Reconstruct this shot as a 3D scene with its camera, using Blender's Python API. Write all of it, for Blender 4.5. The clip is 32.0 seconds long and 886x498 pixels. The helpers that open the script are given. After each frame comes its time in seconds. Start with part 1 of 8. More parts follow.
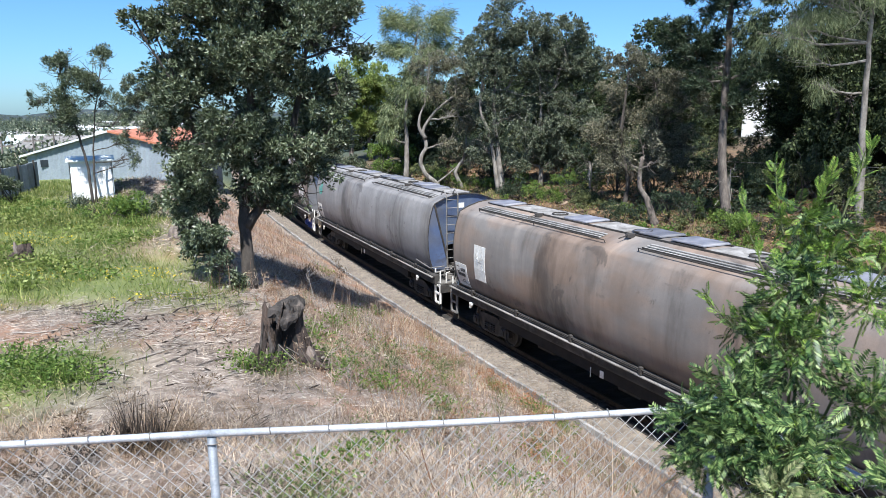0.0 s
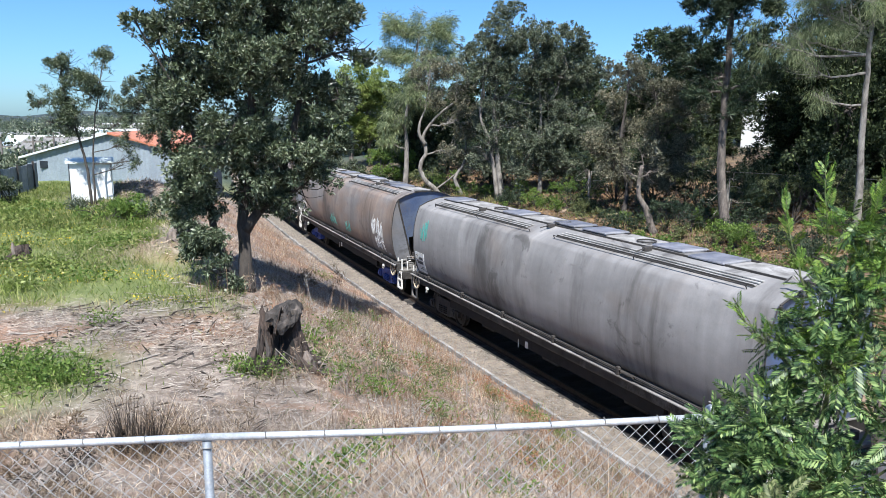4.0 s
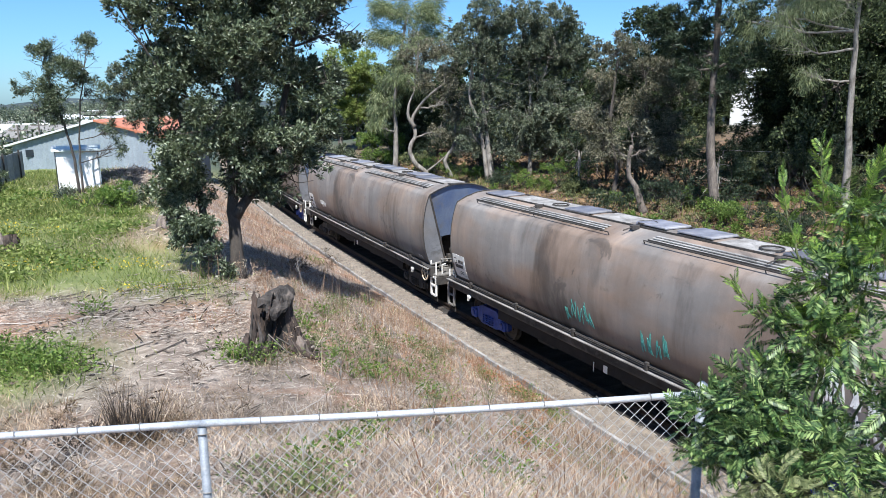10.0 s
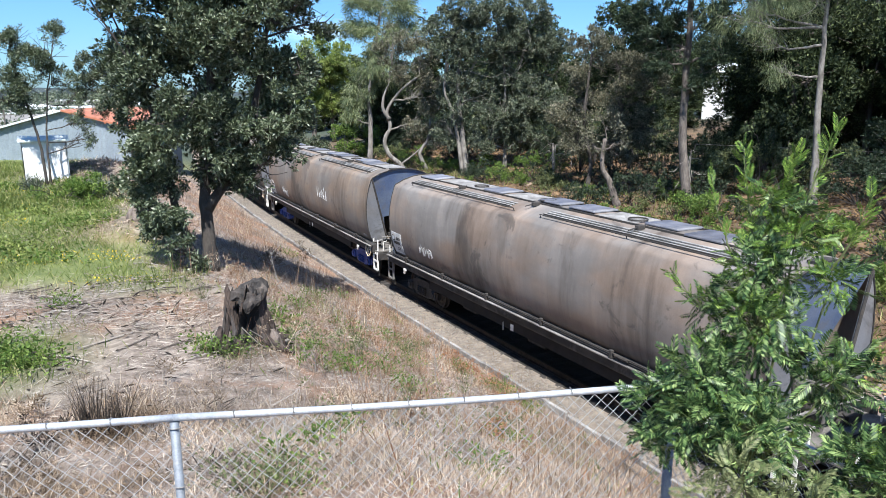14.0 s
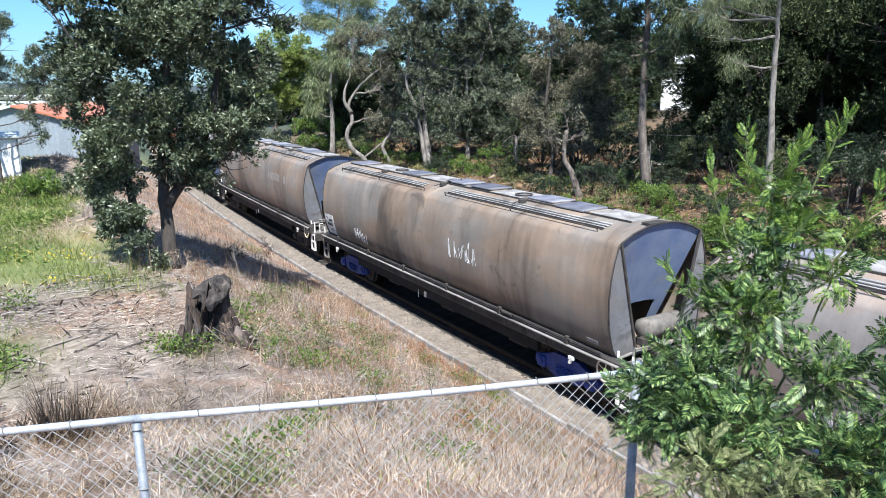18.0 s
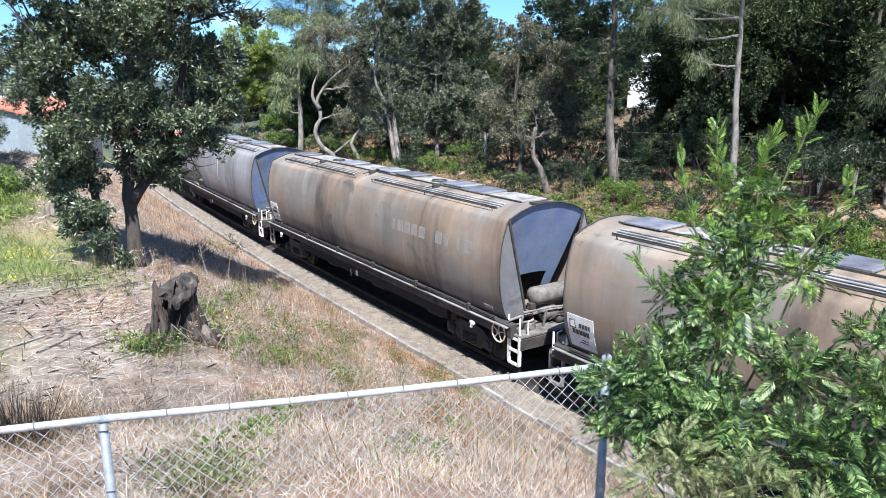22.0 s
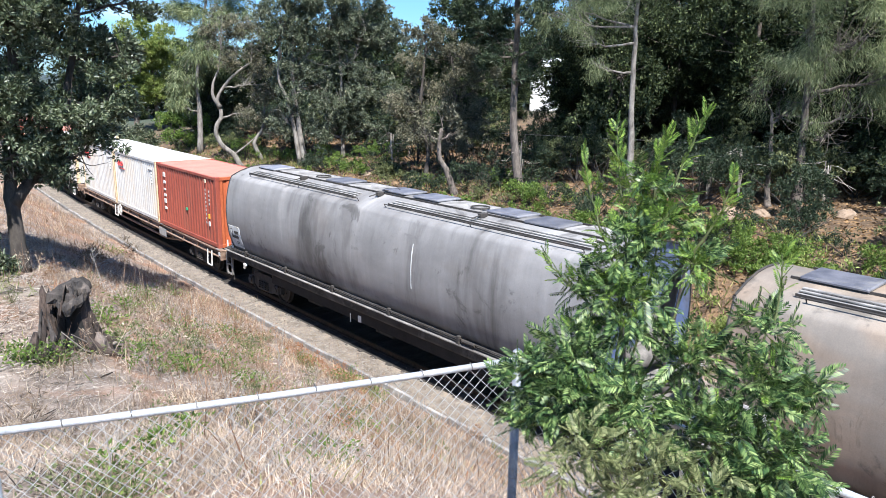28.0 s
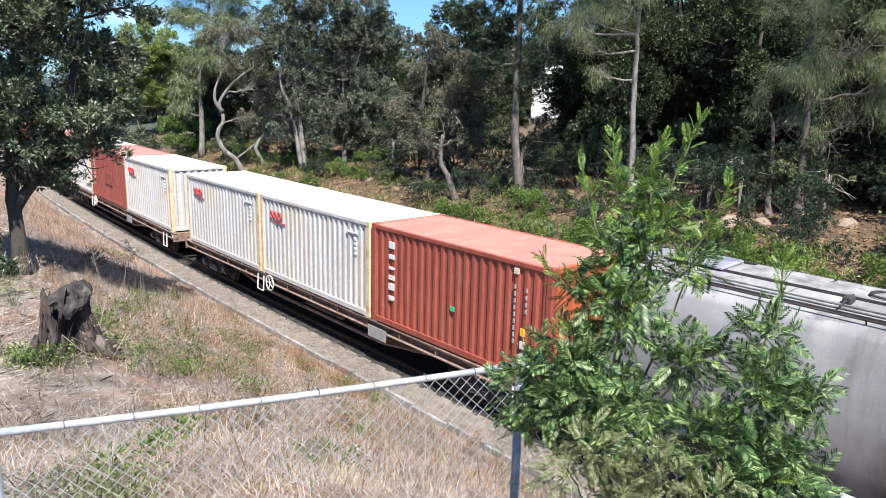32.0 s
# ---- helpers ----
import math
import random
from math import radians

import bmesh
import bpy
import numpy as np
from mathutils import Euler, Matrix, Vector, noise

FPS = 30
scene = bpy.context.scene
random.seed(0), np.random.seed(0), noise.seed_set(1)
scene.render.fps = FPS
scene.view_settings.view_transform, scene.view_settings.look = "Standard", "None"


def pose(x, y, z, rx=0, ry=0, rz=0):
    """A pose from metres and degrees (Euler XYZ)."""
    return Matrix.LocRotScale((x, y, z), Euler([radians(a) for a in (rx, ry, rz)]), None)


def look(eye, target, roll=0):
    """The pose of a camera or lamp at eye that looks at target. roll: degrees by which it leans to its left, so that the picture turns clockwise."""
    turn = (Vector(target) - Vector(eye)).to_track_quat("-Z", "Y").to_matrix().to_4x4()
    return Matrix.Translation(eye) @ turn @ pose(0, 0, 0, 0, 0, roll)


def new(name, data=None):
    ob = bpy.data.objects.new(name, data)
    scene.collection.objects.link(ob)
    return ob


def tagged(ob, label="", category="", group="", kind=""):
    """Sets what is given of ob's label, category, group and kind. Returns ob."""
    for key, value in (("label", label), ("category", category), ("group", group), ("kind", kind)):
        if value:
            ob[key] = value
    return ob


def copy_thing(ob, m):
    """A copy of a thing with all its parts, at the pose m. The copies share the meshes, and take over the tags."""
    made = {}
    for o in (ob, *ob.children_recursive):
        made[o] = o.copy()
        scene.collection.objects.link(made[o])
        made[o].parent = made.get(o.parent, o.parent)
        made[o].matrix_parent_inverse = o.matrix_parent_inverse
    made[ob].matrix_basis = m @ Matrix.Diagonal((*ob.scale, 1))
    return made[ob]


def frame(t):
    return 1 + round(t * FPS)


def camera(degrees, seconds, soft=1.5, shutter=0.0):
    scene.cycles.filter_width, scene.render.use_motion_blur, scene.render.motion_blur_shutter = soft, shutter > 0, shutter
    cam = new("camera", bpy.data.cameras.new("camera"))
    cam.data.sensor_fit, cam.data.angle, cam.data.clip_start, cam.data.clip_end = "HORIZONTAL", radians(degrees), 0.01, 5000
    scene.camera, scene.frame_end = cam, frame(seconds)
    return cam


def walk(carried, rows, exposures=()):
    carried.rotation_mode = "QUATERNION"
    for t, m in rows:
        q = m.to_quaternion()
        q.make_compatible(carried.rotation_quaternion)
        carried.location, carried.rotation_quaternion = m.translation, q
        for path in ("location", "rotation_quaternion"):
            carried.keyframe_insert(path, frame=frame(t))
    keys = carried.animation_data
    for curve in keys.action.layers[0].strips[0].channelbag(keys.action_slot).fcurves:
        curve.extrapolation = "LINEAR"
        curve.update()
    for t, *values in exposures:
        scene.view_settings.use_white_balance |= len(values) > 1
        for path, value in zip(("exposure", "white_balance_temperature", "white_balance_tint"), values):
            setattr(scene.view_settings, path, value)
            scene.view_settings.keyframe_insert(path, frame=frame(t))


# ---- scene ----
# ---------------------------------------------------------------- camera and its path
cam = camera(63.5, 32.0, soft=0.8)
# seconds, eye x y z, tilt, lean, heading
PATH = [
    (0, -11.900, -12.930, 7.130, 79.10, -0.53, -25.98),
    (0.5, -11.900, -12.930, 7.130, 78.99, -0.36, -26.14),
    (1, -11.900, -12.930, 7.130, 78.97, -0.27, -26.58),
    (1.5, -11.900, -12.930, 7.130, 79.11, -0.27, -26.81),
    (2, -11.900, -12.930, 7.130, 79.08, -0.46, -26.81),
    (2.5, -11.900, -12.930, 7.130, 79.19, -0.40, -26.37),
    (3, -11.900, -12.930, 7.130, 79.57, -0.16, -26.23),
    (3.5, -11.900, -12.930, 7.130, 79.61, 0.13, -26.21),
    (5.5, -11.900, -12.930, 7.130, 79.54, 0.32, -26.02),
    (6, -11.900, -12.930, 7.130, 79.45, -0.05, -26.35),
    (6.5, -11.900, -12.930, 7.130, 79.09, -0.19, -26.32),
    (7, -11.900, -12.930, 7.130, 78.66, 0.03, -26.16),
    (7.5, -11.900, -12.930, 7.130, 78.47, 0.15, -26.24),
    (8, -11.900, -12.930, 7.130, 78.25, -0.27, -26.16),
    (8.5, -11.900, -12.930, 7.130, 78.16, -0.24, -26.05),
    (9, -11.900, -12.930, 7.130, 78.26, -0.58, -26.09),
    (9.5, -11.900, -12.930, 7.130, 78.20, -0.46, -26.29),
    (10, -11.900, -12.930, 7.130, 78.21, -0.60, -26.81),
    (10.5, -11.900, -12.930, 7.130, 77.86, -0.18, -27.02),
    (11, -11.900, -12.930, 7.130, 77.83, -0.23, -26.91),
    (11.5, -11.900, -12.930, 7.130, 78.45, -0.30, -26.46),
    (12, -11.900, -12.930, 7.130, 78.64, 0.26, -26.20),
    (12.5, -11.900, -12.930, 7.130, 78.95, -0.21, -26.80),
    (13, -11.900, -12.930, 7.130, 78.75, -0.02, -27.91),
    (13.5, -11.900, -12.930, 7.130, 78.09, -0.28, -28.55),
    (14, -11.900, -12.930, 7.130, 77.61, -0.16, -28.86),
    (14.5, -11.900, -12.930, 7.130, 77.72, 0.02, -29.18),
    (16.5, -11.900, -12.930, 7.130, 76.93, -0.46, -30.93),
    (17, -11.900, -12.930, 7.130, 76.63, -0.45, -31.60),
    (17.5, -11.900, -12.930, 7.130, 76.77, -0.40, -31.69),
    (18, -11.900, -12.930, 7.130, 77.03, -0.50, -31.76),
    (18.5, -11.900, -12.930, 7.130, 77.21, -0.05, -32.07),
    (19, -11.900, -12.930, 7.130, 77.99, -0.23, -32.10),
    (19.5, -11.900, -12.930, 7.130, 78.20, -0.13, -31.75),
    (20, -11.900, -12.930, 7.130, 77.95, -0.20, -31.99),
    (20.5, -11.902, -12.928, 7.128, 77.80, -0.07, -32.30),
    (21, -11.904, -12.927, 7.127, 77.80, 0.19, -32.63),
    (21.5, -11.905, -12.925, 7.125, 77.54, -0.06, -33.21),
    (22, -11.907, -12.924, 7.124, 76.77, -0.18, -34.25),
    (22.5, -11.909, -12.922, 7.122, 76.87, 0.22, -35.19),
    (23, -11.911, -12.921, 7.121, 76.64, 0.20, -35.58),
    (23.5, -11.913, -12.919, 7.119, 76.54, 0.31, -35.85),
    (24, -11.915, -12.918, 7.118, 77.41, 0.46, -35.60),
    (24.5, -11.917, -12.916, 7.117, 77.30, 0.73, -35.84),
    (25, -11.918, -12.915, 7.115, 77.32, 0.40, -36.82),
    (25.5, -11.920, -12.913, 7.114, 76.96, 0.33, -38.22),
    (26, -11.922, -12.912, 7.112, 76.46, 0.35, -39.75),
    (26.5, -11.924, -12.910, 7.111, 76.85, 0.65, -40.94),
    (28.5, -11.931, -12.905, 7.104, 76.92, 1.02, -41.92),
    (29, -11.933, -12.903, 7.103, 77.02, 0.64, -41.52),
    (29.5, -11.935, -12.902, 7.101, 76.80, 0.71, -42.19),
    (30, -11.937, -12.900, 7.100, 76.90, 0.73, -42.14),
    (30.5, -11.939, -12.899, 7.098, 76.85, 0.97, -42.71),
    (31, -11.940, -12.897, 7.097, 77.08, 1.08, -42.30),
    (31.5, -11.942, -12.896, 7.095, 77.45, 1.25, -42.24),
    (32, -11.944, -12.894, 7.094, 77.42, 1.42, -41.86),
]


def aim(x, y, z, rx, roll, rz):
    """Camera pose: tilt rx from straight down, heading rz, then a roll about the line of sight."""
    return pose(x, y, z, rx, 0, rz) @ pose(0, 0, 0, 0, 0, roll)


walk(cam, [(r[0], aim(*r[1:])) for r in PATH], [(0, 1.00, 6000, 10), (14, 1.04, 6000, 10), (18, 1.18, 5950, 10), (22, 1.31, 5920, 10), (27, 1.30, 6000, 11), (32, 1.12, 6150, 12)])

# ---------------------------------------------------------------- world and sun
SUN = Vector((-0.25, -0.485, 0.84)).normalized()
world = bpy.data.worlds.new("sky")
scene.world = world
world.use_nodes = True
wn = world.node_tree
sky = wn.nodes.new("ShaderNodeTexSky")
sky.sky_type = "NISHITA"
sky.sun_disc = False
sky.sun_elevation = math.asin(SUN.z)
sky.sun_rotation = math.atan2(SUN.x, SUN.y)
sky.air_density, sky.dust_density, sky.ozone_density = 1.0, 0.5, 3.5
sky_bg = wn.nodes["Background"]
sky_bg.inputs["Strength"].default_value = 0.066
tint = wn.nodes.new("ShaderNodeMix")
tint.data_type, tint.blend_type = "RGBA", "MULTIPLY"
tint.inputs[0].default_value = 1.0
tint.inputs[7].default_value = (0.64, 0.94, 1.24, 1)
wn.links.new(sky.outputs["Color"], tint.inputs[6])
# thin bright clouds, soft-edged
co = wn.nodes.new("ShaderNodeTexCoord")
stretch = wn.nodes.new("ShaderNodeMapping")
stretch.inputs["Scale"].default_value = (1.0, 1.0, 3.2)
puff = wn.nodes.new("ShaderNodeTexNoise")
puff.inputs["Scale"].default_value, puff.inputs["Detail"].default_value, puff.inputs["Roughness"].default_value = 2.3, 7, 0.55
edge = wn.nodes.new("ShaderNodeMapRange")
edge.inputs["From Min"].default_value, edge.inputs["From Max"].default_value, edge.inputs["To Max"].default_value = 0.56, 0.76, 0.85
cloud = wn.nodes.new("ShaderNodeMix")
cloud.data_type = "RGBA"
cloud.inputs[7].default_value = (15.0, 17.0, 18.5, 1)
wn.links.new(co.outputs["Generated"], stretch.inputs["Vector"])
wn.links.new(stretch.outputs["Vector"], puff.inputs["Vector"])
wn.links.new(puff.outputs["Fac"], edge.inputs["Value"])
wn.links.new(edge.outputs["Result"], cloud.inputs[0])
wn.links.new(tint.outputs[2], cloud.inputs[6])
wn.links.new(cloud.outputs[2], sky_bg.inputs["Color"])
sun = new("sun", bpy.data.lights.new("sun", "SUN"))
sun.data.energy = 5.0
sun.data.angle = radians(0.55)
sun.data.color = (1.0, 0.955, 0.88)
sun.matrix_world = look((0, 0, 60), Vector((0, 0, 60)) - SUN)

# ---------------------------------------------------------------- materials
def nodes_of(name):
    m = bpy.data.materials.new(name)
    m.use_nodes = True
    t = m.node_tree
    return m, t, t.nodes["Principled BSDF"]


def ramp(t, fac, stops):
    r = t.nodes.new("ShaderNodeValToRGB")
    r.color_ramp.elements.remove(r.color_ramp.elements[1])
    for i, (p, c) in enumerate(stops):
        e = r.color_ramp.elements[0] if i == 0 else r.color_ramp.elements.new(p)
        e.position, e.color = p, (*c, 1)
    t.links.new(fac, r.inputs["Fac"])
    return r.outputs["Color"]


def noise_fac(t, scale, detail=6, rough=0.6, stretch=(1, 1, 1), space="Object", warp=0.0):
    co = t.nodes.new("ShaderNodeTexCoord")
    mp = t.nodes.new("ShaderNodeMapping")
    mp.inputs["Scale"].default_value = stretch
    t.links.new(co.outputs[space], mp.inputs["Vector"])
    n = t.nodes.new("ShaderNodeTexNoise")
    n.inputs["Scale"].default_value, n.inputs["Detail"].default_value = scale, detail
    n.inputs["Roughness"].default_value, n.inputs["Distortion"].default_value = rough, warp
    t.links.new(mp.outputs["Vector"], n.inputs["Vector"])
    return n.outputs["Fac"]


def mix(t, a, b, fac, mode="MIX"):
    m = t.nodes.new("ShaderNodeMix")
    m.data_type, m.blend_type = "RGBA", mode
    for sock, v in ((m.inputs[6], a), (m.inputs[7], b), (m.inputs[0], fac)):
        if isinstance(v, (int, float)):
            sock.default_value = v
        elif isinstance(v, tuple):
            sock.default_value = (*v, 1)
        else:
            t.links.new(v, sock)
    return m.outputs[2]


def bump(t, b, fac, strength=0.3, dist=0.02):
    n = t.nodes.new("ShaderNodeBump")
    n.inputs["Strength"].default_value, n.inputs["Distance"].default_value = strength, dist
    t.links.new(fac, n.inputs["Height"])
    t.links.new(n.outputs["Normal"], b.inputs["Normal"])


def surf(name, c1, c2, scale=3.0, rough=0.7, metal=0.0, fine=60.0, relief=0.25, stretch=(1, 1, 1), stain=None, vary=0.0, dist=0.01):
    """Two colours by broad noise, a fine grain over them, an optional stain colour, bump."""
    m, t, b = nodes_of(name)
    big = noise_fac(t, scale, 5, 0.6, stretch)
    col = ramp(t, big, [(0.32, c1), (0.68, c2)])
    small = noise_fac(t, fine, 4, 0.7, stretch)
    grain = ramp(t, small, [(0.3, (0.72, 0.72, 0.72)), (0.7, (1.18, 1.18, 1.18))])
    col = mix(t, col, grain, 0.8, "MULTIPLY")
    if stain:
        s = noise_fac(t, scale * 0.45, 8, 0.72, stretch, warp=0.6)
        col = mix(t, col, stain, ramp(t, s, [(0.52, (0, 0, 0)), (0.68, (0.85, 0.85, 0.85))]))
    if vary:
        oi = t.nodes.new("ShaderNodeObjectInfo")
        v = ramp(t, oi.outputs["Random"], [(0.0, (1 - vary,) * 3), (1.0, (1 + vary,) * 3)])
        col = mix(t, col, v, 1.0, "MULTIPLY")
    t.links.new(col, b.inputs["Base Color"])
    b.inputs["Roughness"].default_value, b.inputs["Metallic"].default_value = rough, metal
    if relief:
        bump(t, b, small, relief, dist)
    return m


def leaf_mat(name, stops, rough=0.5, through_light=0.3, glow=(0.30, 0.42, 0.06), gloss=0.25):
    """Leaves: colour by island, some light let through."""
    m, t, b = nodes_of(name)
    geo = t.nodes.new("ShaderNodeNewGeometry")
    col = ramp(t, geo.outputs["Random Per Island"], stops)
    patch = noise_fac(t, 0.55, 3, 0.5)
    col = mix(t, col, ramp(t, patch, [(0.35, (0.72, 0.74, 0.72)), (0.65, (1.2, 1.18, 1.1))]), 1.0, "MULTIPLY")
    t.links.new(col, b.inputs["Base Color"])
    b.inputs["Roughness"].default_value = rough
    b.inputs["Specular IOR Level"].default_value = gloss
    tr = t.nodes.new("ShaderNodeBsdfTranslucent")
    t.links.new(mix(t, col, glow, 0.35), tr.inputs["Color"])
    mx = t.nodes.new("ShaderNodeMixShader")
    mx.inputs[0].default_value = through_light
    t.links.new(b.outputs[0], mx.inputs[1])
    t.links.new(tr.outputs[0], mx.inputs[2])
    t.links.new(mx.outputs[0], t.nodes["Material Output"].inputs["Surface"])
    return m


def hopper_paint(name, grey, brown, amount, dark=(0.05, 0.045, 0.04)):
    """Weathered wagon paint: broad brown bloom, run-down streaks, grime and scuffs."""
    m, t, b = nodes_of(name)
    broad = noise_fac(t, 0.42, 4, 0.55, (1, 0.8, 1.5))
    lo, hi = 0.62 - 0.3 * amount, 0.80 - 0.3 * amount
    col = mix(t, grey, brown, ramp(t, broad, [(lo, (0, 0, 0)), (hi, (1, 1, 1))]))
    streak = noise_fac(t, 1.0, 6, 0.62, (0.35, 0.8, 0.13), warp=0.35)
    col = mix(t, col, ramp(t, streak, [(0.33, (0.40, 0.385, 0.37)), (0.45, (0.95, 0.95, 0.95)), (0.58, (1.04, 1.04, 1.04)), (0.70, (1.36, 1.34, 1.31))]), 0.9, "MULTIPLY")
    band = noise_fac(t, 1.0, 5, 0.6, (0.15, 0.85, 0.22), warp=0.5)
    col = mix(t, col, ramp(t, band, [(0.36, (0.62, 0.605, 0.59)), (0.45, (0.94, 0.94, 0.935)), (0.56, (1.03, 1.03, 1.03)), (0.66, (1.2, 1.19, 1.18))]), 0.7, "MULTIPLY")
    thin = noise_fac(t, 1.0, 5, 0.6, (0.5, 4.5, 0.30))
    col = mix(t, col, ramp(t, thin, [(0.3, (0.86, 0.855, 0.85)), (0.66, (1.06, 1.06, 1.06))]), 0.6, "MULTIPLY")
    wash = noise_fac(t, 0.8, 7, 0.68, (1, 0.6, 1.3))
    col = mix(t, col, ramp(t, wash, [(0.32, (0.78, 0.77, 0.76)), (0.68, (1.16, 1.16, 1.15))]), 0.8, "MULTIPLY")
    spot = noise_fac(t, 0.9, 7, 0.7, (1, 1, 1), warp=0.8)
    col = mix(t, col, dark, ramp(t, spot, [(0.575, (0, 0, 0)), (0.63, (0.5, 0.5, 0.5)), (0.75, (0.62, 0.62, 0.62))]))
    fine = noise_fac(t, 45, 4, 0.7)
    col = mix(t, col, ramp(t, fine, [(0.3, (0.86, 0.86, 0.86)), (0.7, (1.1, 1.1, 1.1))]), 0.8, "MULTIPLY")
    t.links.new(col, b.inputs["Base Color"])
    b.inputs["Roughness"].default_value = 0.62
    bump(t, b, fine, 0.08, 0.005)
    return m


M = {}
M["bark_dark"] = surf("bark_dark", (0.035, 0.029, 0.024), (0.085, 0.072, 0.06), 6, 0.9, fine=35, relief=0.9, stretch=(1, 1, 0.35), dist=0.03)
M["bark_pale"] = surf("bark_pale", (0.10, 0.088, 0.074), (0.29, 0.265, 0.23), 5, 0.9, fine=30, relief=0.7, stretch=(1, 1, 0.4), stain=(0.07, 0.06, 0.05), dist=0.02)
M["bark_red"] = surf("bark_red", (0.050, 0.041, 0.035), (0.21, 0.175, 0.145), 5, 0.9, fine=22, relief=1.0, stretch=(1, 1, 0.3), stain=(0.040, 0.034, 0.030), dist=0.04)
M["twig_grey"] = surf("twig_grey", (0.22, 0.19, 0.16), (0.42, 0.38, 0.33), 5, 0.9, relief=0.2)
M["char"] = surf("char", (0.02, 0.018, 0.016), (0.09, 0.075, 0.065), 5, 0.9, fine=25, relief=1.0, stretch=(1, 1, 0.3), stain=(0.26, 0.21, 0.17), dist=0.04)
M["stump_wood"] = surf("stump_wood", (0.022, 0.016, 0.013), (0.120, 0.086, 0.068), 11, 0.9, fine=45, relief=1.0, stretch=(1, 1, 0.3), stain=(0.035, 0.028, 0.024), dist=0.04)
M["stump_pale"] = surf("stump_pale", (0.10, 0.078, 0.066), (0.30, 0.245, 0.205), 7, 0.9, fine=30, relief=0.9, stretch=(1, 1, 0.25), stain=(0.05, 0.04, 0.034), dist=0.03)
M["leaf_main"] = leaf_mat("leaf_main", [(0, (0.024, 0.035, 0.018)), (0.5, (0.066, 0.088, 0.046)), (0.85, (0.150, 0.178, 0.108)), (1, (0.32, 0.35, 0.25))], 0.42, 0.09, (0.18, 0.25, 0.05), 0.45)
M["leaf_dark"] = leaf_mat("leaf_dark", [(0, (0.026, 0.036, 0.022)), (0.5, (0.078, 0.098, 0.060)), (0.85, (0.160, 0.180, 0.120)), (1, (0.29, 0.30, 0.21))], 0.45, 0.09, (0.18, 0.23, 0.06), 0.45)
# darkened leaf colours that paint the deep shade of the wood
M["leaf_wood_shade"] = leaf_mat("leaf_wood_shade", [(0, (0.012, 0.020, 0.011)), (0.6, (0.040, 0.056, 0.028)), (0.9, (0.085, 0.110, 0.048)), (1, (0.15, 0.18, 0.08))], 0.6, 0.10, (0.14, 0.20, 0.04), 0.15)
M["leaf_grey"] = leaf_mat("leaf_grey", [(0, (0.036, 0.038, 0.024)), (0.5, (0.112, 0.112, 0.072)), (0.85, (0.22, 0.205, 0.14)), (1, (0.38, 0.335, 0.25))], 0.5, 0.12, (0.20, 0.21, 0.08), 0.35)
M["leaf_casuarina"] = leaf_mat("leaf_casuarina", [(0, (0.052, 0.076, 0.036)), (0.6, (0.170, 0.208, 0.100)), (1, (0.36, 0.395, 0.22))], 0.5, 0.24, (0.30, 0.32, 0.08), 0.3)
# pine needles; also the dark foliage that paints shade into the undergrowth
M["leaf_pine_and_shade"] = leaf_mat("leaf_pine_and_shade", [(0, (0.016, 0.030, 0.017)), (0.7, (0.042, 0.062, 0.036)), (1, (0.095, 0.115, 0.065))], 0.5, 0.15, (0.1, 0.14, 0.04))
M["leaf_bright"] = leaf_mat("leaf_bright", [(0, (0.100, 0.138, 0.034)), (0.6, (0.215, 0.270, 0.072)), (1, (0.38, 0.42, 0.15))], 0.5, 0.32, (0.36, 0.46, 0.09))
M["leaf_weed"] = leaf_mat("leaf_weed", [(0, (0.048, 0.090, 0.018)), (0.6, (0.120, 0.190, 0.042)), (1, (0.25, 0.32, 0.09))], 0.5, 0.32)
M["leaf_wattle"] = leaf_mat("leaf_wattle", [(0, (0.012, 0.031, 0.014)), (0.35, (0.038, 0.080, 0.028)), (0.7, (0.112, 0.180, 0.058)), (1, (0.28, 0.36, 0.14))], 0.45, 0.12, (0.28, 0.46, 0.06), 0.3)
# yellower leaf for young shoots and for the sunlit upper fronds
M["leaf_young_lit"] = leaf_mat("leaf_young_lit", [(0, (0.050, 0.105, 0.018)), (0.5, (0.120, 0.210, 0.034)), (1, (0.28, 0.38, 0.075))], 0.45, 0.20, (0.36, 0.56, 0.05), 0.3)
M["leaf_olive"] = leaf_mat("leaf_olive", [(0, (0.065, 0.082, 0.034)), (0.6, (0.14, 0.16, 0.070)), (1, (0.27, 0.285, 0.14))], 0.55, 0.2, (0.3, 0.33, 0.1))
M["grass_green"] = leaf_mat("grass_green", [(0, (0.050, 0.075, 0.018)), (0.45, (0.135, 0.175, 0.045)), (0.85, (0.27, 0.29, 0.10)), (1, (0.45, 0.40, 0.2))], 0.6, 0.3)
M["grass_dry"] = leaf_mat("grass_dry", [(0, (0.115, 0.072, 0.047)), (0.35, (0.285, 0.205, 0.150)), (0.75, (0.51, 0.40, 0.305)), (1, (0.70, 0.60, 0.485))], 0.75, 0.3, (0.5, 0.40, 0.25))
M["grass_russet"] = leaf_mat("grass_russet", [(0, (0.15, 0.082, 0.052)), (0.5, (0.31, 0.19, 0.125)), (1, (0.48, 0.335, 0.235))], 0.75, 0.3, (0.5, 0.26, 0.12))
M["grass_rust"] = leaf_mat("grass_rust", [(0, (0.14, 0.058, 0.030)), (0.5, (0.36, 0.165, 0.085)), (1, (0.56, 0.31, 0.17))], 0.75, 0.3, (0.5, 0.22, 0.09))
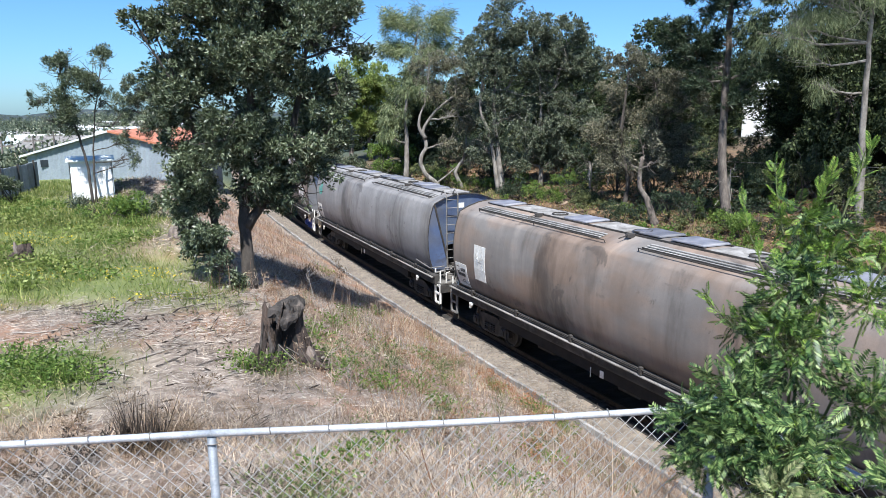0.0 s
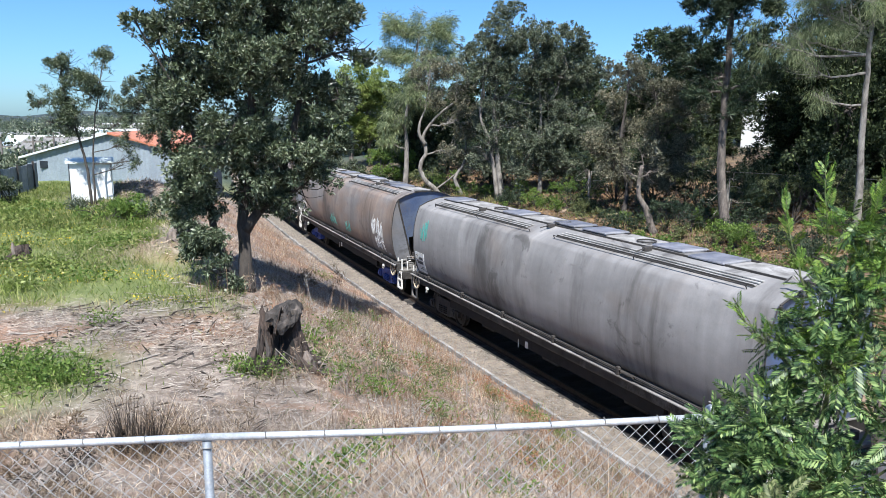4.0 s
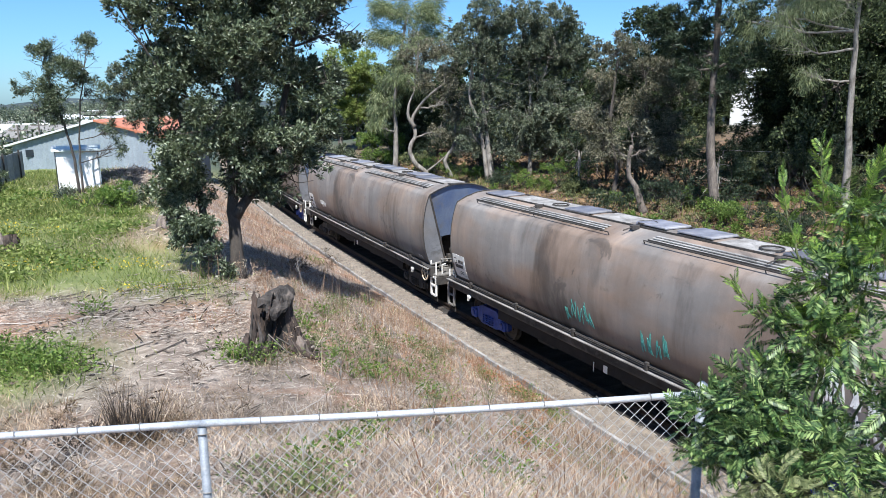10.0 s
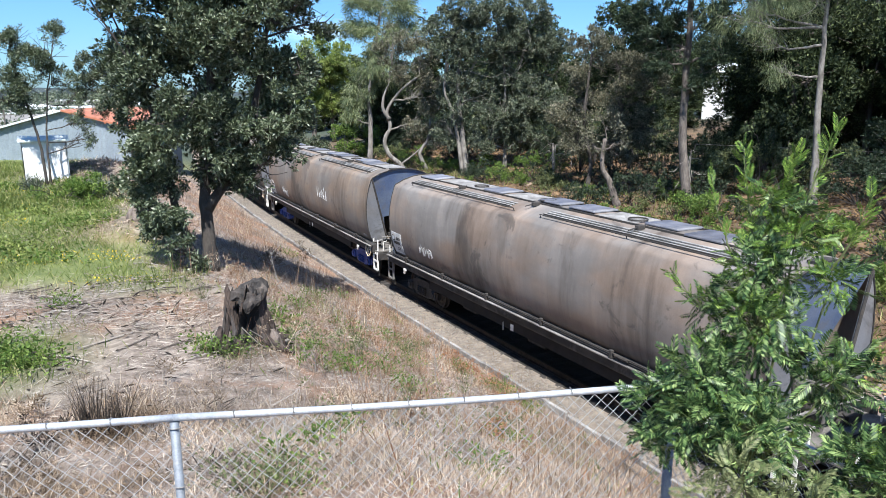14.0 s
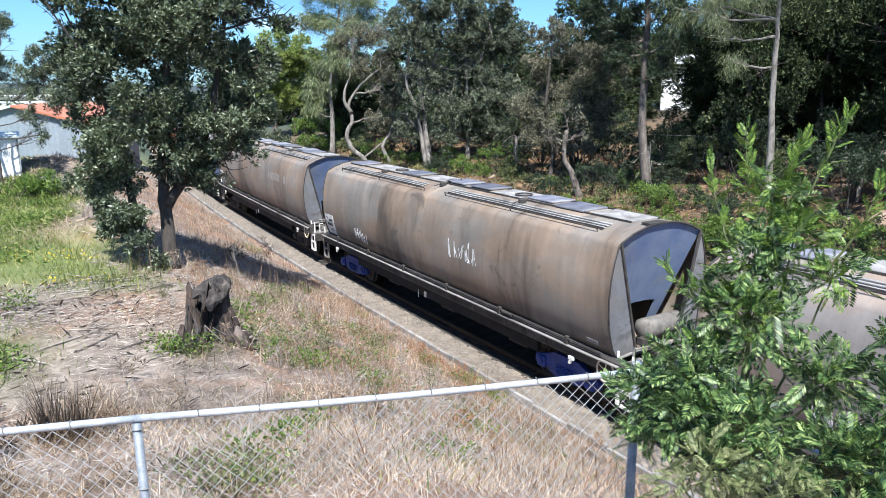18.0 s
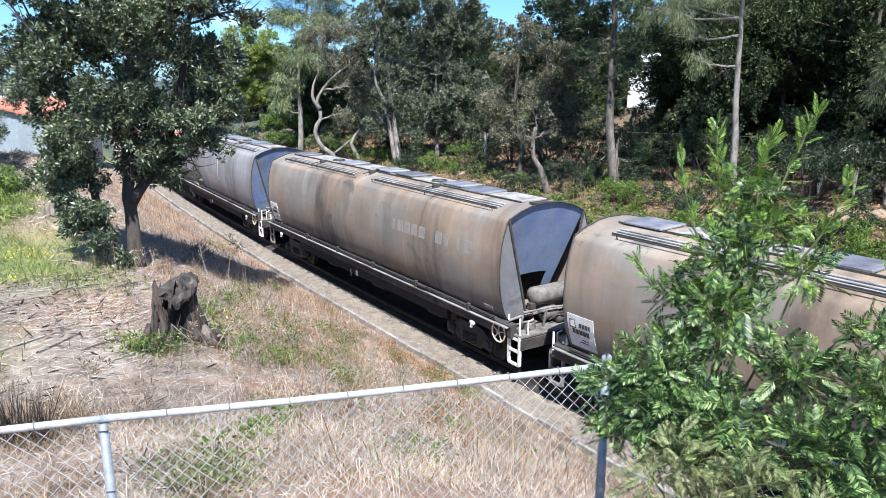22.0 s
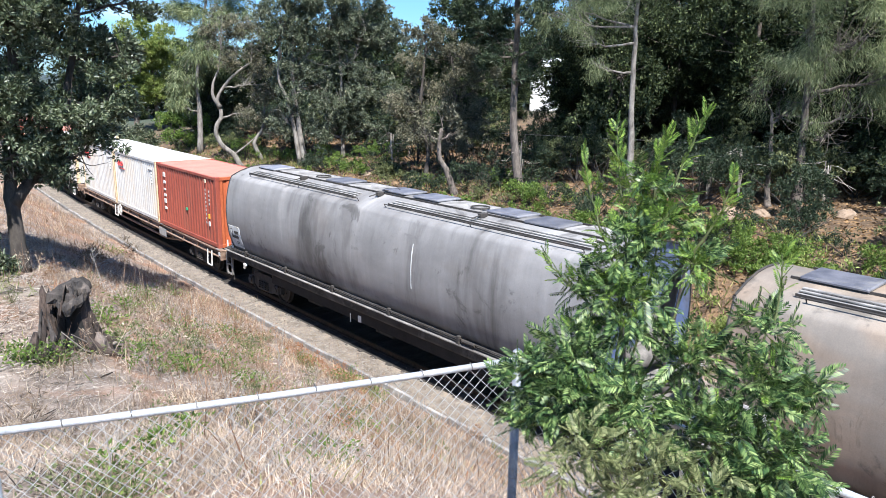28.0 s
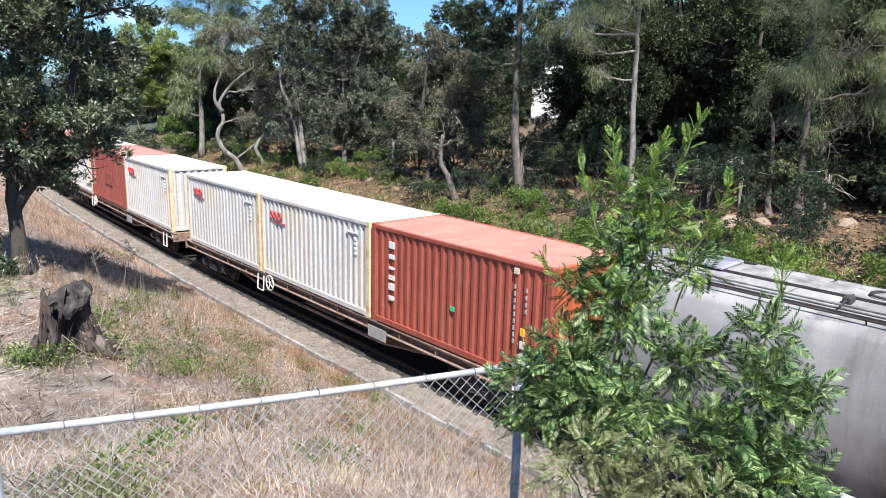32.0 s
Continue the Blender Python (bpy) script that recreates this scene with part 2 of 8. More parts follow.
M["straw"] = leaf_mat("straw", [(0, (0.13, 0.090, 0.072)), (0.45, (0.36, 0.285, 0.235)), (1, (0.64, 0.55, 0.475))], 0.8, 0.15, (0.5, 0.42, 0.3))
M["straw_grey"] = leaf_mat("straw_grey", [(0, (0.10, 0.082, 0.072)), (0.45, (0.32, 0.275, 0.245)), (1, (0.62, 0.56, 0.51))], 0.8, 0.15, (0.5, 0.44, 0.36))
M["flower"] = leaf_mat("flower", [(0, (0.6, 0.42, 0.02)), (1, (0.8, 0.62, 0.06))], 0.6, 0.3, (0.7, 0.5, 0.03))
M["dead_leaf"] = leaf_mat("dead_leaf", [(0, (0.07, 0.05, 0.035)), (0.6, (0.17, 0.12, 0.08)), (1, (0.30, 0.22, 0.15))], 0.8, 0.15, (0.3, 0.2, 0.1))
M["ochre_leaf"] = leaf_mat("ochre_leaf", [(0, (0.060, 0.038, 0.022)), (0.6, (0.21, 0.13, 0.068)), (1, (0.44, 0.29, 0.15))], 0.8, 0.15, (0.35, 0.2, 0.09))
M["burnt"] = leaf_mat("burnt", [(0, (0.02, 0.017, 0.015)), (0.7, (0.06, 0.048, 0.04)), (1, (0.16, 0.125, 0.10))], 0.8, 0.1, (0.1, 0.08, 0.06))
M["galv"] = surf("galv", (0.36, 0.385, 0.41), (0.54, 0.56, 0.585), 14, 0.5, 0.35, fine=120, relief=0.06, stain=(0.34, 0.33, 0.31))
M["galv_post"] = surf("galv_post", (0.13, 0.15, 0.17), (0.23, 0.25, 0.275), 14, 0.6, 0.2, fine=120, relief=0.06, stain=(0.27, 0.265, 0.25))
M["wire"] = surf("wire", (0.25, 0.25, 0.245), (0.43, 0.43, 0.42), 20, 0.55, 0.2, fine=200, relief=0.0)
M["concrete"] = surf("concrete", (0.16, 0.152, 0.142), (0.33, 0.32, 0.30), 2.2, 0.9, fine=40, relief=0.6, stain=(0.13, 0.105, 0.08), vary=0.3)
M["ballast"] = surf("ballast", (0.17, 0.135, 0.10), (0.36, 0.295, 0.225), 2.2, 0.9, fine=22, relief=1.0, stain=(0.17, 0.14, 0.115), dist=0.05)
# gravel taken near black: the shade under the train put into its colour
M["ballast_shade"] = surf("ballast_shade", (0.014, 0.012, 0.010), (0.045, 0.038, 0.031), 2.0, 0.95, fine=22, relief=1.0, dist=0.05)
M["stone"] = surf("stone", (0.20, 0.175, 0.15), (0.44, 0.39, 0.33), 9, 0.9, fine=40, relief=0.4, vary=0.3)
# rail and sleepers darkened too, for the shade under the wagons
M["rail"] = surf("rail", (0.04, 0.03, 0.024), (0.10, 0.075, 0.06), 10, 0.5, 0.7, relief=0.1)
M["sleeper"] = surf("sleeper", (0.025, 0.021, 0.018), (0.060, 0.051, 0.043), 5, 0.9, relief=0.4, vary=0.2)
M["steel_dark"] = surf("steel_dark", (0.022, 0.020, 0.019), (0.058, 0.052, 0.046), 5, 0.8, 0.1, fine=50, relief=0.25, stain=(0.085, 0.066, 0.05))
# near-black: shade under and inside wagons put into colour, and stump char
M["black_shade_char"] = surf("black_shade_char", (0.006, 0.0055, 0.005), (0.016, 0.014, 0.012), 3, 0.9, fine=30, relief=0.3)
M["steel_grey"] = surf("steel_grey", (0.15, 0.142, 0.13), (0.27, 0.255, 0.235), 4, 0.65, 0.1, fine=40, relief=0.2, stain=(0.07, 0.06, 0.05))
M["sill_paint"] = surf("sill_paint", (0.022, 0.020, 0.018), (0.06, 0.055, 0.05), 1.6, 0.8, 0.1, fine=30, relief=0.2, stain=(0.15, 0.14, 0.13))
M["bogie_blue"] = surf("bogie_blue", (0.012, 0.03, 0.16), (0.03, 0.07, 0.30), 6, 0.6, fine=30, relief=0.3, stain=(0.03, 0.028, 0.026))
M["white_paint"] = surf("white_paint", (0.62, 0.60, 0.55), (0.80, 0.78, 0.73), 12, 0.55, fine=60, relief=0.1, stain=(0.42, 0.37, 0.30))
M["cream_paint"] = surf("cream_paint", (0.52, 0.42, 0.28), (0.72, 0.62, 0.46), 10, 0.6, fine=60, relief=0.1, stain=(0.32, 0.20, 0.12))
M["end_blue"] = hopper_paint("end_blue", (0.075, 0.11, 0.21), (0.13, 0.14, 0.17), 0.5)
M["slope_blue"] = surf("slope_blue", (0.105, 0.15, 0.27), (0.20, 0.245, 0.33), 1.1, 0.42, 0.0, fine=30, relief=0.05, stain=(0.20, 0.19, 0.18))
M["end_grey"] = hopper_paint("end_grey", (0.155, 0.16, 0.175), (0.20, 0.185, 0.175), 0.45)
M["plate"] = surf("plate", (0.60, 0.59, 0.55), (0.76, 0.75, 0.71), 6, 0.5, relief=0.05, stain=(0.48, 0.43, 0.36))
M["poster_grey"] = surf("poster_grey", (0.40, 0.40, 0.38), (0.52, 0.52, 0.50), 8, 0.6, relief=0.0)
M["dusty_plank"] = surf("dusty_plank", (0.17, 0.16, 0.148), (0.36, 0.345, 0.325), 2.0, 0.8, fine=30, relief=0.2, stain=(0.07, 0.064, 0.058))
M["gear_dust"] = surf("gear_dust", (0.085, 0.078, 0.070), (0.20, 0.185, 0.165), 3.5, 0.85, fine=30, relief=0.25, stain=(0.045, 0.04, 0.035))
M["sill_dust"] = surf("sill_dust", (0.11, 0.10, 0.09), (0.33, 0.31, 0.285), 1.1, 0.85, fine=18, relief=0.3, stain=(0.04, 0.036, 0.032), stretch=(1, 0.8, 1))
M["ink"] = surf("ink", (0.02, 0.02, 0.02), (0.06, 0.06, 0.06), 10, 0.6, relief=0.0)
M["spray_white"] = surf("spray_white", (0.55, 0.55, 0.53), (0.75, 0.75, 0.73), 9, 0.5, relief=0.0)
M["spray_teal"] = surf("spray_teal", (0.05, 0.26, 0.22), (0.12, 0.42, 0.36), 9, 0.5, relief=0.0)
M["faded_white"] = surf("faded_white", (0.26, 0.25, 0.235), (0.36, 0.35, 0.335), 7, 0.6, relief=0.0)
M["plate_pale"] = surf("plate_pale", (0.66, 0.66, 0.64), (0.74, 0.74, 0.72), 8, 0.6, relief=0.0)
M["faded_mark"] = surf("faded_mark", (0.200, 0.178, 0.152), (0.275, 0.255, 0.228), 5, 0.65, relief=0.0)
M["hatch"] = surf("hatch", (0.10, 0.105, 0.13), (0.22, 0.22, 0.25), 2.5, 0.4, 0.0, relief=0.1, stain=(0.30, 0.29, 0.27), vary=0.35)
M["box_red"] = surf("box_red", (0.25, 0.055, 0.034), (0.345, 0.083, 0.050), 2.0, 0.55, fine=25, relief=0.06, stain=(0.20, 0.07, 0.045), stretch=(1, 1, 0.3))
# lighter copy of box_red: sun on the end wall put into colour
M["box_red_lit"] = surf("box_red_lit", (0.36, 0.085, 0.03), (0.48, 0.125, 0.05), 2.0, 0.55, fine=25, relief=0.06, stretch=(1, 1, 0.3))
M["box_redroof"] = surf("box_redroof", (0.40, 0.165, 0.12), (0.50, 0.225, 0.165), 1.5, 0.7, fine=20, relief=0.06)
M["box_maroon"] = surf("box_maroon", (0.20, 0.045, 0.035), (0.29, 0.075, 0.055), 2.0, 0.55, fine=25, relief=0.06, stretch=(1, 1, 0.3))
M["box_white"] = surf("box_white", (0.44, 0.425, 0.395), (0.58, 0.565, 0.53), 1.6, 0.55, fine=25, relief=0.05, stretch=(1, 1, 0.25), stain=(0.50, 0.41, 0.30))
M["box_cream"] = surf("box_cream", (0.55, 0.40, 0.22), (0.72, 0.58, 0.38), 5, 0.6, fine=30, relief=0.1, stain=(0.40, 0.20, 0.09))
M["logo_red"] = surf("logo_red", (0.55, 0.05, 0.05), (0.66, 0.09, 0.08), 8, 0.5, relief=0.0)
M["tag_green"] = surf("tag_green", (0.02, 0.36, 0.16), (0.04, 0.45, 0.22), 8, 0.5, relief=0.0)
M["tag_yellow"] = surf("tag_yellow", (0.75, 0.40, 0.02), (0.82, 0.5, 0.05), 8, 0.5, relief=0.0)
M["rust_sill"] = surf("rust_sill", (0.15, 0.092, 0.062), (0.34, 0.235, 0.17), 4, 0.8, 0.05, fine=35, relief=0.3, stain=(0.06, 0.045, 0.038))
M["shed_white"] = surf("shed_white", (0.70, 0.71, 0.71), (0.82, 0.82, 0.81), 1.5, 0.5, relief=0.03)
M["shed_roof"] = surf("shed_roof", (0.55, 0.60, 0.57), (0.66, 0.70, 0.67), 2, 0.85, relief=0.05)
M["metal_wall"] = surf("metal_wall", (0.19, 0.225, 0.25), (0.26, 0.30, 0.325), 0.8, 0.55, fine=12, relief=0.05)
M["metal_roof"] = surf("metal_roof", (0.52, 0.54, 0.55), (0.66, 0.67, 0.67), 0.6, 0.5, relief=0.05)
M["tile_roof"] = surf("tile_roof", (0.34, 0.12, 0.065), (0.48, 0.19, 0.105), 1.2, 0.75, fine=14, relief=0.3, stain=(0.52, 0.34, 0.27))
M["dark_fence"] = surf("dark_fence", (0.20, 0.21, 0.225), (0.33, 0.34, 0.355), 2, 0.7, relief=0.1, vary=0.3)
M["house_white"] = surf("house_white", (0.52, 0.52, 0.50), (0.66, 0.66, 0.64), 0.7, 0.7, relief=0.1)
M["glass_dark"] = surf("glass_dark", (0.02, 0.025, 0.03), (0.05, 0.06, 0.07), 1, 0.15, relief=0.0)
M["far_hill"] = surf("far_hill", (0.055, 0.075, 0.085), (0.10, 0.125, 0.135), 0.05, 0.95, fine=0.6, relief=0.0)
M["timber"] = surf("timber", (0.10, 0.085, 0.07), (0.19, 0.165, 0.14), 3, 0.9, relief=0.3, vary=0.25)
M["sandstone"] = surf("sandstone", (0.20, 0.14, 0.095), (0.36, 0.275, 0.20), 3, 0.9, fine=20, relief=0.7, stain=(0.18, 0.12, 0.08), dist=0.03)


def ground_paint():
    """Soil under thatch near by, dark to ochre leaf litter and grass elsewhere, by broad noise and by place."""
    m, t, b = nodes_of("soil")
    big = noise_fac(t, 0.35, 6, 0.65, warp=0.4)
    straw = ramp(t, noise_fac(t, 2.2, 8, 0.75, warp=0.5), [(0.3, (0.060, 0.045, 0.035)), (0.5, (0.215, 0.172, 0.138)), (0.70, (0.43, 0.365, 0.305))])
    dirt = ramp(t, noise_fac(t, 1.4, 8, 0.7), [(0.3, (0.14, 0.072, 0.042)), (0.7, (0.38, 0.225, 0.14))])
    near = mix(t, straw, dirt, ramp(t, big, [(0.47, (0, 0, 0)), (0.60, (1, 1, 1))]))
    green = ramp(t, noise_fac(t, 1.1, 8, 0.7), [(0.3, (0.085, 0.11, 0.03)), (0.6, (0.17, 0.20, 0.06)), (0.8, (0.27, 0.26, 0.11))])
    litter = ramp(t, noise_fac(t, 1.8, 8, 0.75), [(0.3, (0.032, 0.023, 0.015)), (0.5, (0.105, 0.068, 0.038)), (0.70, (0.32, 0.195, 0.095))])
    at = t.nodes.new("ShaderNodeAttribute")
    at.attribute_name = "cover"
    sep = t.nodes.new("ShaderNodeSeparateColor")
    t.links.new(at.outputs["Color"], sep.inputs[0])
    col = mix(t, near, green, sep.outputs[1])
    col = mix(t, col, litter, sep.outputs[2])
    col = mix(t, col, (0.045, 0.062, 0.042), sep.outputs[0])
    t.links.new(col, b.inputs["Base Color"])
    b.inputs["Roughness"].default_value = 0.95
    bump(t, b, noise_fac(t, 16, 8, 0.75), 0.8, 0.05)
    return m


M["soil"] = ground_paint()


# ---------------------------------------------------------------- mesh helpers
class Geo:
    """Collects vertices and faces of one part."""

    def __init__(self):
        self.v, self.f = [], []

    def add(self, verts, faces):
        n = len(self.v)
        self.v += [tuple(p) for p in verts]
        self.f += [tuple(n + i for i in f) for f in faces]
        return self

    def box(self, x0, x1, y0, y1, z0, z1, c=0.0):
        """A box; c cuts the upright edges and the top rim back a little."""
        if c <= 0:
            p = [(x, y, z) for z in (z0, z1) for x, y in ((x0, y0), (x1, y0), (x1, y1), (x0, y1))]
            return self.add(p, [(3, 2, 1, 0), (4, 5, 6, 7), (0, 1, 5, 4), (1, 2, 6, 5), (2, 3, 7, 6), (3, 0, 4, 7)])
        out = [(x0 + c, y0), (x1 - c, y0), (x1, y0 + c), (x1, y1 - c), (x1 - c, y1), (x0 + c, y1), (x0, y1 - c), (x0, y0 + c)]
        mx, my = (x0 + x1) / 2, (y0 + y1) / 2
        inn = [(mx + (x - mx) * (1 - 2 * c / (x1 - x0)), my + (y - my) * (1 - 2 * c / (y1 - y0))) for x, y in out]
        return self.loft([[(x, y, z0) for x, y in out], [(x, y, z1 - c) for x, y in out], [(x, y, z1) for x, y in inn]])

    def loft(self, rings, caps=True, closed=True):
        n, k = len(self.v), len(rings[0])
        self.v += [tuple(p) for r in rings for p in r]
        for a in range(len(rings) - 1):
            for i in range(k if closed else k - 1):
                j = (i + 1) % k
                self.f.append((n + a * k + i, n + a * k + j, n + (a + 1) * k + j, n + (a + 1) * k + i))
        if caps:
            self.f.append(tuple(n + i for i in reversed(range(k))))
            self.f.append(tuple(n + (len(rings) - 1) * k + i for i in range(k)))
        return self

    def tube(self, pts, r, n=6, jag=0.0):
        pts = [Vector(p) for p in pts]
        rs = r if isinstance(r, (list, tuple)) else [r] * len(pts)
        rings, side = [], None
        for i, p in enumerate(pts):
            d = (pts[min(i + 1, len(pts) - 1)] - pts[max(i - 1, 0)]).normalized()
            if side is None:
                side = d.orthogonal().normalized()
            side = (side - d * side.dot(d)).normalized()
            up = d.cross(side)
            ring = []
            for k in range(n):
                a = 2 * math.pi * k / n
                w = rs[i] * (1 + (random.uniform(-jag, jag) if jag else 0))
                ring.append(p + side * (math.cos(a) * w) + up * (math.sin(a) * w))
            rings.append(ring)
        return self.loft(rings)

    def rod(self, a, b, r, n=6):
        return self.tube([a, b], r, n)

    def ring(self, c, axis, radius, r, n=20, m=6):
        """A hoop about an axis."""
        axis = Vector(axis).normalized()
        u = axis.orthogonal().normalized()
        w = axis.cross(u)
        k0 = len(self.v)
        for i in range(n):
            a = 2 * math.pi * i / n
            out = u * math.cos(a) + w * math.sin(a)
            for j in range(m):
                b = 2 * math.pi * j / m
                self.v.append(tuple(Vector(c) + out * (radius + r * math.cos(b)) + axis * (r * math.sin(b))))
        for i in range(n):
            for j in range(m):
                i2, j2 = (i + 1) % n, (j + 1) % m
                self.f.append((k0 + i * m + j, k0 + i2 * m + j, k0 + i2 * m + j2, k0 + i * m + j2))
        return self

    def data(self, name):
        me = bpy.data.meshes.new(name)
        me.from_pydata(self.v, [], self.f)
        me.update()
        return me


def part(name, geo, material, parent=None, label="", smooth=False, bevel=0.0, at=None):
    me = geo if isinstance(geo, bpy.types.Mesh) else geo.data(name)
    if not me.materials:
        me.materials.append(M[material] if isinstance(material, str) else material)
    if smooth:
        me.shade_smooth()
    ob = new(name, me)
    if parent:
        ob.parent = parent
    if at is not None:
        ob.matrix_basis = at
    if name in ("leafage", "crown", "young_leafage"):
        tagged(ob, label, kind="stuff")
    elif label:
        tagged(ob, label)
    if bevel:
        mod = ob.modifiers.new("soft edge", "BEVEL")
        mod.width, mod.segments, mod.limit_method, mod.angle_limit = bevel, 2, "ANGLE", radians(40)
    return ob


def thing(name, label, category, at=(0, 0, 0), group="", kind=""):
    ob = new(name)
    ob.empty_display_size = 0.2
    ob.matrix_basis = at if isinstance(at, Matrix) else Matrix.Translation(at)
    return tagged(ob, label, category, group, kind)


def np_mesh(name, verts, sides, material):
    """A mesh of many loose polygons, all with the same number of sides."""
    verts = np.asarray(verts, np.float32).reshape(-1, 3)
    n = len(verts) // sides
    me = bpy.data.meshes.new(name)
    me.vertices.add(len(verts))
    me.vertices.foreach_set("co", verts.ravel())
    me.loops.add(n * sides)
    me.loops.foreach_set("vertex_index", np.arange(n * sides, dtype=np.int32))
    me.polygons.add(n)
    me.polygons.foreach_set("loop_start", np.arange(0, n * sides, sides, dtype=np.int32))
    me.update(calc_edges=True)
    me.materials.append(M[material])
    return me


RNG = np.random.default_rng(7)


def unit(v):
    return v / np.maximum(np.linalg.norm(v, axis=-1, keepdims=True), 1e-6)


def leaves(base, way, length, width):
    """Lozenge leaves: base points, directions, lengths and widths, arrays of n."""
    way = unit(way)
    side = unit(np.cross(way, RNG.normal(size=way.shape)))
    mid = base + way * (length * 0.45)[:, None]
    tip = base + way * length[:, None]
    half = side * (width * 0.5)[:, None]
    return np.stack([base, mid + half, tip, mid - half], 1)


# ---------------------------------------------------------------- the lie of the land
CURVE = 0.0009


def track_x(y):
    """The track runs straight along y, then bends gently to the right."""
    return CURVE * np.maximum(y, 0.0) ** 2


def wave(x, y, s, seed):
    """A cheap smooth noise of about one metre waves at s = 1."""
    r = np.random.default_rng(seed)
    out = 0
    for k in range(6):
        a, p, q = r.uniform(0, 2 * math.pi), r.uniform(0, 7), r.uniform(0.6, 1.9)
        out = out + np.sin((x * math.cos(a) + y * math.sin(a)) * q * s * 2.2 + p)
    return out / 6


def smooth(a, b, v):
    k = np.clip((v - a) / (b - a), 0, 1)
    return k * k * (3 - 2 * k)


def height(x, y):
    x, y = np.asarray(x, float), np.asarray(y, float)
    d = x - track_x(y)
    z = np.interp(d, [-14, -11, -9, -7, -5, -3.2, -2.3, -2.0, 2.6, 3.6, 6, 9, 11, 14, 20, 45],
                  [3.1, 3.0, 2.8, 2.15, 1.15, 0.2, -0.18, -0.24, -0.24, -0.2, 0.2, 1.5, 2.1, 2.4, 2.8, 4.5])
    bank = smooth(-2.4, -9, d)
    z = z + bank * 1.25 * smooth(-3.5, -10.5, y)
    far = smooth(38, 75, y) * smooth(-3, -8, d)
    z = z - far * 5.5
    z = z - smooth(-18, -45, x) * 4.5 * smooth(10, 60, y)
    rough = smooth(2.1, 3.4, np.abs(d))
    z = z + rough * (0.10 * wave(x, y, 0.9, 3) + 0.05 * wave(x, y, 2.6, 4)) * (1 - smooth(60, 120, np.abs(y)))
    for mx, my, r, hgt in ((-9.8, 10.4, 1.5, 0.55), (-9.6, 26.5, 3.0, 0.9), (-9.0, 2.6, 2.2, 0.28), (-11.6, 0.8, 2.6, 0.22)):
        z = z + hgt * np.exp(-((x - mx) ** 2 + (y - my) ** 2) / (2 * (r * 0.55) ** 2))
    return z


def h1(x, y):
    return float(height(x, y))


def spread(fine, lo, hi, step, far):
    mid = np.arange(lo, hi + 1e-6, step)
    up, down, g = [], [], step
    a, b = hi, lo
    while a < far[1]:
        g *= 1.22
        a += g
        up.append(a)
    g = step
    while b > far[0]:
        g *= 1.22
        b -= g
        down.append(b)
    return np.array(down[::-1] + list(mid) + up)


def green_cover(x, y):
    """How green the terrace is, 0 to 1."""
    g = smooth(2.0, 5.5, y + 0.55 * (x + 12) + 0.9 * wave(x, y, 0.5, 9)) * smooth(-8.6, -10.4, x + 0.7 * wave(x, y, 0.7, 11))
    g = g * (1 - 0.9 * np.exp(-((x + 9.8) ** 2 + (y - 10.2) ** 2) / 2.6)) * (1 - 0.9 * np.exp(-((x + 9.3) ** 2 + (y - 26.8) ** 2) / 14))
    patch = np.exp(-((x + 13.0) ** 2 / 1.0 + (y + 0.7) ** 2 / 1.6))
    return np.clip(np.maximum(g, patch * 1.3), 0, 1)


def ground():
    xs = spread(None, -20.0, 24.0, 0.36, (-2500, 2500))
    ys = spread(None, -14.0, 44.0, 0.40, (-500, 3500))
    X, Y = np.meshgrid(xs, ys)
    Z = height(X, Y)
    n, m = X.shape
    idx = np.arange(n * m).reshape(n, m)
    faces = np.stack([idx[:-1, :-1], idx[:-1, 1:], idx[1:, 1:], idx[1:, :-1]], -1).reshape(-1, 4)
    me = bpy.data.meshes.new("ground")
    me.from_pydata(np.stack([X, Y, Z], -1).reshape(-1, 3).tolist(), [], faces.tolist())
    col = me.color_attributes.new("cover", "FLOAT_COLOR", "POINT")
    d = X - track_x(Y)
    litter = smooth(4.5, 7.5, d)
    far_green = np.clip(smooth(40, 60, np.abs(Y)) * 0.8 + smooth(30, 60, np.abs(X)) * 0.8, 0, 1)
    g = np.maximum(green_cover(X, Y), far_green) * (1 - litter * 0.9)
    away = np.clip(smooth(45, 75, Y) + smooth(-22, -40, X) + smooth(30, 60, X) + smooth(-30, -60, Y), 0, 1)
    rgba = np.stack([away, g, litter * 0.95, np.ones_like(g)], -1).astype(np.float32)
    col.data.foreach_set("color", rgba.ravel())
    me.materials.append(M["soil"])
    me.shade_smooth()
    tagged(new("ground", me), "dry thatch-covered earth bank beside a railway cutting", "ground", kind="structure")


ground()


# ---------------------------------------------------------------- the track
def strip(name, x0, x1, z0, z1, y0, y1, step, material, label, category, wobble=0.0):
    """A long low bed that follows the bend of the track."""
    ys = np.arange(y0, y1 + step, step)
    g = Geo()
    rings = []
    for y in ys:
        c, w = float(track_x(y)), wobble * float(wave(np.array(0.0), np.array(y), 2.0, 21))
        rings.append([(c + x0 + w, y, z0), (c + x0 + 0.12 + w, y, z1), (c + x1 - 0.12 - w, y, z1), (c + x1 - w, y, z0)])
    g.loft(rings)
    ob = part(name, g, material)
    return tagged(ob, label, category, kind="structure")


# dark strip paints in the shadow the train throws on the track
strip("track_bed", -1.22, 1.2, -0.3, -0.160, -40, 170, 1.0, "ballast_shade", "gravel between the running rails, darkened to stand for train shadow", "ballast", 0.02)
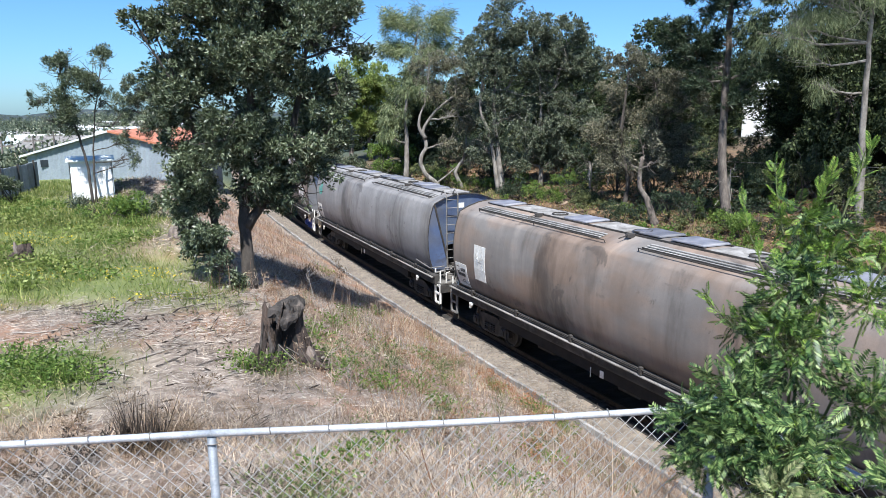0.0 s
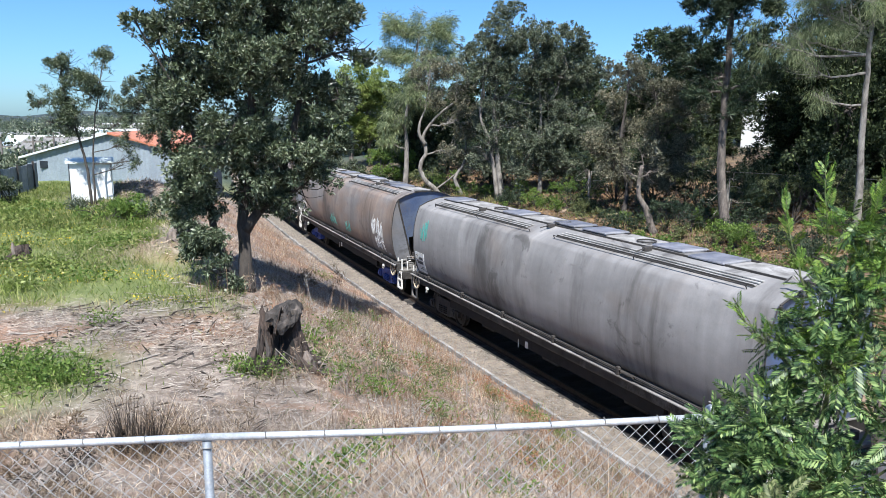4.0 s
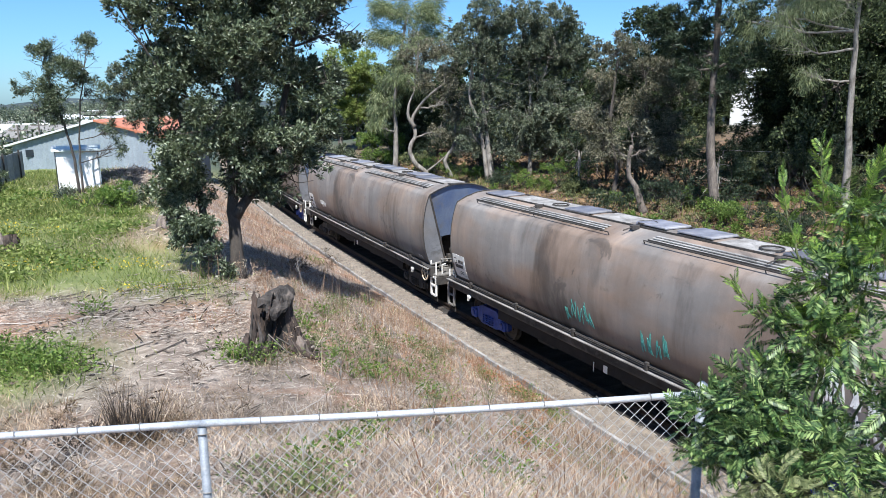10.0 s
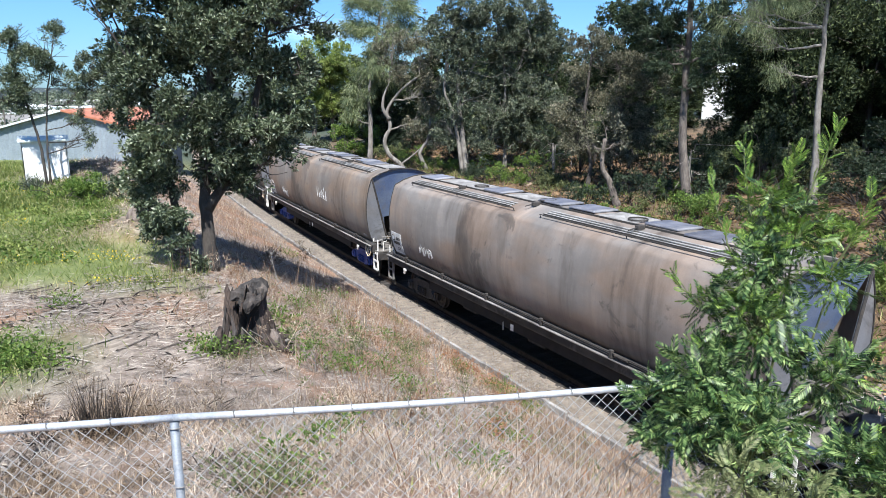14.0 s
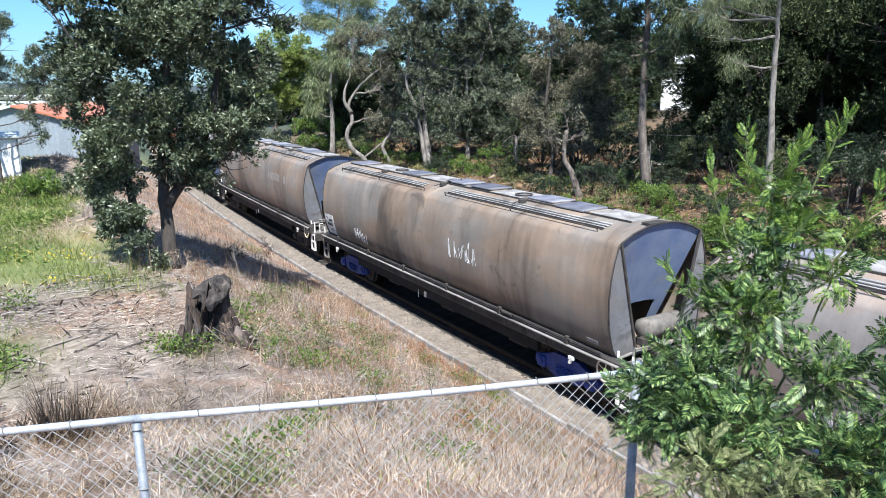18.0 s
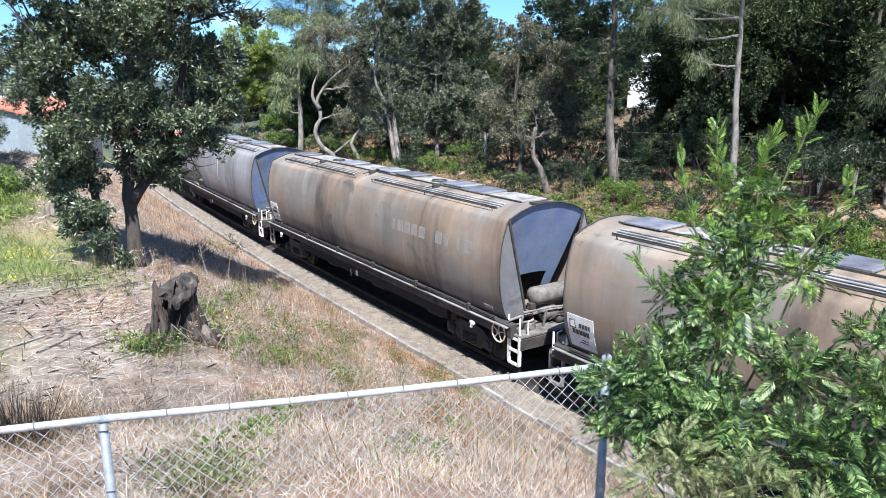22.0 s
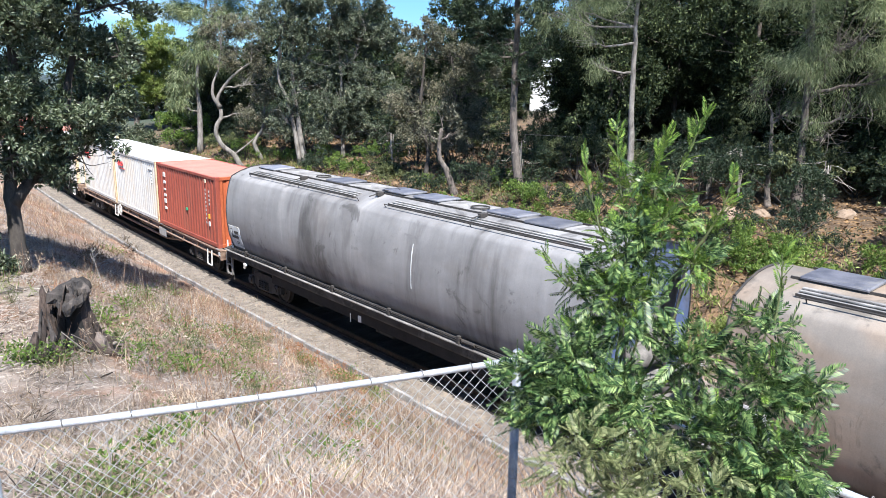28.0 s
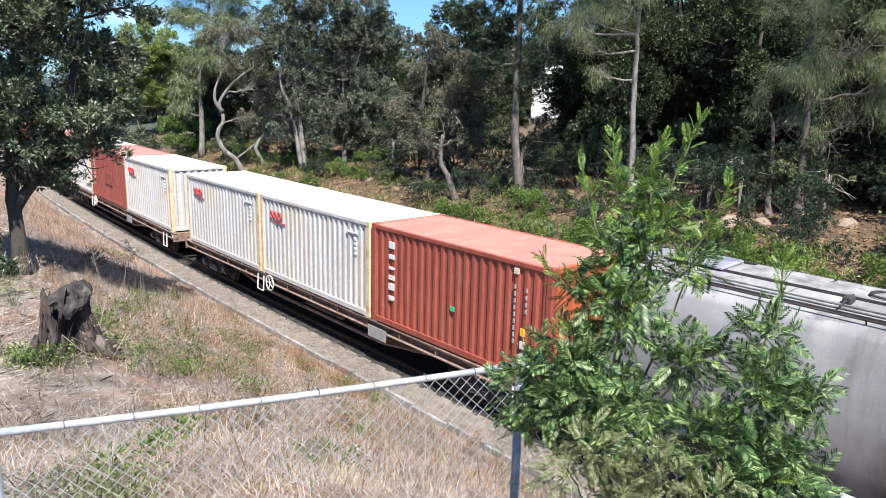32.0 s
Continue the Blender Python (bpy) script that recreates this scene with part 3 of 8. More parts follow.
strip("ballast_bed", -2.05, 2.55, -0.5, -0.17, -40, 170, 1.0, "ballast", "compacted pale brown gravel bed under the track", "ballast", 0.03)


def loose_stones():
    """Gravel over the cess strip."""
    n = 24000
    y = RNG.uniform(-9, 42, n) ** 1.0
    x = track_x(y) + RNG.uniform(-1.98, -1.16, n)
    s = RNG.uniform(0.012, 0.040, n)
    z = np.full(n, -0.165)
    c = np.stack([x, y, z + s * 0.2], -1)
    a = RNG.normal(size=(n, 4, 3))
    a[:, :, 2] = np.abs(a[:, :, 2]) * 0.7
    p = c[:, None] + unit(a) * s[:, None, None]
    tri = p[:, [0, 1, 2, 0, 2, 3, 0, 3, 1, 1, 3, 2]].reshape(-1, 3)
    me = np_mesh("gravel", tri, 3, "stone")
    tagged(new("gravel", me), "loose pale gravel scattered over the track side path", "gravel", kind="stuff")


loose_stones()


def rails():
    for k, off in enumerate((-0.76, 0.76)):
        g = Geo()
        prof = [(-0.07, -0.16), (0.07, -0.16), (0.07, -0.14), (0.012, -0.12), (0.012, -0.04), (0.035, -0.03), (0.035, 0), (-0.035, 0), (-0.035, -0.03), (-0.012, -0.04), (-0.012, -0.12), (-0.07, -0.14)]
        g.loft([[(float(track_x(y)) + off + a, y, b) for a, b in prof] for y in np.arange(-40.0, 150, 2.0)])
        tagged(part("rail", g, "rail"), "rusty steel running rail on the gravel bed", "rail", kind="structure")


rails()


def sleepers():
    me = Geo().box(-1.2, 1.2, -0.12, 0.12, -0.30, -0.155, 0.02).data("sleeper")
    me.materials.append(M["sleeper"])
    bed = thing("sleepers", "weathered concrete sleepers half sunk in gravel", "sleepers", kind="structure")
    for i in range(80):
        y = -12 + 0.66 * i
        ob = new("sleeper", me)
        ob.parent = bed
        ob.matrix_basis = pose(float(track_x(y)), y, 0, 0, 0, math.degrees(-math.atan(2 * CURVE * max(y, 0))))


# ---------------------------------------------------------------- the train
# how far the train has come: y of the near end of the fourth wagon, by seconds
RUN = [(-1, 48.6), (0, 45.19), (1, 41.77), (2, 38.25), (3, 34.45), (5.5, 25.5), (6, 23.74), (7, 20.14), (8, 16.40), (9, 12.85), (10, 9.25), (11, 5.64), (12, 1.95), (13, -1.78),
       (14, -5.54), (16.5, -14.72), (17, -16.6), (18, -20.42), (19, -24.2), (20, -27.93), (21, -31.7), (22, -35.56), (23, -39.48), (24, -43.35), (25, -47.3), (26, -51.2),
       (26.5, -53.16), (28.5, -60.95), (29.5, -64.82), (30.5, -68.68), (31, -70.62), (32, -74.5), (33, -78.4)]


def run(t):
    """A smooth cubic through the rows above."""
    ts, ys = [r[0] for r in RUN], [r[1] for r in RUN]
    i = max(1, min(len(ts) - 3, int(np.searchsorted(ts, t, side="right")) - 1))
    t0, t1 = ts[i], ts[i + 1]
    m0 = (ys[i + 1] - ys[i - 1]) / (ts[i + 1] - ts[i - 1])
    m1 = (ys[i + 2] - ys[i]) / (ts[i + 2] - ts[i])
    k, hh = (t - t0) / (t1 - t0), t1 - t0
    return (2 * k**3 - 3 * k**2 + 1) * ys[i] + (k**3 - 2 * k**2 + k) * hh * m0 + (-2 * k**3 + 3 * k**2) * ys[i + 1] + (k**3 - k**2) * hh * m1


# near half of the hopper's outline, from the sill up to the crown
OUTLINE = [(1.20, 1.40), (1.31, 1.62), (1.41, 1.95), (1.465, 2.35), (1.475, 2.75), (1.44, 3.15), (1.37, 3.5), (1.265, 3.82), (1.215, 3.90), (0.88, 4.055), (0.5, 4.165), (0.2, 4.20)]
RING = [(-x, z) for x, z in OUTLINE] + [(x, z) for x, z in reversed(OUTLINE)]
BODY = 15.6
MOVERS = []


def wheelset(parent, y):
    """An axle with two flanged wheels, turning."""
    g = Geo()
    for s in (-1, 1):
        prof = [(0.02, 0.09), (0.02, 0.17), (0.05, 0.40), (0.0, 0.42), (0.0, 0.46), (0.10, 0.455), (0.13, 0.49), (0.15, 0.49), (0.15, 0.38), (0.11, 0.17), (0.15, 0.14), (0.15, 0.09)]
        rings = [[(s * (0.86 - a), r * math.cos(2 * math.pi * k / 20), r * math.sin(2 * math.pi * k / 20)) for k in range(20)] for a, r in prof]
        g.loft(rings)
        for k in range(6):
            a = k * math.pi / 3
            g.box(s * 0.845 - 0.012, s * 0.845 + 0.012, 0.22 * math.cos(a) - 0.03, 0.22 * math.cos(a) + 0.03, 0.22 * math.sin(a) - 0.03, 0.22 * math.sin(a) + 0.03)
    g.rod((-0.98, 0, 0), (0.98, 0, 0), 0.075, 10)
    ob = part("wheelset", g, "steel_dark", parent, at=pose(0, y, 0.46))
    MOVERS.append((ob, y))
    return ob


def side_frame(s):
    """Cast side frame with axle boxes and a spring nest."""
    g = Geo()
    x0, x1 = sorted((s * 0.93, s * 1.06))
    top = [(-1.12, 0.36), (-1.12, 0.56), (-0.75, 0.66), (-0.42, 0.80), (0.42, 0.80), (0.75, 0.66), (1.12, 0.56), (1.12, 0.36), (0.72, 0.36), (0.45, 0.22), (-0.45, 0.22), (-0.72, 0.36)]
    g.loft([[(x0, a, z) for a, z in top], [(x1, a, z) for a, z in top]])
    for a in (-0.86, 0.86):
        g.box(min(s * 1.0, s * 1.13), max(s * 1.0, s * 1.13), a - 0.15, a + 0.15, 0.32, 0.60, 0.03)
        g.rod((s * 1.10, a, 0.46), (s * 1.17, a, 0.46), 0.10, 12)
    for k in (-0.2, 0.0, 0.2):
        for j in range(4):
            g.ring((s * 1.09, k, 0.32 + j * 0.07), (0, 0, 1), 0.07, 0.017, 10, 4)
    return g


def bogie(parent, y, paint="steel_dark"):
    """Three-piece bogie: two side frames, bolster, two turning wheelsets."""
    g = Geo().box(-0.95, 0.95, -0.2, 0.2, 0.52, 0.80, 0.03)
    g.rod((0, 0, 0.78), (0, 0, 0.96), 0.2, 14)
    ob = part("bogie", g, paint, parent, at=pose(0, y, 0))
    for s in (-1, 1):
        part("side_frame", side_frame(s), paint, ob)
    for a in (-0.86, 0.86):
        w = wheelset(ob, a)
    return ob


def strokes(pts, width, u0, v0, su, sv, side_x):
    """Hand-drawn ribbons lying on the curved flank, just proud of it; u along the wagon, v up it."""
    g = Geo()
    zs = [z for x, z in OUTLINE]
    xs = [x for x, z in OUTLINE]
    for line in pts:
        q = []
        for u, v in line:
            y, z = u0 + u * su, v0 + v * sv
            q.append(Vector((-(float(np.interp(z, zs[:9], xs[:9])) + 0.010), y, z)))
        rings = []
        for i, p in enumerate(q):
            d = (q[min(i + 1, len(q) - 1)] - q[max(i - 1, 0)]).normalized()
            n = Vector((-1, 0, 0)).cross(d).normalized() * width
            o = Vector((-0.004, 0, 0))
            rings.append([p + n, p - n, p - n + o, p + n + o])
        g.loft(rings)
    return g


def scrawl(seed, n, steps=7):
    """A made-up run of loops and zigzags, no letters, as smooth lines."""
    r = random.Random(seed)
    out = []
    for k in range(n):
        u, v = k * 1.0, r.uniform(-0.1, 0.2)
        p = []
        for i in range(steps):
            p.append((u + r.uniform(-0.35, 0.55), v + (i % 2) * r.uniform(0.55, 1.05) + r.uniform(-0.1, 0.1)))
        line = []
        for i in range(steps - 1):
            a, b, c, d = p[max(i - 1, 0)], p[i], p[i + 1], p[min(i + 2, steps - 1)]
            for s in range(5):
                t = s / 5
                line.append(tuple(0.5 * (2 * b[m] + (c[m] - a[m]) * t + (2 * a[m] - 5 * b[m] + 4 * c[m] - d[m]) * t * t + (3 * b[m] - a[m] - 3 * c[m] + d[m]) * t**3) for m in (0, 1)))
        line.append(p[-1])
        out.append(line)
    return out


def flank_x(z):
    return float(np.interp(z, [p[1] for p in OUTLINE[:9]], [p[0] for p in OUTLINE[:9]]))


def plate_on_flank(name, parent, y0, y1, z0, z1, material, label="", proud=0.012):
    """A thin plate that follows the flank."""
    g = Geo()
    zs = np.linspace(z0, z1, 4)
    rings = []
    for y in (y0, y1):
        rings.append([(-(flank_x(z) + proud), y, z) for z in zs] + [(-(flank_x(z) + 0.002), y, z) for z in zs[::-1]])
    g.loft(rings)
    return part(name, g, material, parent, label)


def hopper(name, label, paint, end_paint, bogie_paint="steel_dark", tags=(), ladder=False, poster=False, faded=False):
    """Covered grain wagon. Its space: rail top is z = 0, the body's near end is y = 0."""
    w = thing(name, label, "grain wagon", group="train wagons")
    # skin, open at the ends, in bays with shallow seams between the plates
    g = Geo()
    rings = []
    bays = 5
    for i in range(bays):
        a, b = BODY * i / bays, BODY * (i + 1) / bays
        for y, k in ((a + 0.001, 0.9985), (a + 0.02, 1.0), (a + 0.05, 1.0), ((a + b) / 2, 1.0008), (b - 0.05, 1.0), (b - 0.02, 1.0), (b - 0.001, 0.9985)):
            rings.append([(x * k, y, z if z < 2 else 2 + (z - 2) * (1 + (k - 1) * 0.5)) for x, z in RING])
    g.loft(rings, caps=False)
    part("body", g, paint, w, smooth=True)
    # ends: outer wings upright, middle sheet leaning inwards under the brow
    for y, s, fit_ladder in ((0.0, 1, ladder), (BODY, -1, False)):
        end = Geo()
        pts = [(-x, z) for x, z in OUTLINE]
        brow = [(-1.215, 3.90), (-0.62, 1.40)]
        wing = [(x, y + s * 0.012, z) for x, z in pts[:9]] + [(-0.62, y + s * 0.012, 1.40)]
        wing_in = [(x, y + s * 0.035, z) for x, _, z in wing]
        end.loft([wing, wing_in])
        mate = Geo().loft([[(-x, b, z) for x, b, z in wing], [(-x, b, z) for x, b, z in wing_in]])
        top = [(-1.215, 3.9), (-0.88, 4.055), (-0.5, 4.165), (-0.2, 4.2), (0.2, 4.2), (0.5, 4.165), (0.88, 4.055), (1.215, 3.9)]
        part("end_wing", end, end_paint, w)
        part("end_wing", mate, end_paint, w)
        # leaning sheet with an arched opening low down; black box behind paints its shade
        rows, cols, low = 16, 16, 1.46
        grid = []
        for a in range(rows + 1):
            v = a / rows
            line = []
            for q in range(cols + 1):
                u = -1 + 2 * q / cols
                z_top = float(np.interp(abs(u) * 1.215, [0.2, 0.5, 0.88, 1.215], [4.2, 4.165, 4.055, 3.9]))
                z = z_top + (low - z_top) * v
                half = 0.62 + 0.595 * (min(z, 3.9) - 1.40) / 2.5
                line.append((u * half, y + s * (0.02 + 0.80 * v), z))
            grid.append(line)
        for thick, nm in ((0.0, "end_slope"), (0.03, "")):
            sheet = slope if thick else Geo()
            slope = sheet
            n0 = len(sheet.v)
            sheet.v += [(px, py + s * thick, pz) for line in grid for px, py, pz in line]
            for a in range(rows):
                for q in range(cols):
                    u, v = abs(-1 + (2 * q + 1) / cols), (a + 0.5) / rows
                    if v > 0.66 and u < 0.68:
                        continue
                    k0 = n0 + a * (cols + 1) + q
                    sheet.f.append((k0, k0 + 1, k0 + cols + 2, k0 + cols + 1))
        part("end_slope", slope, "slope_blue", w)
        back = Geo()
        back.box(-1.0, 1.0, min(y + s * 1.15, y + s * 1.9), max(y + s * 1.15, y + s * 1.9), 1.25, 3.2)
        part("shade_box", back, "black_shade_char", w)
        for k in (-1, 1):
            part("end_post", Geo().tube([(k * 1.215, y - s * 0.015, 3.9), (k * 0.62, y - s * 0.015, 1.40)], 0.032, 6), "steel_dark", w)
            part("end_seam", Geo().tube([(k * (x + 0.002), y - s * 0.004, z) for x, z in OUTLINE[:9]], 0.014, 5), "steel_dark", w)
        brow_bar = Geo().tube([(x, y - s * 0.01, z + 0.012) for x, z in top], 0.022, 6)
        part("brow", brow_bar, "steel_dark", w)
        if fit_ladder:
            lad = Geo()
            for k in (-0.80, -0.36):
                lad.tube([(k, y - 0.14, 1.15), (k, y - 0.14, 4.2), (k, y + 0.12, 4.38), (k, y + 0.3, 4.2)], 0.022, 6)
            for i in range(10):
                lad.rod((-0.80, y - 0.14, 1.35 + 0.3 * i), (-0.36, y - 0.14, 1.35 + 0.3 * i), 0.014, 6)
            part("ladder", lad, "steel_grey", w, "grey steel end ladder")
            part("end_rail", Geo().tube([(-1.45, y + 1.2, 1.72), (-1.42, y - 0.02, 1.62), (-0.9, y - 0.1, 1.66)], 0.02, 6), "steel_grey", w)
            part("notice", Geo().box(-0.27, -0.05, y - 0.012, y - 0.002, 3.72, 3.9), "plate", w)
        # platform, reservoir, valve gear
        part("platform", Geo().box(-1.28, 1.28, min(y - s * 0.62, y + s * 0.9), max(y - s * 0.62, y + s * 0.9), 1.12, 1.18, 0.02), "gear_dust", w)
        part("headstock", Geo().box(-1.28, 1.28, min(y - s * 0.62, y - s * 0.48), max(y - s * 0.62, y - s * 0.48), 0.82, 1.10, 0.02), "steel_dark", w)
        part("reservoir", Geo().tube([(-0.30, y + s * 0.22, 1.80), (-0.22, y + s * 0.22, 1.80), (0.90, y + s * 0.22, 1.80), (0.98, y + s * 0.22, 1.80)], [0.15, 0.24, 0.24, 0.15], 16), "gear_dust", w, "grey air reservoir", smooth=True)
        part("auxiliary_tank", Geo().tube([(-0.25, y - s * 0.12, 1.42), (-0.2, y - s * 0.12, 1.42), (0.22, y - s * 0.12, 1.42), (0.26, y - s * 0.12, 1.42)], [0.1, 0.17, 0.17, 0.1], 12), "gear_dust", w, smooth=True)
        gear = Geo()
        gear.rod((-0.55, y - s * 0.1, 1.2), (-0.55, y - s * 0.1, 1.75), 0.03, 6)
        gear.rod((-1.2, y - s * 0.05, 1.42), (-0.1, y - s * 0.25, 1.5), 0.025, 6)
        gear.rod((-0.6, y - s * 0.35, 1.22), (-0.5, y - s * 0.02, 1.62), 0.02, 6)
        gear.box(-0.62, -0.48, min(y - s * 0.2, y - s * 0.02), max(y - s * 0.2, y - s * 0.02), 1.6, 1.76)
        gear.box(0.3, 0.7, min(y - s * 0.45, y - s * 0.1), max(y - s * 0.45, y - s * 0.1), 1.2, 1.38)
        gear.tube([(-0.1, y - s * 0.3, 1.3), (0.1, y - s * 0.42, 1.5), (0.35, y - s * 0.4, 1.3)], 0.02, 6)
        part("brake_gear", gear, "steel_dark", w)
        for k, (x0, z0, x1, z1, dy, rr) in enumerate(((-1.30, 1.46, -0.62, 1.52, 0.16, 0.032), (-1.34, 1.36, -0.70, 1.40, 0.30, 0.028), (-0.98, 1.18, -0.92, 1.66, 0.22, 0.030), (-0.35, 1.18, -0.30, 1.62, 0.34, 0.034), (-0.95, 1.64, 0.75, 1.58, 0.30, 0.024))):
            part("brake_pipe", Geo().tube([(x0, y - s * dy, z0), ((x0 + x1) / 2, y - s * (dy + 0.03), (z0 + z1) / 2 + 0.03), (x1, y - s * (dy + 0.05), z1)], rr, 7), "gear_dust" if k % 2 else "steel_grey", w)
        part("valve_box", Geo().box(-0.90, -0.64, min(y - s * 0.12, y - s * 0.40), max(y - s * 0.12, y - s * 0.40), 1.18, 1.36, 0.02), "gear_dust", w)
        part("brake_cylinder", Geo().tube([(0.10, y - s * 0.30, 1.28), (0.14, y - s * 0.30, 1.28), (0.62, y - s * 0.30, 1.28)], [0.07, 0.12, 0.12], 12), "steel_dark", w, smooth=True)
        coup = Geo()
        coup.box(-0.12, 0.12, min(y - s * 1.02, y), max(y - s * 1.02, y), 0.80, 0.98, 0.02)
        coup.box(-0.2, 0.16, min(y - s * 1.06, y - s * 0.84), max(y - s * 1.06, y - s * 0.84), 0.74, 1.04, 0.04)
        coup.tube([(0.35, y - s * 0.6, 0.95), (0.38, y - s * 0.85, 0.55), (0.30, y - s * 1.04, 0.62)], 0.025, 6)
        part("coupler", coup, "rust_sill", w)
        # white hand posts and stirrup steps at the near corner and its mate
        for k in (-1, 1):
            for dy, hz in ((-0.10, 0.42), (-0.52, 0.42)):
                part("hand_post", Geo().rod((k * 1.24, y + s * dy, 1.18), (k * 1.24, y + s * dy, 1.18 + hz), 0.028, 6), "white_paint", w)
            part("grab_hook", Geo().tube([(k * 1.05, y - s * 0.6, 1.18), (k * 1.05, y - s * 0.6, 1.52), (k * 0.9, y - s * 0.6, 1.55)], 0.02, 6), "white_paint", w)
            st = Geo()
            for dy in (-0.16, -0.56):
                st.box(k * 1.27 - 0.03, k * 1.27 + 0.03, y + s * dy - 0.035, y + s * dy + 0.035, 0.42, 1.14)
            for z in (0.42, 0.76, 1.06):
                st.box(k * 1.27 - 0.03, k * 1.27 + 0.03, min(y - s * 0.16, y - s * 0.56), max(y - s * 0.16, y - s * 0.56), z - 0.028, z + 0.028)
            part("step", st, "white_paint" if s > 0 else "steel_grey", w)
            part("shunter_stirrup", Geo().tube([(k * 1.2, y - s * 0.2, 0.42), (k * 1.2, y - s * 0.2, 0.2), (k * 1.2, y - s * 0.5, 0.2), (k * 1.2, y - s * 0.5, 0.42)], 0.018, 6), "steel_dark", w)
        if (s > 0) != ladder:
            hw = Geo()
            c = Vector((-1.40, y + s * 0.10, 1.12))
            hw.ring(c, (1, 0, 0), 0.25, 0.022, 22, 6)
            hw.rod(c - Vector((0.03, 0, 0)), c + Vector((0.2, 0, 0)), 0.04, 8)
            for i in range(5):
                a = i * 2 * math.pi / 5 + 0.4
                hw.rod(c, c + Vector((0, 0.25 * math.cos(a), 0.25 * math.sin(a))), 0.014, 5)
            part("handbrake_wheel", hw, "cream_paint", w, "cream spoked handbrake wheel")
    # sill, its lip and the pipe rail along it
    for k in (-1, 1):
        g = Geo()
        prof = [(1.20, 1.06), (1.36, 1.06), (1.38, 1.12), (1.38, 1.34), (1.42, 1.36), (1.42, 1.40), (1.20, 1.42)]
        g.loft([[(k * x, y, z) for x, z in prof] for y in (-0.35, 3.0, 7.8, 12.6, BODY + 0.35)])
        part("sill", g, "sill_paint", w, bevel=0.008)
        part("sill_plank", Geo().box(min(k * 1.36, k * 1.50), max(k * 1.36, k * 1.50), -0.3, BODY + 0.3, 1.335, 1.365, 0.006), "sill_dust", w)
        # skirt coloured near-black to paint the shade below the sill
        part("sill_skirt", Geo().box(min(k * 1.12, k * 1.24), max(k * 1.12, k * 1.24), 2.6, BODY - 2.6, 0.72, 1.06), "black_shade_char", w)
        part("side_pipe", Geo().rod((k * 1.46, 0.2, 1.50), (k * 1.46, BODY - 0.2, 1.50), 0.018, 6), "steel_dark", w)
        part("side_pipe", Geo().rod((k * 1.44, 0.2, 1.44), (k * 1.44, BODY - 0.2, 1.44), 0.016, 6), "steel_dark", w)
        me = Geo().box(k * 1.45 - 0.04, k * 1.45 + 0.045, -0.05, 0.05, 1.38, 1.56, 0.012).data("pipe_bracket")
        me.materials.append(M["steel_dark"])
        for i in range(6):
            part("pipe_bracket", me, "steel_dark", w, at=pose(0, 1.3 + i * 2.6, 0))
    part("pipe_coupling", Geo().rod((-1.46, 3.35, 1.48), (-1.46, 3.75, 1.48), 0.045, 8), "steel_dark", w)
    for y in (1.15, BODY - 1.15):
        part("lamp_bracket", Geo().box(-1.47, -1.39, y - 0.09, y + 0.09, 1.04, 1.12, 0.02).rod((-1.43, y, 1.05), (-1.43, y + 0.05, 0.94), 0.045, 8), "white_paint", w)
    # centre sill and discharge chutes; chutes blackened to carry the shade under the body
    part("centre_sill", Geo().box(-0.22, 0.22, 0.2, BODY - 0.2, 0.82, 1.12), "steel_dark", w)
    for i in range(3):
        y = 4.2 + i * 3.6
        ch = Geo()
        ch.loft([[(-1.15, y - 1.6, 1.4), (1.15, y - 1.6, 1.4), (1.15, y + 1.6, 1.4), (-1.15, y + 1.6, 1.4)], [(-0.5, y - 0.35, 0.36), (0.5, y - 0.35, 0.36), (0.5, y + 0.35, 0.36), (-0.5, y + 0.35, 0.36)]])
        part("discharge_chute", ch, "black_shade_char", w)
        part("chute_door", Geo().box(-0.62, 0.62, y - 0.42, y + 0.42, 0.28, 0.36, 0.02), "steel_dark", w)
    part("white_tag", Geo().box(-1.26, -1.25, 8.0, 8.14, 0.72, 0.9), "white_paint", w)
    part("white_lever", Geo().rod((-1.26, 8.5, 0.62), (-1.26, 8.5, 0.86), 0.014, 5), "white_paint", w)
    for y in (1.75, BODY - 1.75):
        bogie(w, y, bogie_paint)
    # roof: running boards, trough, hatch lids
    r = random.Random(name)
    deck = Geo()
    for k in (-0.44, 0.44):
        deck.box(k - 0.015, k + 0.015, 0.5, BODY - 0.5, 4.17, 4.215)
    part("hatch_coaming", deck, "steel_dark", w)
    # two walkways of open planks on the near shoulder of the roof
    for a, b in ((0.8, BODY * 0.46), (BODY * 0.56, BODY - 0.8)):
        for q, (xx, zz) in enumerate(((-0.90, 4.06), (-0.80, 4.09), (-0.70, 4.115))):
            part("walkway_plank", Geo().box(xx - 0.035, xx + 0.035, a, b, zz, zz + 0.024, 0.006), "dusty_plank", w)
        part("walkway_edge", Geo().box(-0.965, -0.948, a, b, 4.045, 4.088), "steel_dark", w)
        for q in range(5):
            yy = a + 0.2 + q * (b - a - 0.4) / 4
            part("walkway_bearer", Geo().box(-0.96, -0.62, yy - 0.025, yy + 0.025, 4.02, 4.062), "steel_dark", w)
    part("end_step", Geo().box(-0.42, 0.1, -0.03, 0.22, 4.20, 4.24), "steel_dark", w)
    me = Geo().box(-0.40, 0.40, -0.50, 0.50, 4.205, 4.25, 0.02).data("hatch_lid")
    me.materials.append(M["hatch"])
    flat = Geo().box(-0.42, 0.42, -0.64, 0.64, 4.19, 4.215, 0.01).data("roof_plank")
    flat.materials.append(M["dusty_plank"])
    y = 1.15
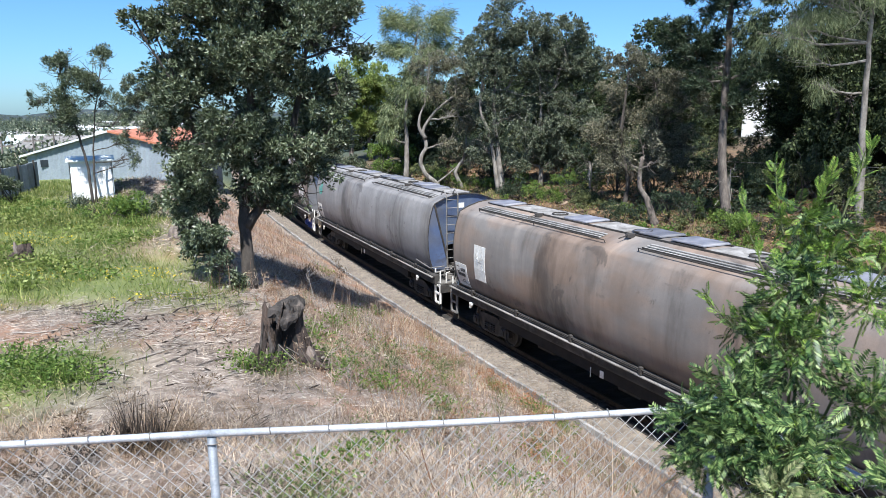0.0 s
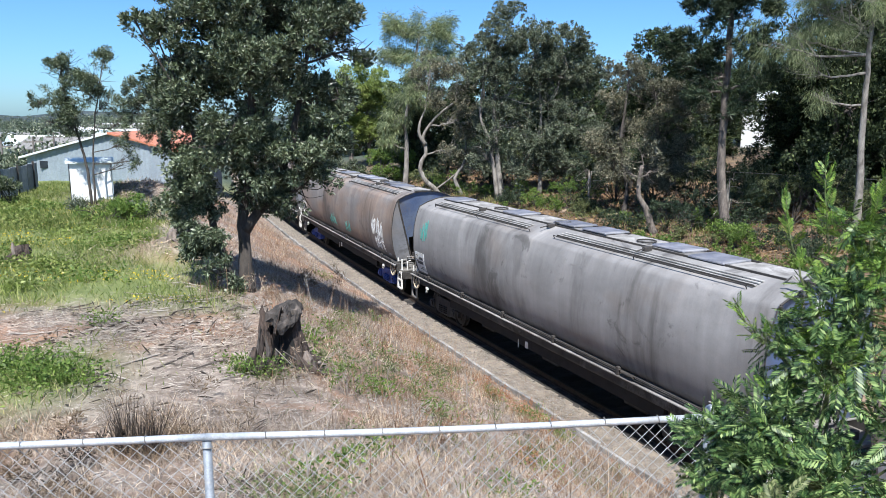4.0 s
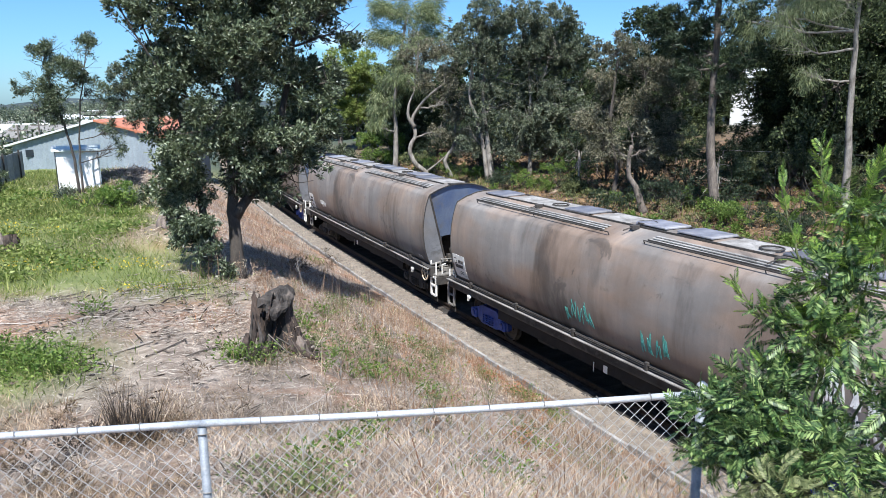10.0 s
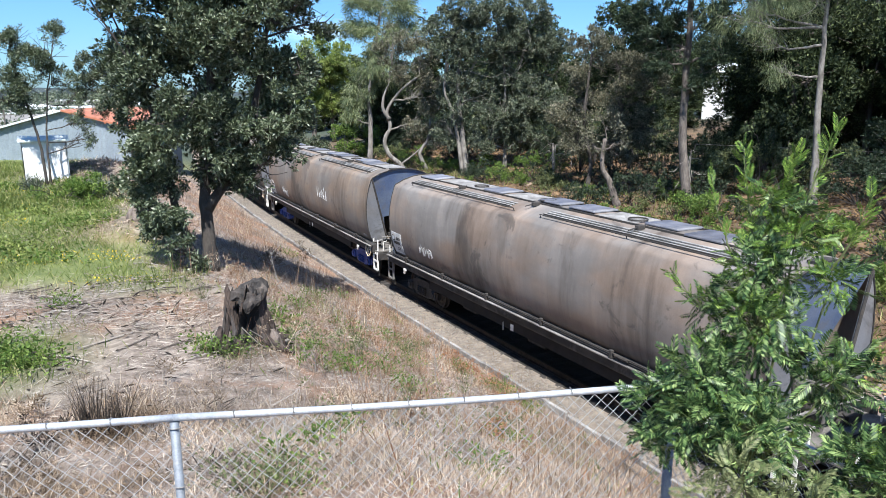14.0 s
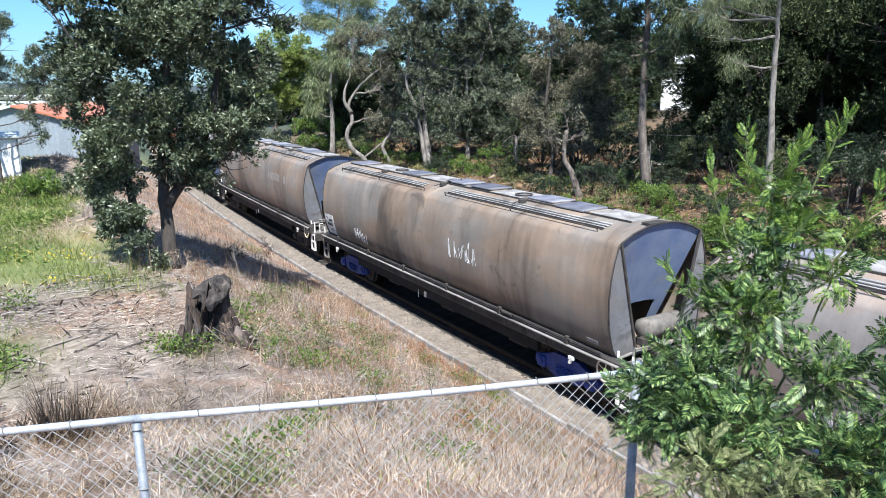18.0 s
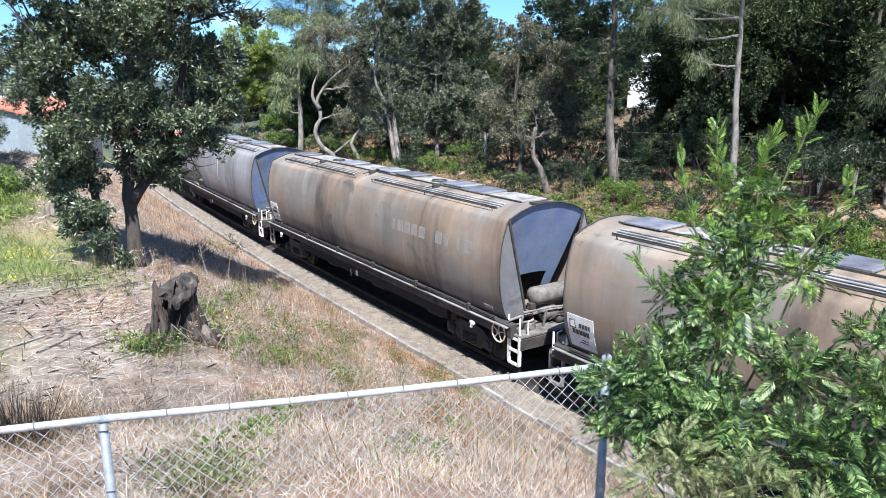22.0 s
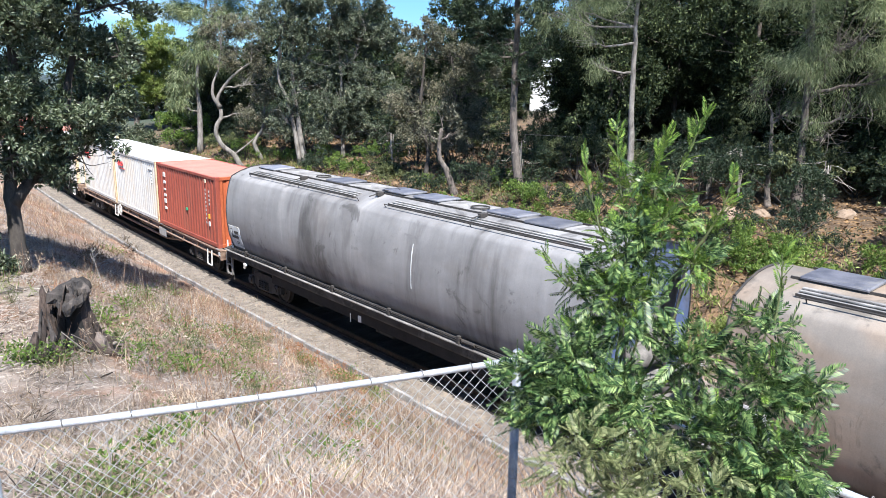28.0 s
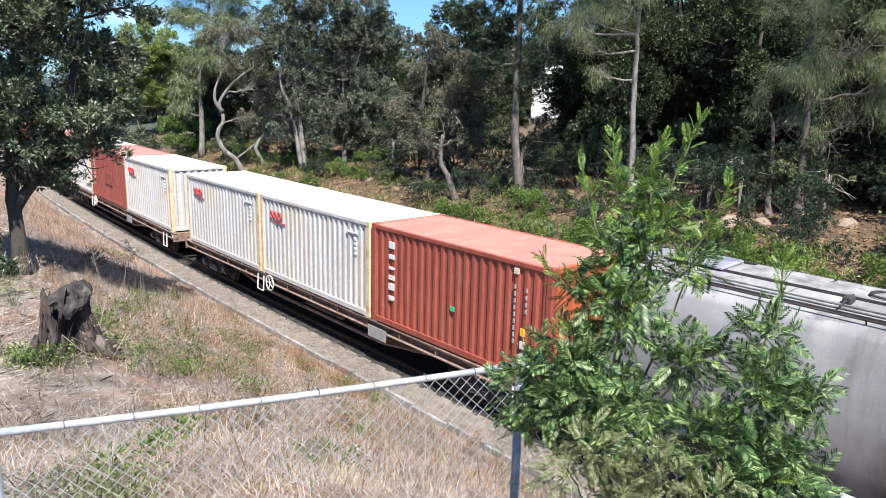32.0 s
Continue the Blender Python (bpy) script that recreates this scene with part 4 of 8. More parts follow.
    while y < BODY - 0.7:
        if r.random() < 0.45:
            part("hatch_lid", me, "hatch", w, at=pose(0, y, r.choice((0, 0, 0.012)), 0, r.uniform(-1.5, 1.5), 0))
        else:
            part("roof_plank", flat, "dusty_plank", w, at=pose(0, y, 0))
        y += 1.33
    for q in (0.30, 0.52, 0.74):
        part("roof_ring", Geo().ring((-0.12, BODY * q, 4.25), (0, 0, 1), 0.22, 0.02, 18, 5), "steel_dark", w)
    lug = Geo().box(-0.72, -0.5, -0.06, 0.06, 4.15, 4.25, 0.015).rod((-0.95, 0, 4.16), (-0.45, 0, 4.24), 0.016, 5).data("hatch_lever")
    lug.materials.append(M["steel_dark"])
    for i in range(3):
        part("hatch_lever", lug, "steel_dark", w, at=pose(0, BODY * (i + 1) / 4 + 0.2, 0))
    rr = Geo()
    for a, b in ((0.9, 7.2), (8.4, 14.6)):
        rr.rod((-1.06, a, 4.07), (-1.06, b, 4.07), 0.014, 5)
        for q in (a, (a + b) / 2, b):
            rr.rod((-1.02, q, 3.98), (-1.06, q, 4.07), 0.012, 5)
    part("roof_rail", rr, "steel_dark", w)
    # number plate at the far bottom corner: a white board with dark marks
    board = plate_on_flank("number_board", w, BODY - 0.86, BODY - 0.10, 1.52, 2.28, "plate", "white data board with dark marks")
    plate_on_flank("board_symbol", board, BODY - 0.34, BODY - 0.17, 1.98, 2.17, "ink", proud=0.018)
    plate_on_flank("board_symbol_face", board, BODY - 0.315, BODY - 0.195, 2.005, 2.145, "plate", proud=0.022)
    for y0, n, wide, z0, z1 in ((0.76, 4, 0.062, 2.02, 2.12), (0.72, 5, 0.075, 1.85, 1.96), (0.66, 3, 0.05, 1.72, 1.745), (0.66, 4, 0.05, 1.66, 1.68)):
        for q in range(n):
            plate_on_flank("board_mark", board, BODY - y0 + q * wide * 1.35, BODY - y0 + q * wide * 1.35 + wide, z0, z1, "ink", proud=0.018)
    plate_on_flank("small_plate", w, 0.45, 0.80, 1.56, 1.66, "faded_white")
    if poster:
        p = plate_on_flank("poster", w, BODY - 2.1, BODY - 1.42, 1.95, 3.05, "plate", "tall white board with a faint sunburst")
        for i in range(10):
            a = i * math.pi / 10
            gg = strokes([[(-math.cos(a) * 0.28, -math.sin(a) * 0.42), (math.cos(a) * 0.28, math.sin(a) * 0.42)]], 0.005, BODY - 1.76, 2.56, 1, 1, -1)
            gg.v = [(x - 0.008, yy, z) for x, yy, z in gg.v]
            part("poster_ray", gg, "poster_grey", p)
    if faded:
        for i, (u, n) in enumerate(((0, 0.12), (0.32, 0.3), (0.72, 0.28), (1.1, 0.28), (1.5, 0.3), (2.35, 0.3), (2.8, 0.16), (3.35, 0.14), (3.7, 0.3))):
            plate_on_flank("faded_mark", w, 5.2 - u - n, 5.2 - u, 2.86, 3.18, "faded_mark", proud=0.006)
    for k, (mat, seed, n, y, z, su, sv, wd) in enumerate(tags):
        for line in scrawl(seed, n):
            part("graffiti", strokes([line], wd, y, z, -su, sv, -1), mat, w, "sprayed scrawl")
    return w


M["paint_brown"] = hopper_paint("paint_brown", (0.190, 0.174, 0.160), (0.220, 0.164, 0.126), 0.7)
M["paint_grey"] = hopper_paint("paint_grey", (0.222, 0.213, 0.206), (0.215, 0.190, 0.170), 0.25)
M["paint_mid"] = hopper_paint("paint_mid", (0.205, 0.186, 0.168), (0.232, 0.176, 0.135), 0.65)
M["paint_tan"] = hopper_paint("paint_tan", (0.200, 0.178, 0.152), (0.232, 0.172, 0.122), 0.7)
M["paint_pale"] = hopper_paint("paint_pale", (0.235, 0.228, 0.222), (0.218, 0.200, 0.184), 0.2)

TRAIN = []  # thing, offset of its near end behind the fourth wagon's, length


def build_hoppers():
    W, T = "spray_white", "spray_teal"
    rows = (
        (-53.05, "grain_wagon", "brown weathered covered grain wagon with a white board", "paint_brown", "end_grey", "steel_dark", dict(poster=True)),
        (-35.45, "grain_wagon", "grey grain wagon with a blue end and steel ladder", "paint_grey", "end_blue", "steel_dark", dict(ladder=True, tags=((T, 5, 2, 14.9, 2.75, 0.34, 0.62, 0.018),))),
        (-17.65, "grain_wagon", "rust-brown grain wagon with white and green scrawls", "paint_brown", "end_grey", "bogie_blue", dict(tags=((W, 11, 5, 2.5, 2.25, 0.30, 0.72, 0.020), (W, 12, 4, 2.1, 1.65, 0.3, 0.55, 0.014), (T, 13, 5, 9.4, 1.75, 0.24, 0.5, 0.010), (T, 14, 4, 6.7, 1.75, 0.22, 0.5, 0.012)))),
        (0.0, "grain_wagon", "grey-brown streaked grain wagon with a small scrawl", "paint_mid", "end_grey", "steel_dark", dict(tags=((W, 15, 5, 13.3, 1.85, 0.2, 0.28, 0.010),))),
        (17.75, "grain_wagon", "brown-grey grain wagon with thin white scrawls", "paint_tan", "end_grey", "bogie_blue", dict(tags=((W, 16, 5, 6.3, 2.40, 0.30, 0.48, 0.006), (W, 17, 5, 12.8, 1.72, 0.22, 0.4, 0.006)))),
        (35.5, "grain_wagon", "tan weathered grain wagon with faded pale marks", "paint_tan", "end_grey", "steel_dark", dict(faded=True)),
        (53.3, "grain_wagon", "pale grey grain wagon with white run marks", "paint_pale", "end_blue", "steel_dark", dict(tags=((W, 18, 1, 5.6, 2.4, 0.02, 1.3, 0.012),))),
    )
    for off, name, label, paint, end, bog, extra in rows:
        TRAIN.append((hopper(name, label, paint, end, bog, **extra), off, BODY))


build_hoppers()

BOX_L, BOX_W, BOX_H, DECK = 6.058, 2.438, 2.591, 1.10


def corrugated(along, across, z0, z1, n, depth, flip=1):
    """Closed corrugated sheet: runs along an axis at a given offset; returns its outline ring by steps."""
    ring = []
    step = along / n
    for i in range(n):
        a = i * step
        for f, d in ((0.0, 0), (0.30, 0), (0.5, depth), (0.80, depth)):
            ring.append((a + f * step, across - flip * d))
    ring.append((along, across))
    return ring


def freight_box(name, label, side, roof, post, marks="", end=None):
    """A 20 foot container; its base is z = 0, its near end y = 0."""
    c = thing(name, label, "shipping container", group="freight containers")
    end = end or side
    hw, p = BOX_W / 2, 0.16
    for k in (-1, 1):
        ring = corrugated(BOX_L - 2 * p, hw - 0.02, 0, 0, 22, 0.036)
        g = Geo()
        lo = [(k * x, p + a, 0.16) for a, x in ring]
        hi = [(k * x, p + a, BOX_H - 0.11) for a, x in ring]
        lo += [(k * (hw - 0.09), BOX_L - p, 0.16), (k * (hw - 0.09), p, 0.16)]
        hi += [(k * (hw - 0.09), BOX_L - p, BOX_H - 0.11), (k * (hw - 0.09), p, BOX_H - 0.11)]
        g.loft([lo, hi])
        part("side_wall", g, side, c)
        part("top_rail", Geo().box(min(k * hw, k * (hw - 0.08)), max(k * hw, k * (hw - 0.08)), p, BOX_L - p, BOX_H - 0.11, BOX_H - 0.02, 0.01), side, c)
        part("bottom_rail", Geo().box(min(k * hw, k * (hw - 0.1)), max(k * hw, k * (hw - 0.1)), p, BOX_L - p, 0.02, 0.16, 0.01), side, c)
        for y0, y1 in ((0, p), (BOX_L - p, BOX_L)):
            part("corner_post", Geo().box(min(k * hw, k * (hw - p)), max(k * hw, k * (hw - p)), y0, y1, 0.12, BOX_H - 0.12, 0.015), post, c)
            for z0 in (0.0, BOX_H - 0.12):
                part("corner_casting", Geo().box(min(k * (hw + 0.003), k * (hw - 0.17)), max(k * (hw + 0.003), k * (hw - 0.17)), y0 - 0.003, y1 + 0.003, z0, z0 + 0.12, 0.012), post, c)
    # closed end with upright ribs, door end with leaves, bars and hinges
    ring = corrugated(BOX_W - 2 * p, 0.02, 0, 0, 7, -0.036)
    g = Geo()
    lo = [(-hw + p + a, y, 0.14) for a, y in ring] + [(hw - p, 0.1, 0.14), (-hw + p, 0.1, 0.14)]
    g.loft([lo, [(x, y, BOX_H - 0.12) for x, y, z in lo]])
    part("end_wall", g, end, c)
    for y in (0.0, BOX_L - 0.1):
        part("end_header", Geo().box(-hw + p, hw - p, y, y + 0.1, BOX_H - 0.12, BOX_H - 0.01, 0.01), end, c)
        part("end_sill", Geo().box(-hw + p, hw - p, y, y + 0.1, 0.0, 0.14, 0.01), end, c)
    for k in (-1, 1):
        d = part("door", Geo().box(min(0.005 * k, (hw - p) * k), max(0.005 * k, (hw - p) * k), BOX_L - 0.07, BOX_L - 0.03, 0.14, BOX_H - 0.12), side, c)
        for q in (0.3, 0.8):
            part("lock_bar", Geo().rod((k * q, BOX_L - 0.015, 0.1), (k * q, BOX_L - 0.015, BOX_H - 0.1), 0.016, 6), "steel_grey", d)
    rf = Geo()
    ring = corrugated(BOX_L - 2 * p, 0, 0, 0, 14, 0.006)
    n0 = [(-hw + 0.06, p + a, BOX_H - 0.03 + z) for a, z in ring] + [(-hw + 0.06, BOX_L - p, BOX_H - 0.10), (-hw + 0.06, p, BOX_H - 0.10)]
    rf.loft([n0, [(-x, y, z) for x, y, z in n0]])
    part("roof", rf, roof, c)
    for e0, e1 in ((0.02, p), (BOX_L - p, BOX_L - 0.02)):
        part("roof_edge", Geo().box(-hw + 0.02, hw - 0.02, e0, e1, BOX_H - 0.1, BOX_H - 0.012), roof, c)
    x = -hw - 0.004

    def mark(nm, y0, y1, z0, z1, mat):
        part(nm, Geo().box(x, -hw + 0.03, y0, y1, z0, z1), mat, c)

    if marks == "column":
        # an upright white wordmark, drawn as plain blocks
        for i in range(6):
            z = BOX_H - 0.36 - i * 0.27
            mark("wordmark_block", BOX_L - 0.95, BOX_L - 0.74, z - 0.17, z - (0.11 if i == 2 else 0.06 if i % 2 else 0.0), "white_paint")
        for i in range(9):
            mark("serial_mark", 0.985, 1.02, 0.78 + i * 0.15, 0.87 + i * 0.15, "faded_white")
        for i in range(4):
            mark("serial_mark", 0.67, 0.70, 1.5 + i * 0.15, 1.59 + i * 0.15, "faded_white")
        mark("hazard_tag", 0.68, 0.80, 1.0, 1.16, "tag_yellow")
        mark("notice_tag", 0.68, 0.80, 0.72, 0.88, "plate")
        mark("paint_spot", 2.86, 2.98, 1.0, 1.1, "tag_green")
        mark("patch", 0.92, 1.04, 2.3, 2.42, "cream_paint")
    if marks == "logo":
        # a red ring mark, drawn as plain shapes
        g = Geo()
        for k in range(3):
            g.ring((x, BOX_L - 0.78 - k * 0.25, BOX_H - 0.56), (1, 0, 0), 0.105, 0.022, 16, 4)
        part("red_emblem", g, "logo_red", c)
        mark("emblem_line", BOX_L - 1.55, BOX_L - 0.9, BOX_H - 0.80, BOX_H - 0.76, "logo_red")
        mark("serial_strip", 0.55, 1.10, BOX_H - 0.42, BOX_H - 0.38, "plate_pale")
        for i in range(4):
            mark("serial_mark", 0.62, 0.72, BOX_H - 0.60 - i * 0.13, BOX_H - 0.53 - i * 0.13, "plate_pale")
    if marks == "patch":
        mark("patch", 2.2, 3.6, 0.9, 1.5, "box_red")
        for i in range(5):
            z = BOX_H - 0.6 - i * 0.22
            mark("wordmark_block", BOX_L - 0.7, BOX_L - 0.52, z - 0.15, z, "faded_white")
    return c


FLAT = 19.0


def flat_wagon():
    """Skeletal container wagon for three 20 foot boxes; near headstock at y = 0."""
    w = thing("container_flat", "rusty brown skeletal flat wagon carrying containers", "flat wagon", group="train wagons")
    for k in (-1, 1):
        g = Geo()
        prof = [(1.05, 0.80), (1.24, 0.80), (1.24, 0.83), (1.10, 0.86), (1.10, 1.00), (1.24, 1.03), (1.24, 1.07), (1.05, 1.07)]
        g.loft([[(k * x, y, z) for x, z in prof] for y in (0, 4, 9.5, 15, FLAT)])
        part("side_sill", g, "rust_sill", w)
        for i in range(13):
            y = 0.9 + i * 1.43
            part("sill_rib", Geo().box(min(k * 1.08, k * 1.22), max(k * 1.08, k * 1.22), y - 0.015, y + 0.015, 0.84, 1.04), "rust_sill", w)
        for i, y in enumerate((0.35, 6.2, 6.6, 12.4, 12.8, 18.6)):
            part("twistlock", Geo().box(min(k * 1.06, k * 1.26), max(k * 1.06, k * 1.26), y - 0.1, y + 0.1, 1.06, 1.098, 0.01), "steel_grey", w)
        part("hand_stirrup", Geo().tube([(k * 1.27, 0.75, 0.95), (k * 1.29, 0.75, 0.40), (k * 1.29, 1.15, 0.40), (k * 1.27, 1.15, 0.95)], 0.024, 6), "white_paint", w, "white step hoop")
        part("tie_rod", Geo().tube([(k * 1.0, 3.6, 0.78), (k * 1.0, 6.2, 0.42), (k * 1.0, 12.8, 0.42), (k * 1.0, 15.4, 0.78)], 0.05, 6), "rust_sill", w)
        for a, b in ((5.0, 6.9), (8.3, 10.4)):
            part("brake_rod", Geo().rod((k * 0.85, a, 0.50), (k * 0.85, b, 0.50), 0.05, 6), "rust_sill", w)
    for i in range(15):
        y = 0.5 + i * 1.285
        part("cross_beam", Geo().box(-1.1, 1.1, y - 0.06, y + 0.06, 0.90, 1.04), "rust_sill", w)
    part("centre_sill", Geo().box(-0.25, 0.25, 0.1, FLAT - 0.1, 0.72, 1.0), "steel_dark", w)
    for y0, y1 in ((0.0, 0.14), (FLAT - 0.14, FLAT)):
        part("headstock", Geo().box(-1.24, 1.24, y0, y1, 0.72, 1.075, 0.02), "rust_sill", w)
    for y, s in ((0, 1), (FLAT, -1)):
        part("coupler", Geo().box(-0.12, 0.12, min(y - s * 0.5, y), max(y - s * 0.5, y), 0.80, 0.98, 0.02).box(-0.2, 0.16, min(y - s * 0.6, y - s * 0.4), max(y - s * 0.6, y - s * 0.4), 0.74, 1.04, 0.04), "rust_sill", w)
    part("white_patch", Geo().box(-1.252, -1.24, 0.06, 0.2, 0.88, 1.0), "plate", w)
    part("name_plate", Geo().box(-1.255, -1.24, 5.7, 6.5, 0.60, 0.92), "faded_white", w)
    hw = Geo()
    c = Vector((-1.30, 11.9, 0.86))
    hw.ring(c, (1, 0, 0), 0.24, 0.022, 20, 6)
    for i in range(5):
        a = i * 2 * math.pi / 5
        hw.rod(c, c + Vector((0, 0.24 * math.cos(a), 0.24 * math.sin(a))), 0.014, 5)
    part("handbrake_wheel", hw, "white_paint", w)
    part("brake_hoop", Geo().tube([(-1.27, 12.35, 1.0), (-1.3, 12.35, 0.5), (-1.3, 12.75, 0.5), (-1.27, 12.75, 1.0)], 0.022, 6), "white_paint", w)
    part("brake_cylinder", Geo().tube([(-0.7, 7.2, 0.62), (-0.7, 7.25, 0.62), (-0.7, 8.0, 0.62)], [0.1, 0.18, 0.18], 12), "steel_dark", w, smooth=True)
    for y in (2.35, FLAT - 2.35):
        bogie(w, y, "steel_dark")
    return w


def build_flats():
    R, Wt = ("box_red", "box_redroof", "box_red"), ("box_white", "box_white", "box_cream")
    loads = (
        # the first red box has its end wall in the sunlit red
        (("rust-red corrugated container with a white upright wordmark", R, "column", "box_red_lit"), ("white corrugated container with red emblem, yellowed posts", Wt, "logo", None), ("white corrugated container with red emblem, yellowed posts", Wt, "logo", None)),
        (("white corrugated container with a small red emblem", Wt, "logo", None), ("maroon corrugated container with a lighter patch", ("box_maroon", "box_redroof", "box_maroon"), "patch", None), ("cream corrugated container on a flat wagon", ("box_white", "box_white", "box_cream"), "", None)),
        (("rust-red corrugated container on a flat wagon", R, "", None), ("white corrugated container with red emblem, yellowed posts", Wt, "logo", None), ("maroon corrugated container on a flat wagon", ("box_maroon", "box_redroof", "box_maroon"), "", None)),
    )
    start = 70.30 - 0.30
    for k, row in enumerate(loads):
        off = start + k * 20.2
        TRAIN.append((flat_wagon(), off, FLAT))
        for i, (label, (side, roof, post), marks, end) in enumerate(row):
            TRAIN.append((freight_box("freight_container", label, side, roof, post, marks, end), off + 0.30 + i * 6.14, BOX_L, DECK))


build_flats()


# ---------------------------------------------------------------- plants
def curve_through(pts, n):
    """Points along a smooth line through a few given ones."""
    pts = [np.array(p, float) for p in pts]
    if len(pts) == 2:
        return [pts[0] + (pts[1] - pts[0]) * i / n for i in range(n + 1)]
    out = []
    ext = [2 * pts[0] - pts[1]] + pts + [2 * pts[-1] - pts[-2]]
    for i in range(1, len(ext) - 2):
        p0, p1, p2, p3 = ext[i - 1 : i + 3]
        for k in range(n):
            t = k / n
            out.append(0.5 * (2 * p1 + (p2 - p0) * t + (2 * p0 - 5 * p1 + 4 * p2 - p3) * t**2 + (3 * p1 - p0 - 3 * p2 + p3) * t**3))
    out.append(pts[-1])
    return out


def limb(pts, r0, r1, n=7, bend=0.0, steps=4):
    line = curve_through(pts, steps)
    k = len(line) - 1
    if bend:
        line = [p + RNG.normal(size=3) * bend * math.sin(math.pi * i / k) for i, p in enumerate(line)]
    return line, [r0 + (r1 - r0) * (i / k) ** 0.8 for i in range(k + 1)]


def twig_points(lobes, density, gap=-0.25, squash=1.0):
    """Ends of twigs in clumped, holed lobes: each lobe is a cluster of smaller tufts."""
    out = []
    for x, y, z, r in lobes:
        n = max(6, int(density * r * r))
        m = max(4, int(7 + 4 * r))
        way = unit(RNG.normal(size=(m, 3)) + np.array([0, 0, 0.25]))
        tuft = way * (r * (0.45 + 0.45 * RNG.random(m) ** 0.7))[:, None]
        size = r * RNG.uniform(0.26, 0.46, m)
        k = RNG.integers(0, m, n)
        d = unit(RNG.normal(size=(n, 3)) + np.array([0, 0, 0.2]))
        rad = size[k] * (0.35 + 0.75 * RNG.random(n) ** 0.5)
        p = np.array([x, y, z]) + (tuft[k] + d * rad[:, None]) * np.array([1, 1, 0.92 * squash])
        f = np.sin(p[:, 0] * 2.9 + 1.3 * np.sin(p[:, 2] * 2.1)) + np.sin(p[:, 1] * 3.1 + 0.7) + np.sin(p[:, 2] * 3.3 + 1.1 * np.sin(p[:, 0] * 1.7))
        out.append(p[f / 3 > gap])
    return np.concatenate(out)


def foliage(points, centre, kind, per, length, width):
    """Leaves at each twig end, by kind of plant."""
    n = len(points)
    base = np.repeat(points, per, 0)
    rnd = RNG.normal(size=(n * per, 3))
    out = unit(np.repeat(points - centre, per, 0))
    if kind == "broad":
        way = unit(rnd) + 0.55 * out + np.array([0, 0, 0.15])
        base = base + unit(rnd) * (length * 0.7 * RNG.random(n * per))[:, None]
    elif kind == "needle":
        way = unit(rnd) + 0.35 * out + np.array([0, 0, 0.2])
    else:  # hanging
        way = rnd * np.array([0.48, 0.48, 0.3]) + 0.35 * out + np.array([0, 0, -0.62])
        base = base + rnd * np.array([0.16, 0.16, 0.14])
    ln = length * RNG.uniform(0.6, 1.25, n * per)
    wd = width * RNG.uniform(0.7, 1.3, n * per)
    return leaves(base, way, ln, wd)


def tree(name, label, trunks, lobes, bark, leaf, kind="broad", density=70, per=14, length=0.13, width=0.05, r0=0.2, gap=-0.25, bare=0, category="tree"):
    """A tree: trunks as lines of points, lobes of the crown, a limb to each lobe with branches in it, leaves."""
    base = np.array(trunks[0][0], float)
    base[2] = h1(base[0], base[1]) - 0.1
    t = thing(name, label, category, tuple(base))
    allp = []
    for i, pts in enumerate(trunks):
        q = [np.array(p, float) for p in pts]
        if i == 0 or q[0][2] - h1(q[0][0], q[0][1]) < 1.5:
            q[0][2] = h1(q[0][0], q[0][1]) - 0.1
        ra = r0 * (1.0 if i == 0 else 0.75)
        line, rad = limb(q, ra, ra * 0.35, 10, 0.02)
        rad[0] *= 1.35
        part("trunk", Geo().tube([p - base for p in line], rad, 9, 0.07), bark, t, smooth=True)
        allp += [(p, r) for p, r in zip(line, rad)]
    pos = np.array([p for p, _ in allp])
    rad = np.array([r for _, r in allp])
    twigs = twig_points(lobes, density, gap)
    for x, y, z, r in lobes:
        c = np.array([x, y, z])
        cost = np.linalg.norm(pos - c, axis=1) + 1.2 * np.maximum(pos[:, 2] - z + 0.35 * r, 0)
        k = int(np.argmin(cost))
        g = Geo()
        mid = (pos[k] + c) / 2 + np.array([0, 0, -0.12 * r]) + RNG.normal(size=3) * 0.1 * r
        line, rr = limb([pos[k], mid, c], min(rad[k] * 0.62, 0.035 + 0.035 * r), 0.016 + 0.006 * r, 6, 0.03 * r)
        g.tube([p - base for p in line], rr, 6, 0.05)
        loose = []
        for _ in range(7 + bare):
            d = unit(RNG.normal(size=3) + np.array([0, 0, 0.35]))
            a = line[int(RNG.integers(len(line) // 2, len(line)))]
            e = c + d * r * RNG.uniform(0.7, 1.1)
            m2 = (a + e) / 2 + RNG.normal(size=3) * 0.12 * r
            l2, r2 = limb([a, m2, e], 0.013 + 0.006 * r, 0.005, 5, 0, 3)
            if bare < 5:
                g.tube([p - base for p in l2], r2, 4)
            else:
                loose.append(Geo().tube([p - base for p in l2], r2, 4))
        stem = part("limb", g, bark, t)
        for twig in loose:
            part("branch", twig, bark, stem)
    centre = np.mean([l[:3] for l in lobes], 0)
    leaf_quads = foliage(twigs, centre, kind, per, length, width) - base
    part("crown", np_mesh("crown", leaf_quads, 4, leaf), leaf, t)
    return t


